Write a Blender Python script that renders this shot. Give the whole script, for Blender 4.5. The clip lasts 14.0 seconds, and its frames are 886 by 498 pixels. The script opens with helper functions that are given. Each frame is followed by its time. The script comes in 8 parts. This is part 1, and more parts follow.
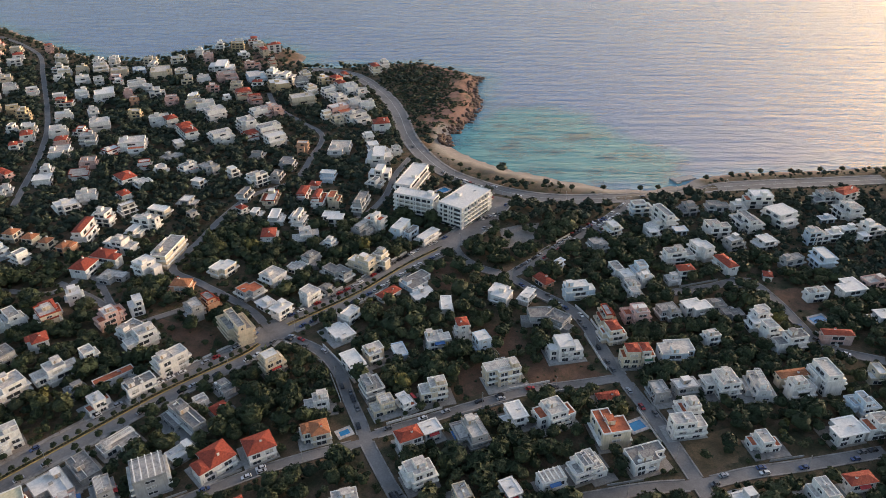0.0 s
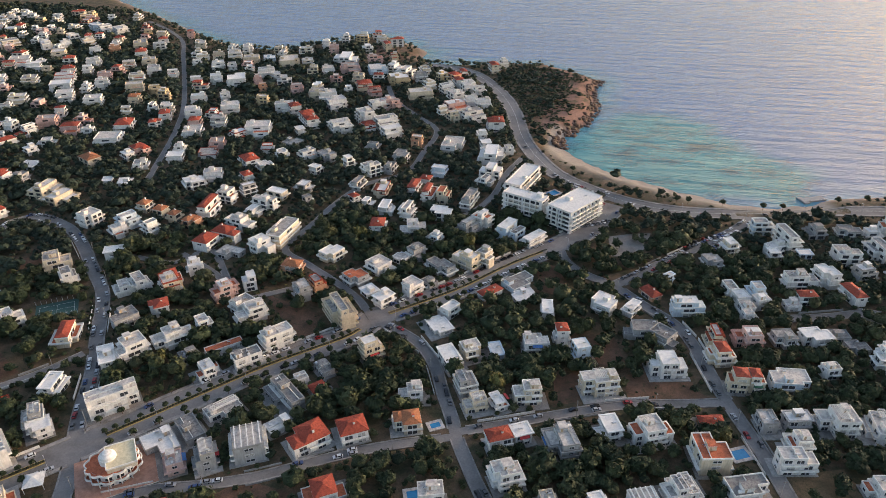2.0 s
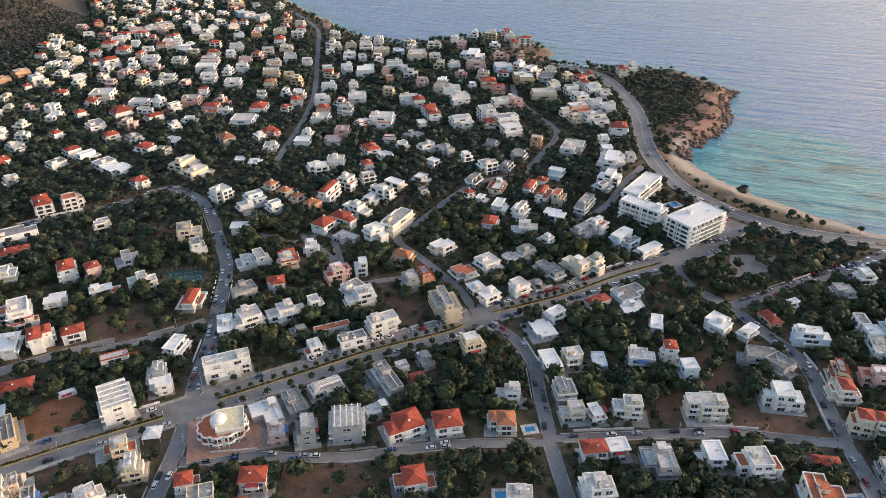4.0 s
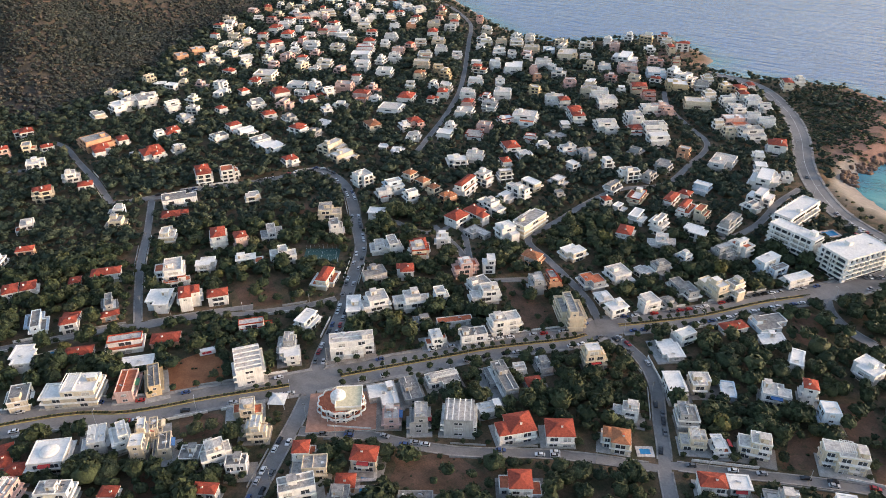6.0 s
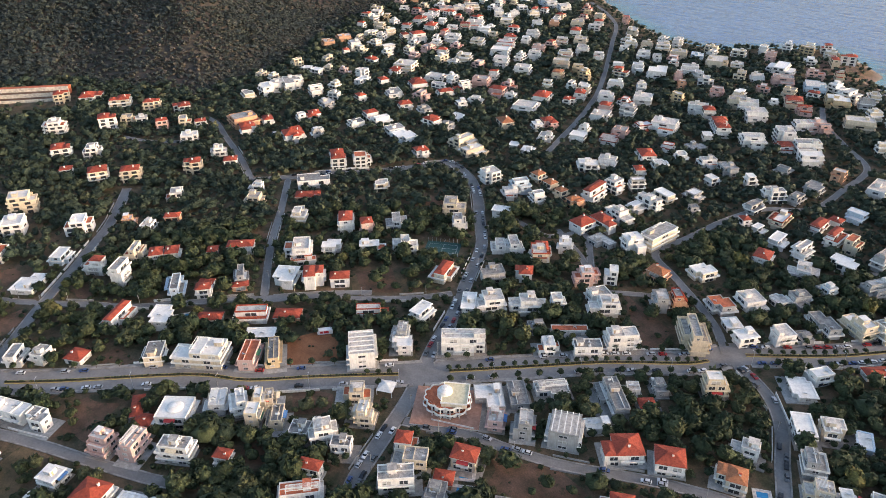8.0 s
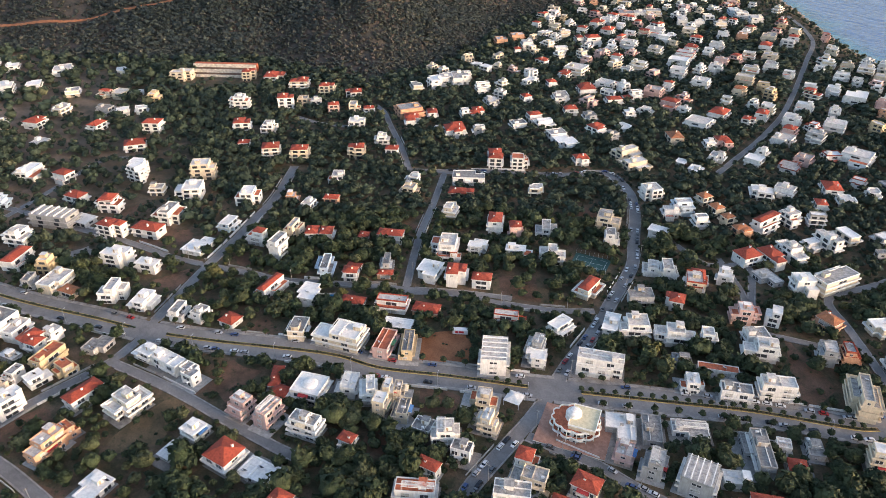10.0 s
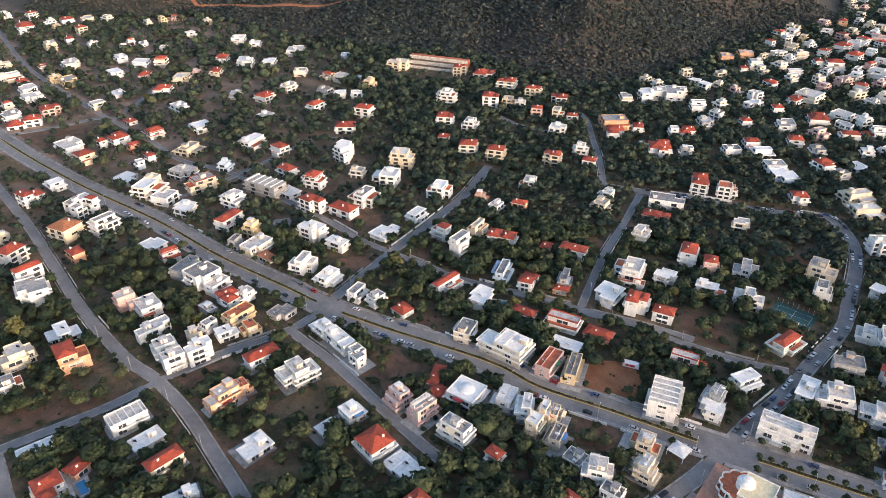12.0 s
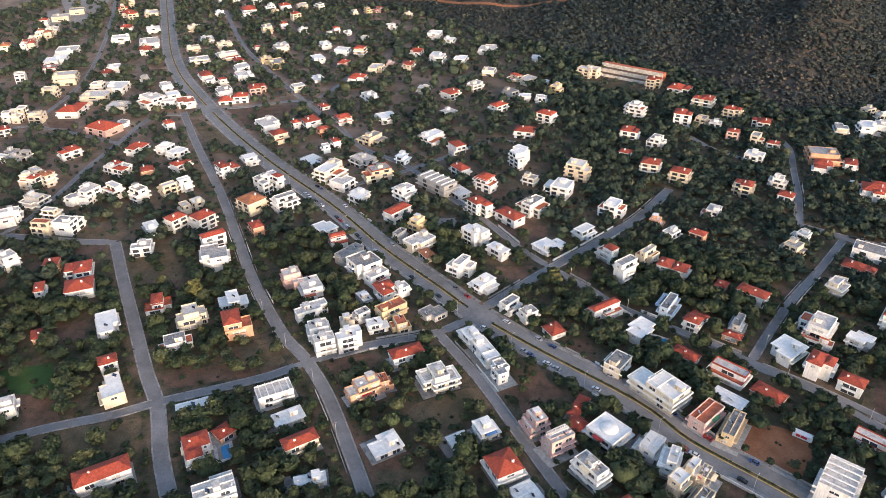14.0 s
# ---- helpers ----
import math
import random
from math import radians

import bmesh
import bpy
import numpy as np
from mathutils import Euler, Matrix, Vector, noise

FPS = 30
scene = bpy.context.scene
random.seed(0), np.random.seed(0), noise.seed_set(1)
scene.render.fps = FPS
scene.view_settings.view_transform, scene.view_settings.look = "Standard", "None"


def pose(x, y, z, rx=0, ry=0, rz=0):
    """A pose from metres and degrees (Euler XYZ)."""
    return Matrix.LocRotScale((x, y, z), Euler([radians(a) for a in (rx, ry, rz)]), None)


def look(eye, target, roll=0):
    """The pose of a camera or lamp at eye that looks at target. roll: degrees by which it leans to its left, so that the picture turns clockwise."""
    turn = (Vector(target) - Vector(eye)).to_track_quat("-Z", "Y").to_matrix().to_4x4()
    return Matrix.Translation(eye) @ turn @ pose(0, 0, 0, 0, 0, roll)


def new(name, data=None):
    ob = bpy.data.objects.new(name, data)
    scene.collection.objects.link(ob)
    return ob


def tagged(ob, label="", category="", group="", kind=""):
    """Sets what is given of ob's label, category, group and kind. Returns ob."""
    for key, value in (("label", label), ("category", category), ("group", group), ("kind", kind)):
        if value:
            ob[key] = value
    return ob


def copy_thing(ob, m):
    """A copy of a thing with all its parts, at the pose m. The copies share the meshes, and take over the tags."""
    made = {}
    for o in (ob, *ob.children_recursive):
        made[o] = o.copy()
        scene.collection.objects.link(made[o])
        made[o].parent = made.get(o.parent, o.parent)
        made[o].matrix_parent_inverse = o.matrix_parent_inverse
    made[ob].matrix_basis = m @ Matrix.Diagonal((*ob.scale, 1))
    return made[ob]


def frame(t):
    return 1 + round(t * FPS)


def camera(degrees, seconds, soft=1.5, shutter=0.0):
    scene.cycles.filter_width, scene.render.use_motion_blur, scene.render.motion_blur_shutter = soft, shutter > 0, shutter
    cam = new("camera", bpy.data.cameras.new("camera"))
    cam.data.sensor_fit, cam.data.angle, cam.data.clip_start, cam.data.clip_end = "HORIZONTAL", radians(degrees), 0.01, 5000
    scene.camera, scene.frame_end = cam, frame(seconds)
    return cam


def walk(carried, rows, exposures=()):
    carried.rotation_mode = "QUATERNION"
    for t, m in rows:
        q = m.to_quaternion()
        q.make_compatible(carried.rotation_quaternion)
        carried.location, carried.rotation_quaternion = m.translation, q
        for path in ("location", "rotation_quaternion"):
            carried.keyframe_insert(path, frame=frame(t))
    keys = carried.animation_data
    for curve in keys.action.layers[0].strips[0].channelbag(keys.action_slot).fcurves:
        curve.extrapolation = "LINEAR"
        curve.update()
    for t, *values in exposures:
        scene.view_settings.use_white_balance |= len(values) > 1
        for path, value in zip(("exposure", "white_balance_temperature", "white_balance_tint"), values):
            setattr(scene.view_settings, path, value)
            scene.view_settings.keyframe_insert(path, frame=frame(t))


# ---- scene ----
cam = camera(64.00, 14.0, soft=0.7)
PATH = [
    (0.0, pose(0.37, -0.21, 240.26, 59.485, 0.027, 0.032)),
    (0.5, pose(-0.18, 0.16, 239.58, 59.503, -0.038, 2.467)),
    (1.0, pose(-0.58, 0.36, 239.15, 59.509, -0.025, 4.981)),
    (1.5, pose(-0.88, 0.44, 238.92, 59.503, 0.045, 7.348)),
    (2.0, pose(-1.10, 0.43, 238.86, 59.494, 0.086, 9.588)),
    (2.5, pose(-1.27, 0.38, 238.93, 59.465, 0.142, 11.903)),
    (3.0, pose(-1.43, 0.32, 239.10, 59.438, 0.169, 14.347)),
    (5.5, pose(-2.77, 0.82, 240.60, 59.098, 0.203, 28.627)),
    (6.0, pose(-3.30, 1.22, 240.89, 59.037, 0.224, 31.662)),
    (6.5, pose(-3.95, 1.76, 241.14, 58.963, 0.218, 34.367)),
    (7.0, pose(-4.76, 2.44, 241.35, 58.848, 0.271, 37.014)),
    (7.5, pose(-5.72, 3.26, 241.50, 58.738, 0.298, 39.714)),
    (8.0, pose(-6.85, 4.22, 241.60, 58.660, 0.257, 42.844)),
    (10.5, pose(-15.32, 10.98, 241.35, 58.565, 0.119, 60.692)),
    (11.0, pose(-17.61, 12.62, 241.21, 58.588, 0.151, 64.991)),
    (11.5, pose(-20.11, 14.30, 241.07, 58.620, 0.156, 69.314)),
    (12.0, pose(-22.81, 16.01, 240.95, 58.644, 0.209, 73.841)),
    (12.5, pose(-25.72, 17.71, 240.87, 58.667, 0.267, 78.234)),
    (13.0, pose(-28.82, 19.36, 240.86, 58.692, 0.329, 82.507)),
    (13.5, pose(-32.11, 20.93, 240.95, 58.701, 0.373, 86.533)),
    (14.0, pose(-35.58, 22.38, 241.16, 58.681, 0.466, 89.486)),
]
walk(cam, PATH, [(0.0, 1.31, 7180, 18), (5.0, 1.75, 7060, 18), (9.5, 1.81, 6800, 18), (14.0, 1.77, 6540, 18)])

# ---- light: low hazy evening sun over the sea, cool open sky ----
SUN_AZ, SUN_EL = radians(60), radians(11)          # clockwise from +y, above the horizon
world = bpy.data.worlds.new("evening_sky")
scene.world = world
world.use_nodes = True
wn = world.node_tree
wn.nodes.clear()
sky = wn.nodes.new("ShaderNodeTexSky")
sky.sky_type = "NISHITA"
sky.sun_disc = False
sky.sun_elevation, sky.sun_rotation = SUN_EL, SUN_AZ
sky.air_density, sky.dust_density, sky.ozone_density = 1.0, 2.2, 1.6
bg = wn.nodes.new("ShaderNodeBackground")
bg.inputs["Strength"].default_value = 0.15
wo = wn.nodes.new("ShaderNodeOutputWorld")
wn.links.new(sky.outputs["Color"], bg.inputs["Color"])
wn.links.new(bg.outputs["Background"], wo.inputs["Surface"])
sun = new("sun", bpy.data.lights.new("sun", "SUN"))
sun.data.energy, sun.data.angle, sun.data.color = 1.0, radians(11), (1.0, 0.80, 0.64)
sun_from = Vector((math.sin(SUN_AZ) * math.cos(SUN_EL), math.cos(SUN_AZ) * math.cos(SUN_EL), math.sin(SUN_EL)))
sun.matrix_world = look(sun_from * 900 + Vector((-200, 200, 0)), (-200, 200, 0))

# ---- materials ----
MATS = {}


def ramp(nt, fac, stops):
    node = nt.nodes.new("ShaderNodeValToRGB")
    el = node.color_ramp.elements
    while len(el) < len(stops):
        el.new(0.5)
    for e, (p, c) in zip(el, stops):
        e.position, e.color = p, (*c, 1)
    nt.links.new(fac, node.inputs["Fac"])
    return node.outputs["Color"]


def tex_noise(nt, scale, detail=4.0, rough=0.55, vec=None, stretch=None):
    node = nt.nodes.new("ShaderNodeTexNoise")
    node.inputs["Scale"].default_value = scale
    node.inputs["Detail"].default_value = detail
    node.inputs["Roughness"].default_value = rough
    if vec is None:
        vec = nt.nodes.new("ShaderNodeTexCoord").outputs["Object"]
    if stretch:
        mp = nt.nodes.new("ShaderNodeMapping")
        mp.inputs["Scale"].default_value = stretch
        nt.links.new(vec, mp.inputs["Vector"])
        vec = mp.outputs["Vector"]
    nt.links.new(vec, node.inputs["Vector"])
    return node.outputs["Fac"]


def mix(nt, a, b, fac, mode="MIX"):
    node = nt.nodes.new("ShaderNodeMix")
    node.data_type, node.blend_type = "RGBA", mode
    for sock, v in ((node.inputs[0], fac), (node.inputs[6], a), (node.inputs[7], b)):
        if isinstance(v, (int, float)):
            sock.default_value = v
        elif isinstance(v, tuple):
            sock.default_value = (*v, 1)
        else:
            nt.links.new(v, sock)
    return node.outputs[2]


def mat(name, rough=0.85, metal=0.0, spec=0.3):
    m = bpy.data.materials.new(name)
    m.use_nodes = True
    nt = m.node_tree
    bsdf = nt.nodes["Principled BSDF"]
    bsdf.inputs["Roughness"].default_value = rough
    bsdf.inputs["Metallic"].default_value = metal
    bsdf.inputs["Specular IOR Level"].default_value = spec
    MATS[name] = m
    return m, nt, bsdf


def bump(nt, bsdf, height, strength, dist):
    node = nt.nodes.new("ShaderNodeBump")
    node.inputs["Strength"].default_value = strength
    node.inputs["Distance"].default_value = dist
    nt.links.new(height, node.inputs["Height"])
    nt.links.new(node.outputs["Normal"], bsdf.inputs["Normal"])


def rand_of(nt):
    return nt.nodes.new("ShaderNodeNewGeometry").outputs["Random Per Island"]


def plain(name, col, rough=0.85, var=0.12, scale=0.6, metal=0.0, spec=0.3, per_piece=True):
    """A painted or cast surface with blotches, streaks and a little difference from piece to piece."""
    m, nt, bsdf = mat(name, rough, metal, spec)
    dark = tuple(c * (1 - 2.2 * var) for c in col)
    lite = tuple(min(0.9, c * (1 + var)) for c in col)
    n1 = ramp(nt, tex_noise(nt, scale, 5, 0.6), [(0.3, dark), (0.62, lite)])
    n2 = ramp(nt, tex_noise(nt, scale * 7, 3, 0.6), [(0.3, (0.86,) * 3), (0.7, (1.04,) * 3)])
    c = mix(nt, n1, n2, 1.0, "MULTIPLY")
    if per_piece:
        per = ramp(nt, rand_of(nt), [(0.0, (0.84, 0.83, 0.8)), (1.0, (1.05, 1.05, 1.05))])
        c = mix(nt, c, per, 1.0, "MULTIPLY")
    nt.links.new(c, bsdf.inputs["Base Color"])
    return m


def plaster(name, col):
    """Rendered wall: soft blotches, rain streaks running down, fine grain."""
    m, nt, bsdf = mat(name, 0.9)
    streak = ramp(nt, tex_noise(nt, 1.0, 4, 0.6, stretch=(1.6, 1.6, 0.22)), [(0.28, tuple(c * 0.72 for c in col)), (0.6, col)])
    blot = ramp(nt, tex_noise(nt, 0.35, 3), [(0.3, (0.86, 0.85, 0.83)), (0.65, (1.05,) * 3)])
    c = mix(nt, streak, blot, 1.0, "MULTIPLY")
    per = ramp(nt, rand_of(nt), [(0.0, (0.82, 0.81, 0.8)), (1.0, (1.06, 1.06, 1.06))])
    nt.links.new(mix(nt, c, per, 1.0, "MULTIPLY"), bsdf.inputs["Base Color"])
    bump(nt, bsdf, tex_noise(nt, 9, 3), 0.25, 0.03)
    return m


WALL = {
    "w": plaster("white_plaster", (0.81, 0.78, 0.73)),
    "c": plaster("cream_plaster", (0.70, 0.60, 0.45)),
    "p": plaster("pink_plaster", (0.66, 0.45, 0.39)),
    "y": plaster("yellow_plaster", (0.66, 0.51, 0.31)),
    "o": plaster("orange_plaster", (0.64, 0.37, 0.23)),
    "b": plaster("pale_blue_plaster", (0.60, 0.69, 0.75)),
    "s": plaster("grey_plaster", (0.44, 0.43, 0.41)),
}


def roof_coat(name, col, wear):
    """Flat roof: coating worn in patches, ponding stains and drip marks, no two alike."""
    m, nt, bsdf = mat(name, 0.9)
    base = ramp(nt, tex_noise(nt, 0.4, 6, 0.65), [(0.3, tuple(c * (1 - 1.6 * wear) for c in col)), (0.6, col)])
    patch = ramp(nt, tex_noise(nt, 0.9, 2, 0.4), [(0.44, (1 - wear, 1 - wear, 1 - 0.9 * wear)), (0.50, (1.0, 1.0, 1.0))])
    speck = ramp(nt, tex_noise(nt, 5.0, 3, 0.7), [(0.3, (1 - 0.8 * wear,) * 3), (0.65, (1.03,) * 3)])
    per = ramp(nt, rand_of(nt), [(0.0, (0.84, 0.82, 0.79)), (0.6, (1.0, 0.985, 0.96)), (1.0, (1.04, 1.04, 1.04))])
    c = mix(nt, mix(nt, mix(nt, base, patch, 1.0, "MULTIPLY"), speck, 1.0, "MULTIPLY"), per, 1.0, "MULTIPLY")
    nt.links.new(c, bsdf.inputs["Base Color"])
    bump(nt, bsdf, tex_noise(nt, 3.0, 3), 0.2, 0.03)


roof_coat("roof_white", (0.77, 0.75, 0.71), 0.10)
roof_coat("roof_pale", (0.67, 0.62, 0.56), 0.22)
roof_coat("roof_ash", (0.46, 0.435, 0.40), 0.28)
roof_coat("roof_cream", (0.66, 0.59, 0.40), 0.12)
roof_coat("roof_grey", (0.30, 0.288, 0.27), 0.28)
roof_coat("roof_terrace", (0.56, 0.16, 0.08), 0.22)
plain("trim_white", (0.83, 0.80, 0.75), 0.85, 0.10, 0.5)
plain("stone_wall", (0.64, 0.57, 0.48), 0.9, 0.2, 0.5)
plain("concrete", (0.36, 0.35, 0.33), 0.9, 0.15, 0.5)
plain("pavement_slabs", (0.27, 0.25, 0.228), 0.9, 0.22, 0.3, per_piece=False)
plain("plaza_tiles", (0.44, 0.235, 0.165), 0.85, 0.12, 0.4)
plain("kerb_yellow", (0.44, 0.34, 0.13), 0.85, 0.15, 0.8, per_piece=False)
plain("frame_white", (0.7, 0.7, 0.7), 0.5, 0.05, 1.0)
plain("shutter_pale", (0.50, 0.48, 0.44), 0.7, 0.08, 2.0)
plain("steel_tank", (0.55, 0.56, 0.58), 0.35, 0.05, 1.0, 0.7, 0.5)
plain("awning_red", (0.42, 0.05, 0.05), 0.85, 0.1, 1.0)
plain("awning_cream", (0.62, 0.53, 0.38), 0.85, 0.1, 1.0)
plain("awning_green", (0.05, 0.17, 0.10), 0.85, 0.1, 1.0)
plain("awning_blue", (0.06, 0.16, 0.36), 0.85, 0.1, 1.0)
plain("wood_pale", (0.42, 0.32, 0.22), 0.8, 0.12, 1.0)
plain("tyre", (0.02, 0.02, 0.02), 0.8, 0.05, 1.0)
plain("boulder", (0.13, 0.085, 0.062), 0.95, 0.25, 0.4)
plain("bark", (0.12, 0.08, 0.05), 0.95, 0.2, 2.0)
plain("court_green", (0.03, 0.085, 0.08), 0.85, 0.12, 0.3)
plain("line_white", (0.6, 0.6, 0.58), 0.8, 0.12, 1.0, per_piece=False)
plain("pool_blue", (0.02, 0.24, 0.47), 0.08, 0.06, 0.6, 0.0, 0.5)
plain("sign_red", (0.5, 0.03, 0.04), 0.6, 0.05, 1.0)


def glassy(name, col, rough):
    m, nt, bsdf = mat(name, rough, 0.0, 0.6)
    c = ramp(nt, rand_of(nt), [(0.0, tuple(v * 0.6 for v in col)), (0.75, col), (1.0, tuple(v * 2.2 for v in col))])
    nt.links.new(mix(nt, c, ramp(nt, tex_noise(nt, 0.8, 2), [(0.3, (0.8,) * 3), (0.7, (1.15,) * 3)]), 1.0, "MULTIPLY"), bsdf.inputs["Base Color"])
    return m


glassy("window_glass", (0.045, 0.05, 0.055), 0.12)
glassy("car_glass", (0.015, 0.018, 0.02), 0.08)
glassy("solar_glass", (0.02, 0.03, 0.06), 0.15)


def tiles(name, col):
    """Clay tile roof: courses across the slope, weathered tile by tile."""
    m, nt, bsdf = mat(name, 0.85)
    uv = nt.nodes.new("ShaderNodeTexCoord").outputs["Object"]
    wave = nt.nodes.new("ShaderNodeTexWave")
    wave.wave_type, wave.bands_direction = "BANDS", "X"
    wave.inputs["Scale"].default_value = 1.3
    wave.inputs["Distortion"].default_value = 0.8
    nt.links.new(uv, wave.inputs["Vector"])
    wy = nt.nodes.new("ShaderNodeTexWave")
    wy.wave_type, wy.bands_direction = "BANDS", "Y"
    wy.inputs["Scale"].default_value = 1.0
    wy.inputs["Distortion"].default_value = 0.8
    nt.links.new(uv, wy.inputs["Vector"])
    c = ramp(nt, tex_noise(nt, 0.9, 6, 0.65), [(0.3, tuple(v * 0.55 for v in col)), (0.55, col), (0.75, tuple(min(1, v * 1.25 + 0.02) for v in col))])
    c = mix(nt, c, ramp(nt, wave.outputs["Fac"], [(0.0, (0.72,) * 3), (0.5, (1.05,) * 3)]), 1.0, "MULTIPLY")
    per = ramp(nt, rand_of(nt), [(0.0, (0.7, 0.75, 0.8)), (0.6, (1.0, 1.0, 1.0)), (1.0, (1.15, 1.1, 1.05))])
    nt.links.new(mix(nt, c, per, 1.0, "MULTIPLY"), bsdf.inputs["Base Color"])
    add = nt.nodes.new("ShaderNodeMath")
    nt.links.new(wave.outputs["Fac"], add.inputs[0])
    nt.links.new(wy.outputs["Fac"], add.inputs[1])
    bump(nt, bsdf, add.outputs[0], 0.6, 0.08)
    return m


tiles("tile_red", (0.38, 0.070, 0.038))
tiles("tile_orange", (0.44, 0.165, 0.075))

# asphalt with worn wheel tracks and patches
m, nt, bsdf = mat("asphalt", 0.85)
c = ramp(nt, tex_noise(nt, 0.06, 6, 0.65), [(0.3, (0.128, 0.121, 0.114)), (0.5, (0.188, 0.178, 0.168)), (0.7, (0.25, 0.236, 0.222))])
c = mix(nt, c, ramp(nt, tex_noise(nt, 1.3, 4), [(0.3, (0.85,) * 3), (0.7, (1.1,) * 3)]), 1.0, "MULTIPLY")
nt.links.new(c, bsdf.inputs["Base Color"])
bump(nt, bsdf, tex_noise(nt, 6, 3), 0.2, 0.02)

# open ground: dry soil, dead grass and low green, beach sand and red headland rock where they lie
m, nt, bsdf = mat("ground_earth", 0.95)


def attr(nt, name):
    node = nt.nodes.new("ShaderNodeAttribute")
    node.attribute_name = name
    return node.outputs["Fac"]


soil = ramp(nt, tex_noise(nt, 0.11, 7, 0.68), [(0.3, (0.028, 0.036, 0.015)), (0.44, (0.066, 0.058, 0.030)), (0.56, (0.125, 0.086, 0.052)), (0.72, (0.185, 0.120, 0.076))])
soil = mix(nt, soil, ramp(nt, tex_noise(nt, 1.2, 5, 0.7), [(0.3, (0.6,) * 3), (0.7, (1.2,) * 3)]), 1.0, "MULTIPLY")
sand = ramp(nt, tex_noise(nt, 0.2, 6, 0.6), [(0.3, (0.20, 0.175, 0.150)), (0.7, (0.30, 0.268, 0.232))])
rock = ramp(nt, tex_noise(nt, 0.09, 8, 0.7), [(0.36, (0.04, 0.05, 0.02)), (0.44, (0.09, 0.065, 0.04)), (0.48, (0.18, 0.10, 0.074)), (0.62, (0.25, 0.145, 0.11)), (0.75, (0.09, 0.058, 0.045))])
hillc = ramp(nt, tex_noise(nt, 0.018, 9, 0.68), [(0.34, (0.036, 0.037, 0.029)), (0.5, (0.058, 0.050, 0.040)), (0.62, (0.088, 0.064, 0.050)), (0.78, (0.15, 0.092, 0.066))])
hillc = mix(nt, hillc, ramp(nt, tex_noise(nt, 0.5, 5, 0.7), [(0.3, (0.6,) * 3), (0.7, (1.2,) * 3)]), 1.0, "MULTIPLY")
dry = ramp(nt, tex_noise(nt, 0.05, 8, 0.7), [(0.3, (0.07, 0.058, 0.036)), (0.46, (0.16, 0.110, 0.074)), (0.6, (0.26, 0.175, 0.125)), (0.75, (0.36, 0.25, 0.185))])
soil = mix(nt, soil, dry, attr(nt, "dry"))
c = mix(nt, soil, hillc, attr(nt, "hill"))
c = mix(nt, c, rock, attr(nt, "rock"))
c = mix(nt, c, sand, attr(nt, "sand"))
nt.links.new(c, bsdf.inputs["Base Color"])
bump(nt, bsdf, tex_noise(nt, 0.5, 6, 0.7), 0.7, 0.6)

for nm, lo, hi in (("plot_soil", (0.080, 0.050, 0.030), (0.20, 0.108, 0.068)), ("plot_grass", (0.078, 0.062, 0.032), (0.19, 0.125, 0.070)),
                   ("plot_lawn", (0.03, 0.065, 0.014), (0.055, 0.11, 0.025)), ("plot_paving", (0.22, 0.19, 0.16), (0.34, 0.30, 0.26)),
                   ("plot_red", (0.22, 0.085, 0.038), (0.36, 0.15, 0.07))):
    m, nt, bsdf = mat(nm, 0.95)
    c = ramp(nt, tex_noise(nt, 0.16, 7, 0.65), [(0.3, lo), (0.66, hi)])
    if nm in ("plot_soil", "plot_grass"):           # weeds in patches
        c = mix(nt, c, (0.035, 0.048, 0.016), ramp(nt, tex_noise(nt, 0.33, 8, 0.75), [(0.54, (0, 0, 0)), (0.66, (0.8, 0.8, 0.8))]))
    c = mix(nt, c, ramp(nt, tex_noise(nt, 1.5, 5, 0.7), [(0.3, (0.65,) * 3), (0.7, (1.15,) * 3)]), 1.0, "MULTIPLY")
    nt.links.new(c, bsdf.inputs["Base Color"])
    bump(nt, bsdf, tex_noise(nt, 1.0, 5), 0.5, 0.2)

# sea: clear shallows over sand in the bay, weed patches, long low swell
m, nt, bsdf = mat("sea_water", 0.16, 0.0, 0.5)
shallow = attr(nt, "shallow")
deep = ramp(nt, tex_noise(nt, 0.006, 4, 0.6), [(0.3, (0.078, 0.165, 0.310)), (0.7, (0.098, 0.190, 0.340))])
weed = ramp(nt, tex_noise(nt, 0.022, 5, 0.6, stretch=(1.0, 1.6, 1.0)), [(0.36, (0.018, 0.085, 0.105)), (0.47, (0.022, 0.19, 0.215)), (0.62, (0.032, 0.25, 0.268)), (0.8, (0.06, 0.30, 0.30))])
nt.links.new(mix(nt, deep, weed, shallow), bsdf.inputs["Base Color"])
w1 = tex_noise(nt, 0.055, 3, 0.5, stretch=(0.32, 1.7, 1.0))
w2 = tex_noise(nt, 0.30, 4, 0.6, stretch=(0.4, 1.5, 1.0))
add = nt.nodes.new("ShaderNodeMath")
add.operation = "MULTIPLY_ADD"
nt.links.new(w1, add.inputs[0])
add.inputs[1].default_value = 2.6
nt.links.new(w2, add.inputs[2])
bump(nt, bsdf, add.outputs[0], 0.75, 1.9)


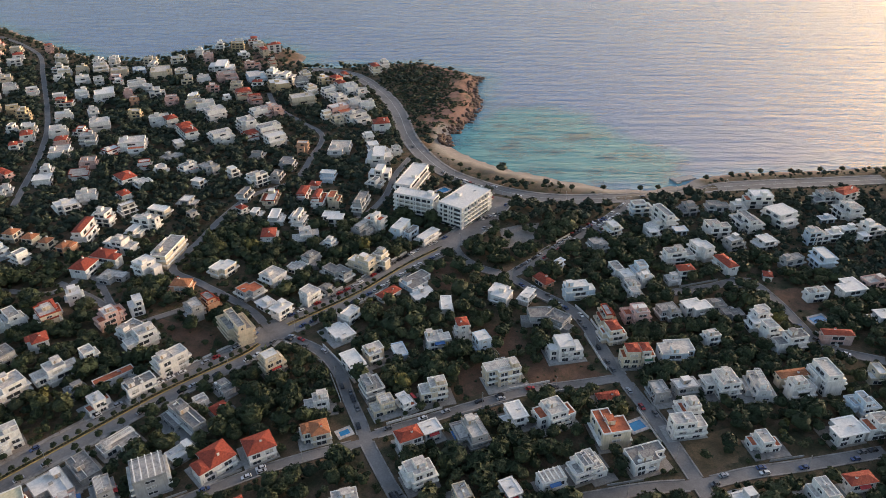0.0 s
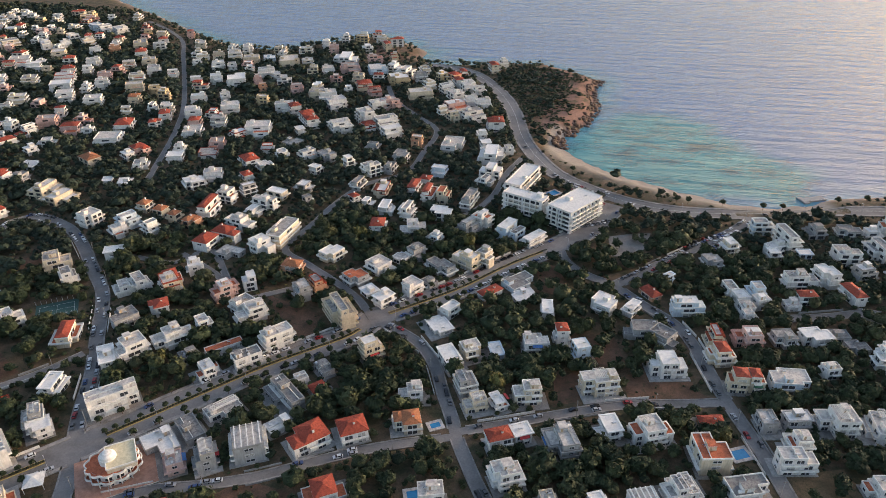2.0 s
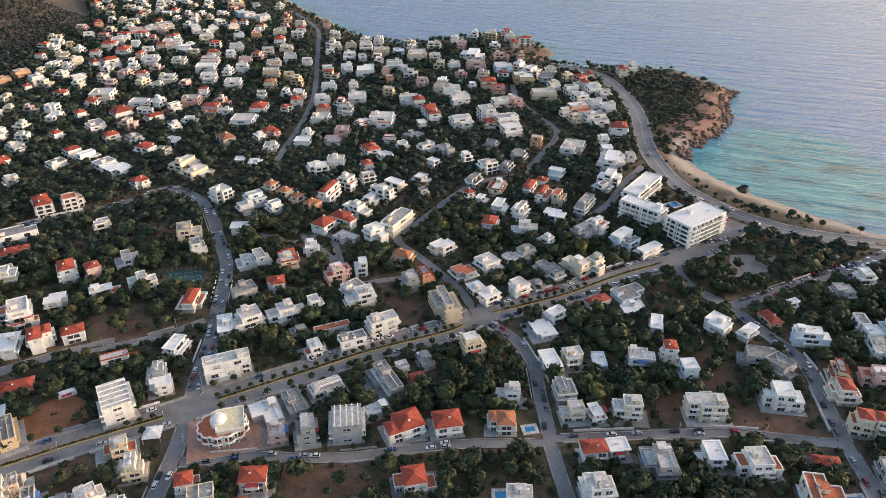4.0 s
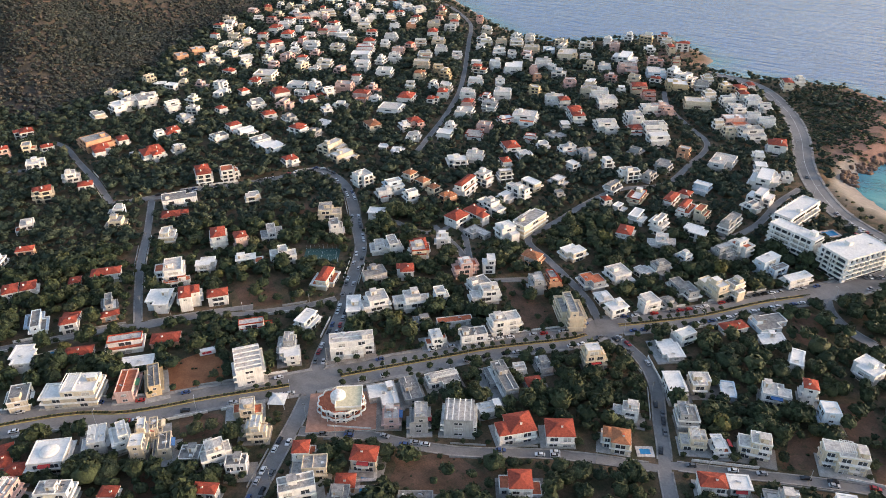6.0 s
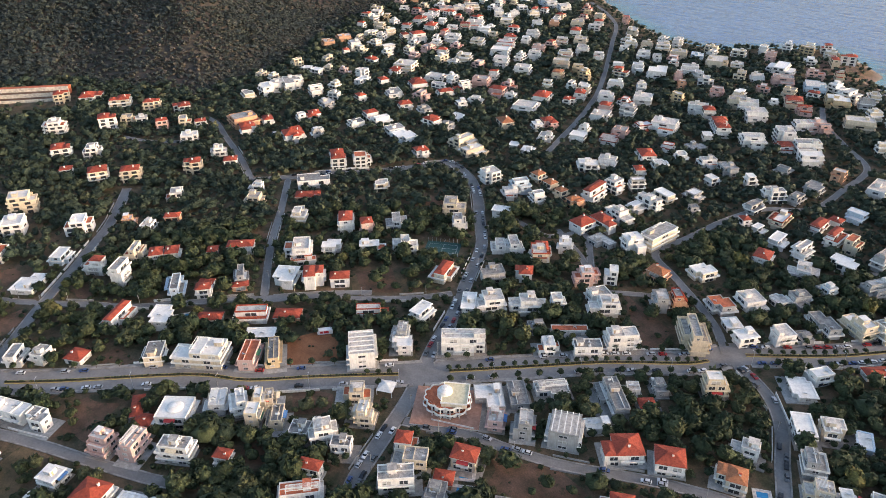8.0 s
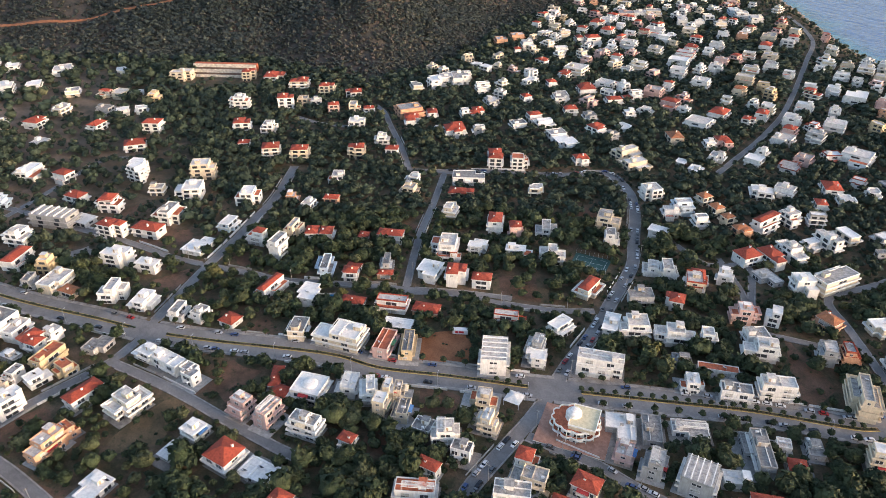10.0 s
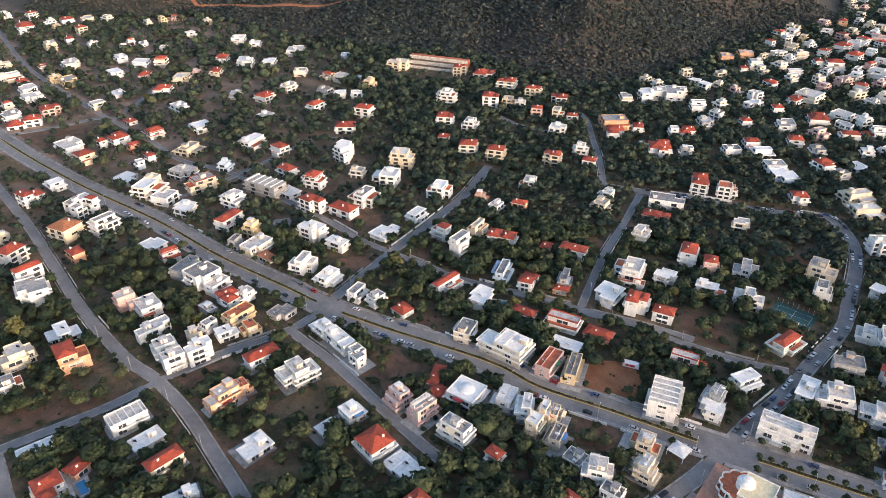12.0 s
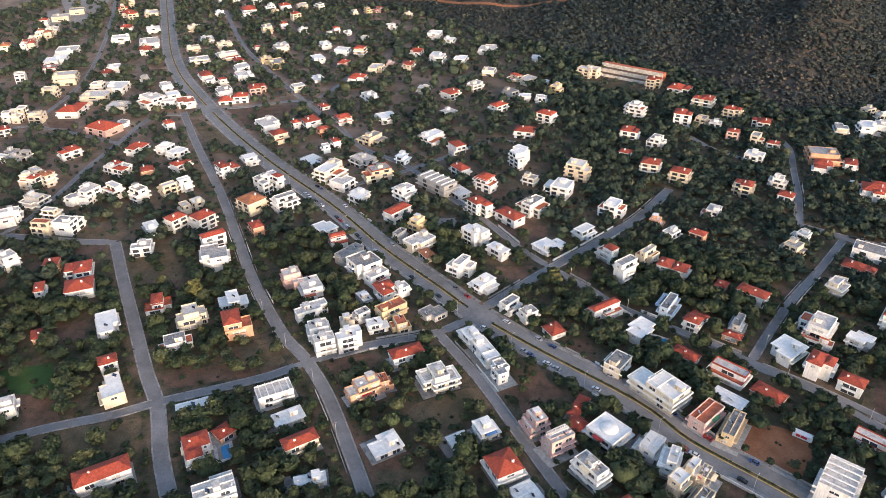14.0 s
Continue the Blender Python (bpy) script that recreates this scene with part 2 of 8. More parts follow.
def leaves(name, stops):
    """Foliage: each spray of leaves its own green, each plant leaning warmer or cooler."""
    m, nt, bsdf = mat(name, 0.75, 0.0, 0.25)
    isl = nt.nodes.new("ShaderNodeNewGeometry").outputs["Random Per Island"]
    c = ramp(nt, attr(nt, "tint"), stops)
    c = mix(nt, c, ramp(nt, isl, [(0.0, (0.66,) * 3), (1.0, (1.2,) * 3)]), 1.0, "MULTIPLY")
    grain = tex_noise(nt, 1.1, 5, 0.7)
    c = mix(nt, c, ramp(nt, grain, [(0.32, (0.5,) * 3), (0.68, (1.4,) * 3)]), 1.0, "MULTIPLY")
    nt.links.new(c, bsdf.inputs["Base Color"])
    bump(nt, bsdf, grain, 1.0, 0.9)
    return m


leaves("foliage", [(0.0, (0.022, 0.036, 0.017)), (0.35, (0.034, 0.051, 0.022)), (0.6, (0.054, 0.068, 0.028)), (0.85, (0.082, 0.089, 0.042)), (1.0, (0.128, 0.120, 0.036))])
# hill growth: extra blue in these greens paints in the distance haze
leaves("scrub", [(0.0, (0.026, 0.038, 0.035)), (0.5, (0.039, 0.050, 0.044)), (0.8, (0.063, 0.065, 0.055)), (1.0, (0.099, 0.084, 0.069))])
# mid and far trees: greens cooled bluish, distance haze put into the colour
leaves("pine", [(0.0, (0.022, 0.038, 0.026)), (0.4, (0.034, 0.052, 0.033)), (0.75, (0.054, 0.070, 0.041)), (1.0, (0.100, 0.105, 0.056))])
for nm, col, rg in (("car_white", (0.7, 0.7, 0.7), 0.3), ("car_silver", (0.4, 0.41, 0.43), 0.3), ("car_black", (0.02, 0.02, 0.022), 0.25), ("car_red", (0.35, 0.02, 0.02), 0.3), ("car_blue", (0.04, 0.08, 0.2), 0.3), ("car_grey", (0.12, 0.125, 0.13), 0.3)):
    plain(nm, col, rg, 0.03, 0.5, 0.0, 0.5)

# ---- geometry helpers ----


class Geo:
    """Collects boxes and faces of one part, with their materials."""

    def __init__(self):
        self.v, self.f, self.m, self.names = [], [], [], []

    def mi(self, name):
        if name not in self.names:
            self.names.append(name)
        return self.names.index(name)

    def face(self, pts, name):
        k = len(self.v)
        self.v += [tuple(p) for p in pts]
        self.f.append(tuple(range(k, k + len(pts))))
        self.m.append(self.mi(name))

    def box(self, x0, y0, z0, x1, y1, z1, name, top=None):
        k, i = len(self.v), self.mi(name)
        self.v += [(x0, y0, z0), (x1, y0, z0), (x1, y1, z0), (x0, y1, z0), (x0, y0, z1), (x1, y0, z1), (x1, y1, z1), (x0, y1, z1)]
        self.f += [(k, k + 3, k + 2, k + 1), (k + 4, k + 5, k + 6, k + 7), (k, k + 1, k + 5, k + 4), (k + 1, k + 2, k + 6, k + 5), (k + 2, k + 3, k + 7, k + 6), (k + 3, k, k + 4, k + 7)]
        self.m += [i, self.mi(top) if top else i, i, i, i, i]
        return self

    def ring(self, pts0, pts1, name, cap=None):
        """A band between two loops of points; cap closes the upper one."""
        n, k, i = len(pts0), len(self.v), self.mi(name)
        self.v += [tuple(p) for p in pts0] + [tuple(p) for p in pts1]
        for a in range(n):
            b = (a + 1) % n
            self.f.append((k + a, k + b, k + n + b, k + n + a))
            self.m.append(i)
        if cap:
            self.f.append(tuple(range(k + n, k + 2 * n)))
            self.m.append(self.mi(cap))

    def tube(self, x, y, z0, z1, r0, r1, name, n=8, cap=True):
        c = [(math.cos(2 * math.pi * a / n), math.sin(2 * math.pi * a / n)) for a in range(n)]
        self.ring([(x + r0 * p, y + r0 * q, z0) for p, q in c], [(x + r1 * p, y + r1 * q, z1) for p, q in c], name, name if cap else None)

    def add(self, other, m):
        """Takes in another part's faces, moved by m."""
        k = len(self.v)
        self.v += [tuple(m @ Vector(p)) for p in other.v]
        self.f += [tuple(i + k for i in f) for f in other.f]
        table = [self.mi(n) for n in other.names]
        self.m += [table[i] for i in other.m]

    def prism(self, poly, z0, z1, name, top=None):
        """An upright block over any outline."""
        self.ring([(x, y, z0) for x, y in poly], [(x, y, z1) for x, y in poly], name, top or name)

    def mesh(self, name):
        me = bpy.data.meshes.new(name)
        me.from_pydata(self.v, [], self.f)
        for nm in self.names:
            me.materials.append(MATS[nm])
        me.polygons.foreach_set("material_index", self.m)
        return me


def part(name, geo, parent=None, label="", m=None):
    ob = new(name, geo.mesh(name) if isinstance(geo, Geo) else geo)
    if parent is not None:
        ob.parent = parent
    if m is not None:
        ob.matrix_basis = m
    return tagged(ob, label) if label else ob


def big_mesh(name, verts, faces, material, attrs=(), corners=4):
    """One mesh from arrays; faces all have the same number of corners."""
    me = bpy.data.meshes.new(name)
    n = len(faces)
    me.vertices.add(len(verts))
    me.vertices.foreach_set("co", np.asarray(verts, np.float32).ravel())
    me.loops.add(n * corners)
    me.loops.foreach_set("vertex_index", np.asarray(faces, np.int32).ravel())
    me.polygons.add(n)
    me.polygons.foreach_set("loop_start", np.arange(n, dtype=np.int32) * corners)
    for key, val in attrs:
        me.attributes.new(key, "FLOAT", "POINT").data.foreach_set("value", np.asarray(val, np.float32))
    me.materials.append(MATS[material])
    me.update(calc_edges=True)
    return me


# ---- the lie of the land ----
COAST = [(367, 540), (285, 531), (237, 528), (202, 517), (184, 504), (161, 497), (130, 499), (97, 513), (54, 535), (22, 560), (3, 588), (3, 608), (25, 649), (37, 698), (31, 735), (41, 785), (10, 811), (-30, 841), (-70, 836), (-122, 824), (-152, 824), (-171, 841), (-169, 878), (-198, 909), (-242, 946), (-279, 917), (-315, 891), (-346, 857), (-399, 853), (-463, 891), (-548, 961), (-594, 1000)]
HILL = [(-1148, -281), (-1093, -153), (-1063, -22), (-915, 81), (-851, 142), (-827, 197), (-773, 264), (-708, 296), (-671, 321), (-629, 312), (-643, 385), (-676, 507), (-736, 591), (-773, 705), (-780, 780)]
LAND = [(2500, 640), (700, 580)] + COAST + [(-760, 1130), (-1100, 1360), (-2200, 1900), (-5200, 2500), (-5200, -4800), (2500, -4800)]
SLOPE = HILL + [(-1000, 1000), (-1500, 1250), (-5200, 1600), (-5200, -900), (-2000, -650), (-1400, -420)]


def inside_distance(px, py, poly):
    """Distance to the outline of poly, positive inside it."""
    best = np.full(px.shape, 1e12)
    odd = np.zeros(px.shape, bool)
    for (ax, ay), (bx, by) in zip(poly, poly[1:] + poly[:1]):
        dx, dy = bx - ax, by - ay
        k = np.clip(((px - ax) * dx + (py - ay) * dy) / (dx * dx + dy * dy + 1e-9), 0, 1)
        best = np.minimum(best, (px - ax - k * dx) ** 2 + (py - ay - k * dy) ** 2)
        if ay != by:
            odd ^= ((ay > py) != (by > py)) & (px < (bx - ax) * (py - ay) / (by - ay) + ax)
    return np.where(odd, 1, -1) * np.sqrt(best)


def wobble(px, py, size, seed):
    """Smooth waves of many directions, between about -1 and 1."""
    r = np.random.RandomState(seed)
    out = np.zeros(px.shape)
    for a in range(9):
        th, k, ph = r.uniform(0, 6.28), 6.28 / size * r.uniform(0.5, 2.2), r.uniform(0, 6.28)
        out += np.sin(k * (px * math.cos(th) + py * math.sin(th)) + ph) * r.uniform(0.5, 1)
    return out / 4.0


def lie(px, py):
    """Height of the ground, and how far inside the land and the hill a place is."""
    land = inside_distance(px, py, LAND) + 2.5 * wobble(px, py, 40, 3)
    head = np.clip(1 - np.hypot((px + 5) / 75, (py - 710) / 120), 0, 1)
    reach = np.where(head > 0, 14, 26)
    s = np.clip(land / reach, 0, 1)
    z = 8 * (s * s * (3 - 2 * s) * 0.6 + s * 0.4) - 0.12 * np.clip(-land, 0, 40)
    rise = np.clip(inside_distance(px, py, SLOPE), 0, None)
    z = z + 0.60 * rise * rise / (rise + 70) * (1 + 0.10 * wobble(px, py, 420, 8)) + np.clip(rise / 160, 0, 1) * 9 * wobble(px, py, 190, 5)
    return z, land, rise, head


def ground_at(x, y):
    return float(lie(np.array([x]), np.array([y]))[0][0])


def spread(lo, a, b, hi, fine, coarse):
    """Grid lines: fine from a to b, coarse beyond."""
    return np.unique(np.concatenate([np.arange(lo, a, coarse), np.arange(a, b, fine), np.arange(b, hi + 1, coarse)]))


gx, gy = spread(-5000, -1300, 400, 2500, 7, 60), spread(-4800, -560, 1200, 2600, 7, 60)
GX, GY = np.meshgrid(gx, gy)
GZ, LD, RISE, HEAD = lie(GX.ravel(), GY.ravel())
nx, ny = len(gx), len(gy)
q = (np.arange(ny - 1)[:, None] * nx + np.arange(nx - 1)[None, :]).ravel()
quads = np.stack([q, q + 1, q + nx + 1, q + nx], 1)
xs, ys = GX.ravel(), GY.ravel()
bay = (xs > -10) & (xs < 205) & (ys < 625)
sandy = np.where(bay, np.clip(1.7 - LD / 20, 0, 1), np.clip(0.7 - LD / 8, 0, 1) * (HEAD <= 0)) * (LD > -25)
rocky = np.clip(HEAD * 3, 0, 1) * np.clip(1.55 - LD / 40 + 0.5 * wobble(xs, ys, 60, 12), 0, 1)
knoll = np.clip(1.4 - np.hypot((xs - -205) / 34, (ys - 839) / 34), 0, 1) * 0.8
rocky = np.maximum(rocky, knoll)
rocky = np.maximum(rocky, np.clip(1 - LD / 12, 0, 1) * (~bay) * 0.9)
keepq = (LD[quads] > -60).any(1)
used = np.unique(quads[keepq])
index = np.zeros(len(xs), np.int64)
index[used] = np.arange(len(used))
ground_me = big_mesh("ground", np.stack([xs, ys, GZ], 1)[used], index[quads[keepq]], "ground_earth",
                     [("sand", sandy[used]), ("rock", rocky[used]), ("hill", np.clip(RISE / 25, 0, 1)[used]),
                      ("dry", (np.clip((-380 - xs) / 240, 0, 1) * np.clip((170 - ys) / 200, 0, 1))[used])])
ground_me.polygons.foreach_set("use_smooth", np.ones(len(ground_me.polygons), bool))
tagged(new("ground", ground_me), "dry earth, low grass and scrub rising to a hill", "ground", kind="structure")

# sea
sx, sy = spread(-4900, -700, 800, 4900, 12, 140), spread(250, 400, 1300, 4990, 12, 140)
SX, SY = np.meshgrid(sx, sy)
sxr, syr = SX.ravel(), SY.ravel()
off = -inside_distance(sxr, syr, LAND)
BAY = [(-20, 560), (28, 655), (55, 690), (101, 698), (142, 665), (164, 612), (202, 583), (214, 548), (184, 500), (60, 500)]
bayness = inside_distance(sxr, syr, BAY) + 9 * wobble(sxr, syr, 60, 21)
shal = np.clip(0.35 + bayness / 26, 0, 1)
shal = np.maximum(shal, np.where(sxr < 60, 0.7, 0.25) * np.clip(1 - off / (36 + 14 * wobble(sxr, syr, 120, 4)), 0, 1))
q = (np.arange(len(sy) - 1)[:, None] * len(sx) + np.arange(len(sx) - 1)[None, :]).ravel()
sea_me = big_mesh("sea", np.stack([sxr, syr, np.zeros(len(sxr))], 1), np.stack([q, q + 1, q + len(sx) + 1, q + len(sx)], 1), "sea_water", [("shallow", shal)])
tagged(new("water", sea_me), "calm grey-blue sea, turquoise over the sandy shallows", "sea", kind="structure")

# ---- where nothing may grow: a plan of roads, buildings and cleared plots ----
CELL, OX, OY = 2.0, -1300.0, -600.0
TAKEN = np.zeros((950, 1000), np.uint8)          # 1 built, 2 cleared, 3 verge of a road


def mark_box(x, y, w, d, ang, value):
    r = math.hypot(w, d) / 2 + 2
    i0, i1, j0, j1 = int((x - r - OX) / CELL), int((x + r - OX) / CELL) + 1, int((y - r - OY) / CELL), int((y + r - OY) / CELL) + 1
    if i0 < 0 or j0 < 0 or i1 > 1000 or j1 > 950:
        return
    xx, yy = np.meshgrid(OX + (np.arange(i0, i1) + 0.5) * CELL - x, OY + (np.arange(j0, j1) + 0.5) * CELL - y)
    c, s = math.cos(ang), math.sin(ang)
    hit = (abs(xx * c + yy * s) < w / 2) & (abs(-xx * s + yy * c) < d / 2)
    view = TAKEN[j0:j1, i0:i1]
    view[hit & ((view != 1) | (value == 1))] = value


def taken(x, y):
    i, j = int((x - OX) / CELL), int((y - OY) / CELL)
    return int(TAKEN[j, i]) if 0 <= i < 1000 and 0 <= j < 950 else 0


# ---- roads ----
ROADS = []


def road(name, width, pts):
    """Remembers a road as a smooth line with a point every few metres."""
    p = [Vector(v) for v in pts]
    p = [p[0] * 2 - p[1]] + p + [p[-1] * 2 - p[-2]]
    line = []
    for a, b, c, d in zip(p, p[1:], p[2:], p[3:]):
        n = max(2, int((c - b).length / 5))
        for k in range(n):
            t = k / n
            line.append(0.5 * (2 * b + (c - a) * t + (2 * a - 5 * b + 4 * c - d) * t * t + (3 * b - a - 3 * c + d) * t * t * t))
    line.append(p[-2])
    ROADS.append((name, width, line))
    for a, b in zip(line, line[1:]):
        mid, way = (a + b) / 2, b - a
        mark_box(mid.x, mid.y, way.length + 1.5, width + (6.0 if math.hypot(mid.x, mid.y) < 330 else 3.2), math.atan2(way.y, way.x), 3)
    for a, b in zip(line, line[1:]):
        mid, way = (a + b) / 2, b - a
        mark_box(mid.x, mid.y, way.length + 1.5, width + (3.0 if math.hypot(mid.x, mid.y) < 330 or name != "street" else 0.6), math.atan2(way.y, way.x), 1)


road("avenue", 15, [(-1161.1, -391.4), (-1018.7, -343.0), (-880.1, -295.0), (-791.3, -257.6), (-725.6, -222.1), (-636.7, -168.5), (-554.7, -111.8), (-479.1, -53.0), (-420.5, -13.5), (-375.4, 22.1), (-347.6, 43.6), (-321.8, 68.5), (-279.5, 113.6), (-255.3, 130.6), (-230.5, 156.8), (-204.0, 183.4), (-187.2, 201.8), (-158.0, 233.5), (-133.6, 259.8), (-100.7, 289.5), (-92.2, 304.8), (-70.9, 324.0), (-47.7, 345.6), (-22.5, 375.2), (5.9, 403.4), (25.6, 429.1), (44.0, 468.4)])
road("coast_road", 12, [(-156.0, 794.5), (-116.3, 783.6), (-88.5, 758.4), (-60.1, 704.6), (-42.7, 650.6), (-31.0, 592.0), (-16.0, 547.5), (2.7, 513.5), (28.4, 489.6), (56.9, 473.1), (89.3, 465.6), (131.3, 468.4), (176.1, 479.8), (221.2, 487.6), (266.2, 492.6), (342.6, 499.8)])
road("street", 5.2, [(-92.2, 304.8), (-75.7, 297.5), (-62.4, 288.1), (-51.7, 272.6), (-43.8, 252.3), (-36.8, 235.7), (-33.3, 225.4), (-21.9, 201.9), (-16.8, 193.4)])
road("street", 4.4, [(-34.9, 228.7), (-8.8, 239.2), (17.5, 250.4), (42.4, 259.4), (70.6, 265.0), (90.9, 269.2)])
road("street", 5.8, [(5.9, 401.9), (11.1, 384.0), (23.0, 370.5), (39.6, 360.9), (56.3, 342.6), (70.6, 328.4), (78.5, 309.9), (85.0, 281.3), (89.7, 264.2), (97.9, 237.4), (103.1, 215.6), (107.5, 195.6)])
road("street", 6.5, [(39.6, 360.9), (62.9, 384.0), (88.5, 409.4), (116.7, 437.4), (138.5, 463.7)])
road("street", 5.2, [(56.0, 194.8), (84.7, 200.5), (106.2, 202.5), (129.4, 208.5), (152.5, 212.5), (192.2, 220.4)])
road("street", 5.2, [(130.3, 342.6), (155.3, 348.6), (181.3, 355.9), (190.5, 336.8), (195.0, 309.9), (199.3, 292.8), (225.0, 281.3)])
road("street", 4.4, [(-179.6, 162.7), (-150.5, 177.0), (-135.2, 181.4), (-111.6, 190.3), (-82.2, 206.8), (-60.7, 216.6), (-34.4, 226.0)])
road("street", 6.5, [(-168.4, 122.2), (-171.7, 128.6), (-179.1, 149.6), (-187.6, 173.4), (-197.0, 193.2), (-206.0, 210.8), (-217.5, 238.4), (-233.4, 268.1), (-251.9, 302.6), (-271.8, 325.0), (-304.1, 359.3), (-329.3, 377.1), (-356.8, 382.5), (-372.8, 351.5), (-402.7, 315.8), (-426.5, 282.5), (-442.8, 260.4)])
road("street", 3.5, [(-442.8, 260.4), (-485.2, 278.4), (-530.1, 294.1), (-565.1, 306.8), (-584.9, 308.9)])
road("street", 3.5, [(-304.9, 174.8), (-335.4, 199.2), (-360.7, 220.8), (-387.5, 247.0), (-426.5, 282.5)])
road("street", 3.5, [(-304.9, 174.8), (-286.2, 198.2), (-261.6, 217.5), (-243.5, 234.9), (-231.0, 252.2)])
road("street", 5.2, [(-352.8, 43.9), (-368.8, 60.9), (-395.1, 88.9), (-417.6, 115.2), (-434.9, 133.2), (-457.4, 157.2), (-499.5, 190.2)])
road("street", 3.5, [(-395.1, 88.9), (-418.5, 72.5), (-460.0, 49.6), (-499.2, 22.9), (-544.2, -3.5), (-582.1, -42.3), (-629.5, -66.6), (-688.9, -103.2), (-787.8, -158.0), (-901.4, -214.8), (-1081.7, -280.9)])
road("street", 3.5, [(-395.1, 88.9), (-373.6, 107.2), (-353.8, 122.4), (-323.3, 159.5), (-307.3, 176.9), (-286.4, 201.2), (-265.7, 221.6)])
road("street", 5.2, [(-669.6, -216.4), (-588.5, -179.9), (-503.4, -139.0), (-437.0, -110.7), (-383.6, -87.9), (-334.7, -62.2), (-313.7, -46.9), (-286.7, -31.9), (-251.4, -17.6), (-226.9, -8.3)])
road("street", 4.4, [(-311.4, -45.1), (-323.4, -16.2), (-333.1, 18.9), (-345.1, 37.3)])
road("street", 4.4, [(-333.1, 20.4), (-305.6, 35.7), (-285.3, 45.6), (-260.0, 56.4), (-234.7, 67.8), (-224.8, 73.1)])
road("street", 5.8, [(-431.5, -188.0), (-385.2, -165.1), (-341.2, -142.5), (-304.4, -123.6), (-280.5, -110.1), (-252.7, -99.6), (-228.1, -88.0)])
road("street", 5.2, [(-442.1, -268.4), (-438.6, -244.4), (-433.6, -216.3), (-431.5, -188.0)])
road("street", 3.0, [(-442.1, -268.4), (-463.5, -260.3), (-506.4, -256.3), (-551.0, -254.1), (-596.5, -249.1), (-648.7, -243.4), (-662.7, -232.6), (-662.1, -214.1)])
road("street", 4.4, [(-260.5, -173.2), (-268.6, -152.0), (-275.3, -129.1), (-282.4, -113.4), (-293.4, -81.8), (-301.2, -61.6), (-310.6, -45.8)])
road("street", 3.0, [(-625.2, -364.4), (-638.0, -345.8), (-623.4, -304.0), (-596.5, -249.1)])
road("street", 3.0, [(-638.0, -345.8), (-747.3, -347.3), (-883.4, -378.8), (-1054.7, -431.9), (-1165.0, -470.5)])
road("street", 3.5, [(-676.4, -194.5), (-682.9, -158.7), (-697.3, -118.2), (-688.9, -103.2)])
road("street", 3.0, [(-688.9, -103.2), (-729.5, -83.9), (-774.9, -71.5)])
road("street", 3.0, [(-510.3, -44.3), (-529.0, -11.6), (-565.0, 32.4), (-593.4, 66.4), (-586.7, 89.5)])
road("street", 3.0, [(-535.2, 277.0), (-569.7, 247.1), (-598.0, 234.8)])
road("street", 3.5, [(-306.1, 444.7), (-316.6, 481.9), (-328.9, 526.2), (-342.9, 568.1), (-358.6, 608.4), (-392.0, 676.5), (-446.0, 779.3), (-482.9, 848.3), (-529.9, 900.4), (-581.4, 943.3)])
road("street", 3.5, [(-92.2, 304.8), (-105.4, 323.0), (-125.6, 339.7), (-146.4, 354.6), (-166.8, 370.5), (-160.5, 401.9), (-152.5, 441.6), (-139.8, 473.1), (-115.0, 497.7), (-109.0, 541.6), (-107.1, 592.0), (-133.3, 627.5), (-162.2, 666.7), (-179.7, 710.1)])
road("street", 3.5, [(-27.5, 541.6), (-37.2, 508.1), (-43.2, 468.4), (-56.8, 437.4), (-71.5, 429.1)])
road("street", 3.0, [(-131.4, 336.8), (-157.8, 319.2), (-172.6, 308.9)])
road("street", 3.0, [(-186.5, 328.4), (-213.2, 360.9), (-228.4, 342.6), (-259.6, 345.6)])
road("street", 3.0, [(-229.1, 353.7), (-201.1, 337.0), (-184.8, 323.6)])


def off_line(x, y, skip):
    """How far a place is outside the carriageways of all other roads."""
    best = 1e9
    v = Vector((x, y))
    for k, (_, w, line) in enumerate(ROADS):
        if k != skip and min((line[0] - v).length, (line[-1] - v).length, (line[len(line) // 2] - v).length) < 700:
            best = min(best, min((u - v).length for u in line) - w / 2)
    return best


def strip(line, lo, hi, z, name, geo, skip=None, clear=0.8):
    """A raised or flat band between two offsets to the right of a line."""
    sides = []
    for k, u in enumerate(line):
        way = (line[min(k + 1, len(line) - 1)] - line[max(k - 1, 0)]).normalized()
        nrm = Vector((way.y, -way.x))
        sides.append((u + nrm * lo, u + nrm * hi))
    for (a, b), (c, d) in zip(sides, sides[1:]):
        if skip is not None:
            mid = (a + b + c + d) / 4
            if off_line(mid.x, mid.y, skip) < clear:
                continue
        h = [road_z(p) for p in (a, b, d, c)]
        geo.face([(p.x, p.y, hh + z) for p, hh in zip((a, b, d, c), h)][::-1], name)
        if z > 0.2:
            for p, r, hp, hr in ((a, c, h[0], h[3]), (d, b, h[2], h[1])):
                geo.face([(p.x, p.y, hp + z), (r.x, r.y, hr + z), (r.x, r.y, hr), (p.x, p.y, hp)], name)


def road_z(p):
    return ground_at(p.x, p.y) if p.y > 440 or p.x < -560 else 8.0


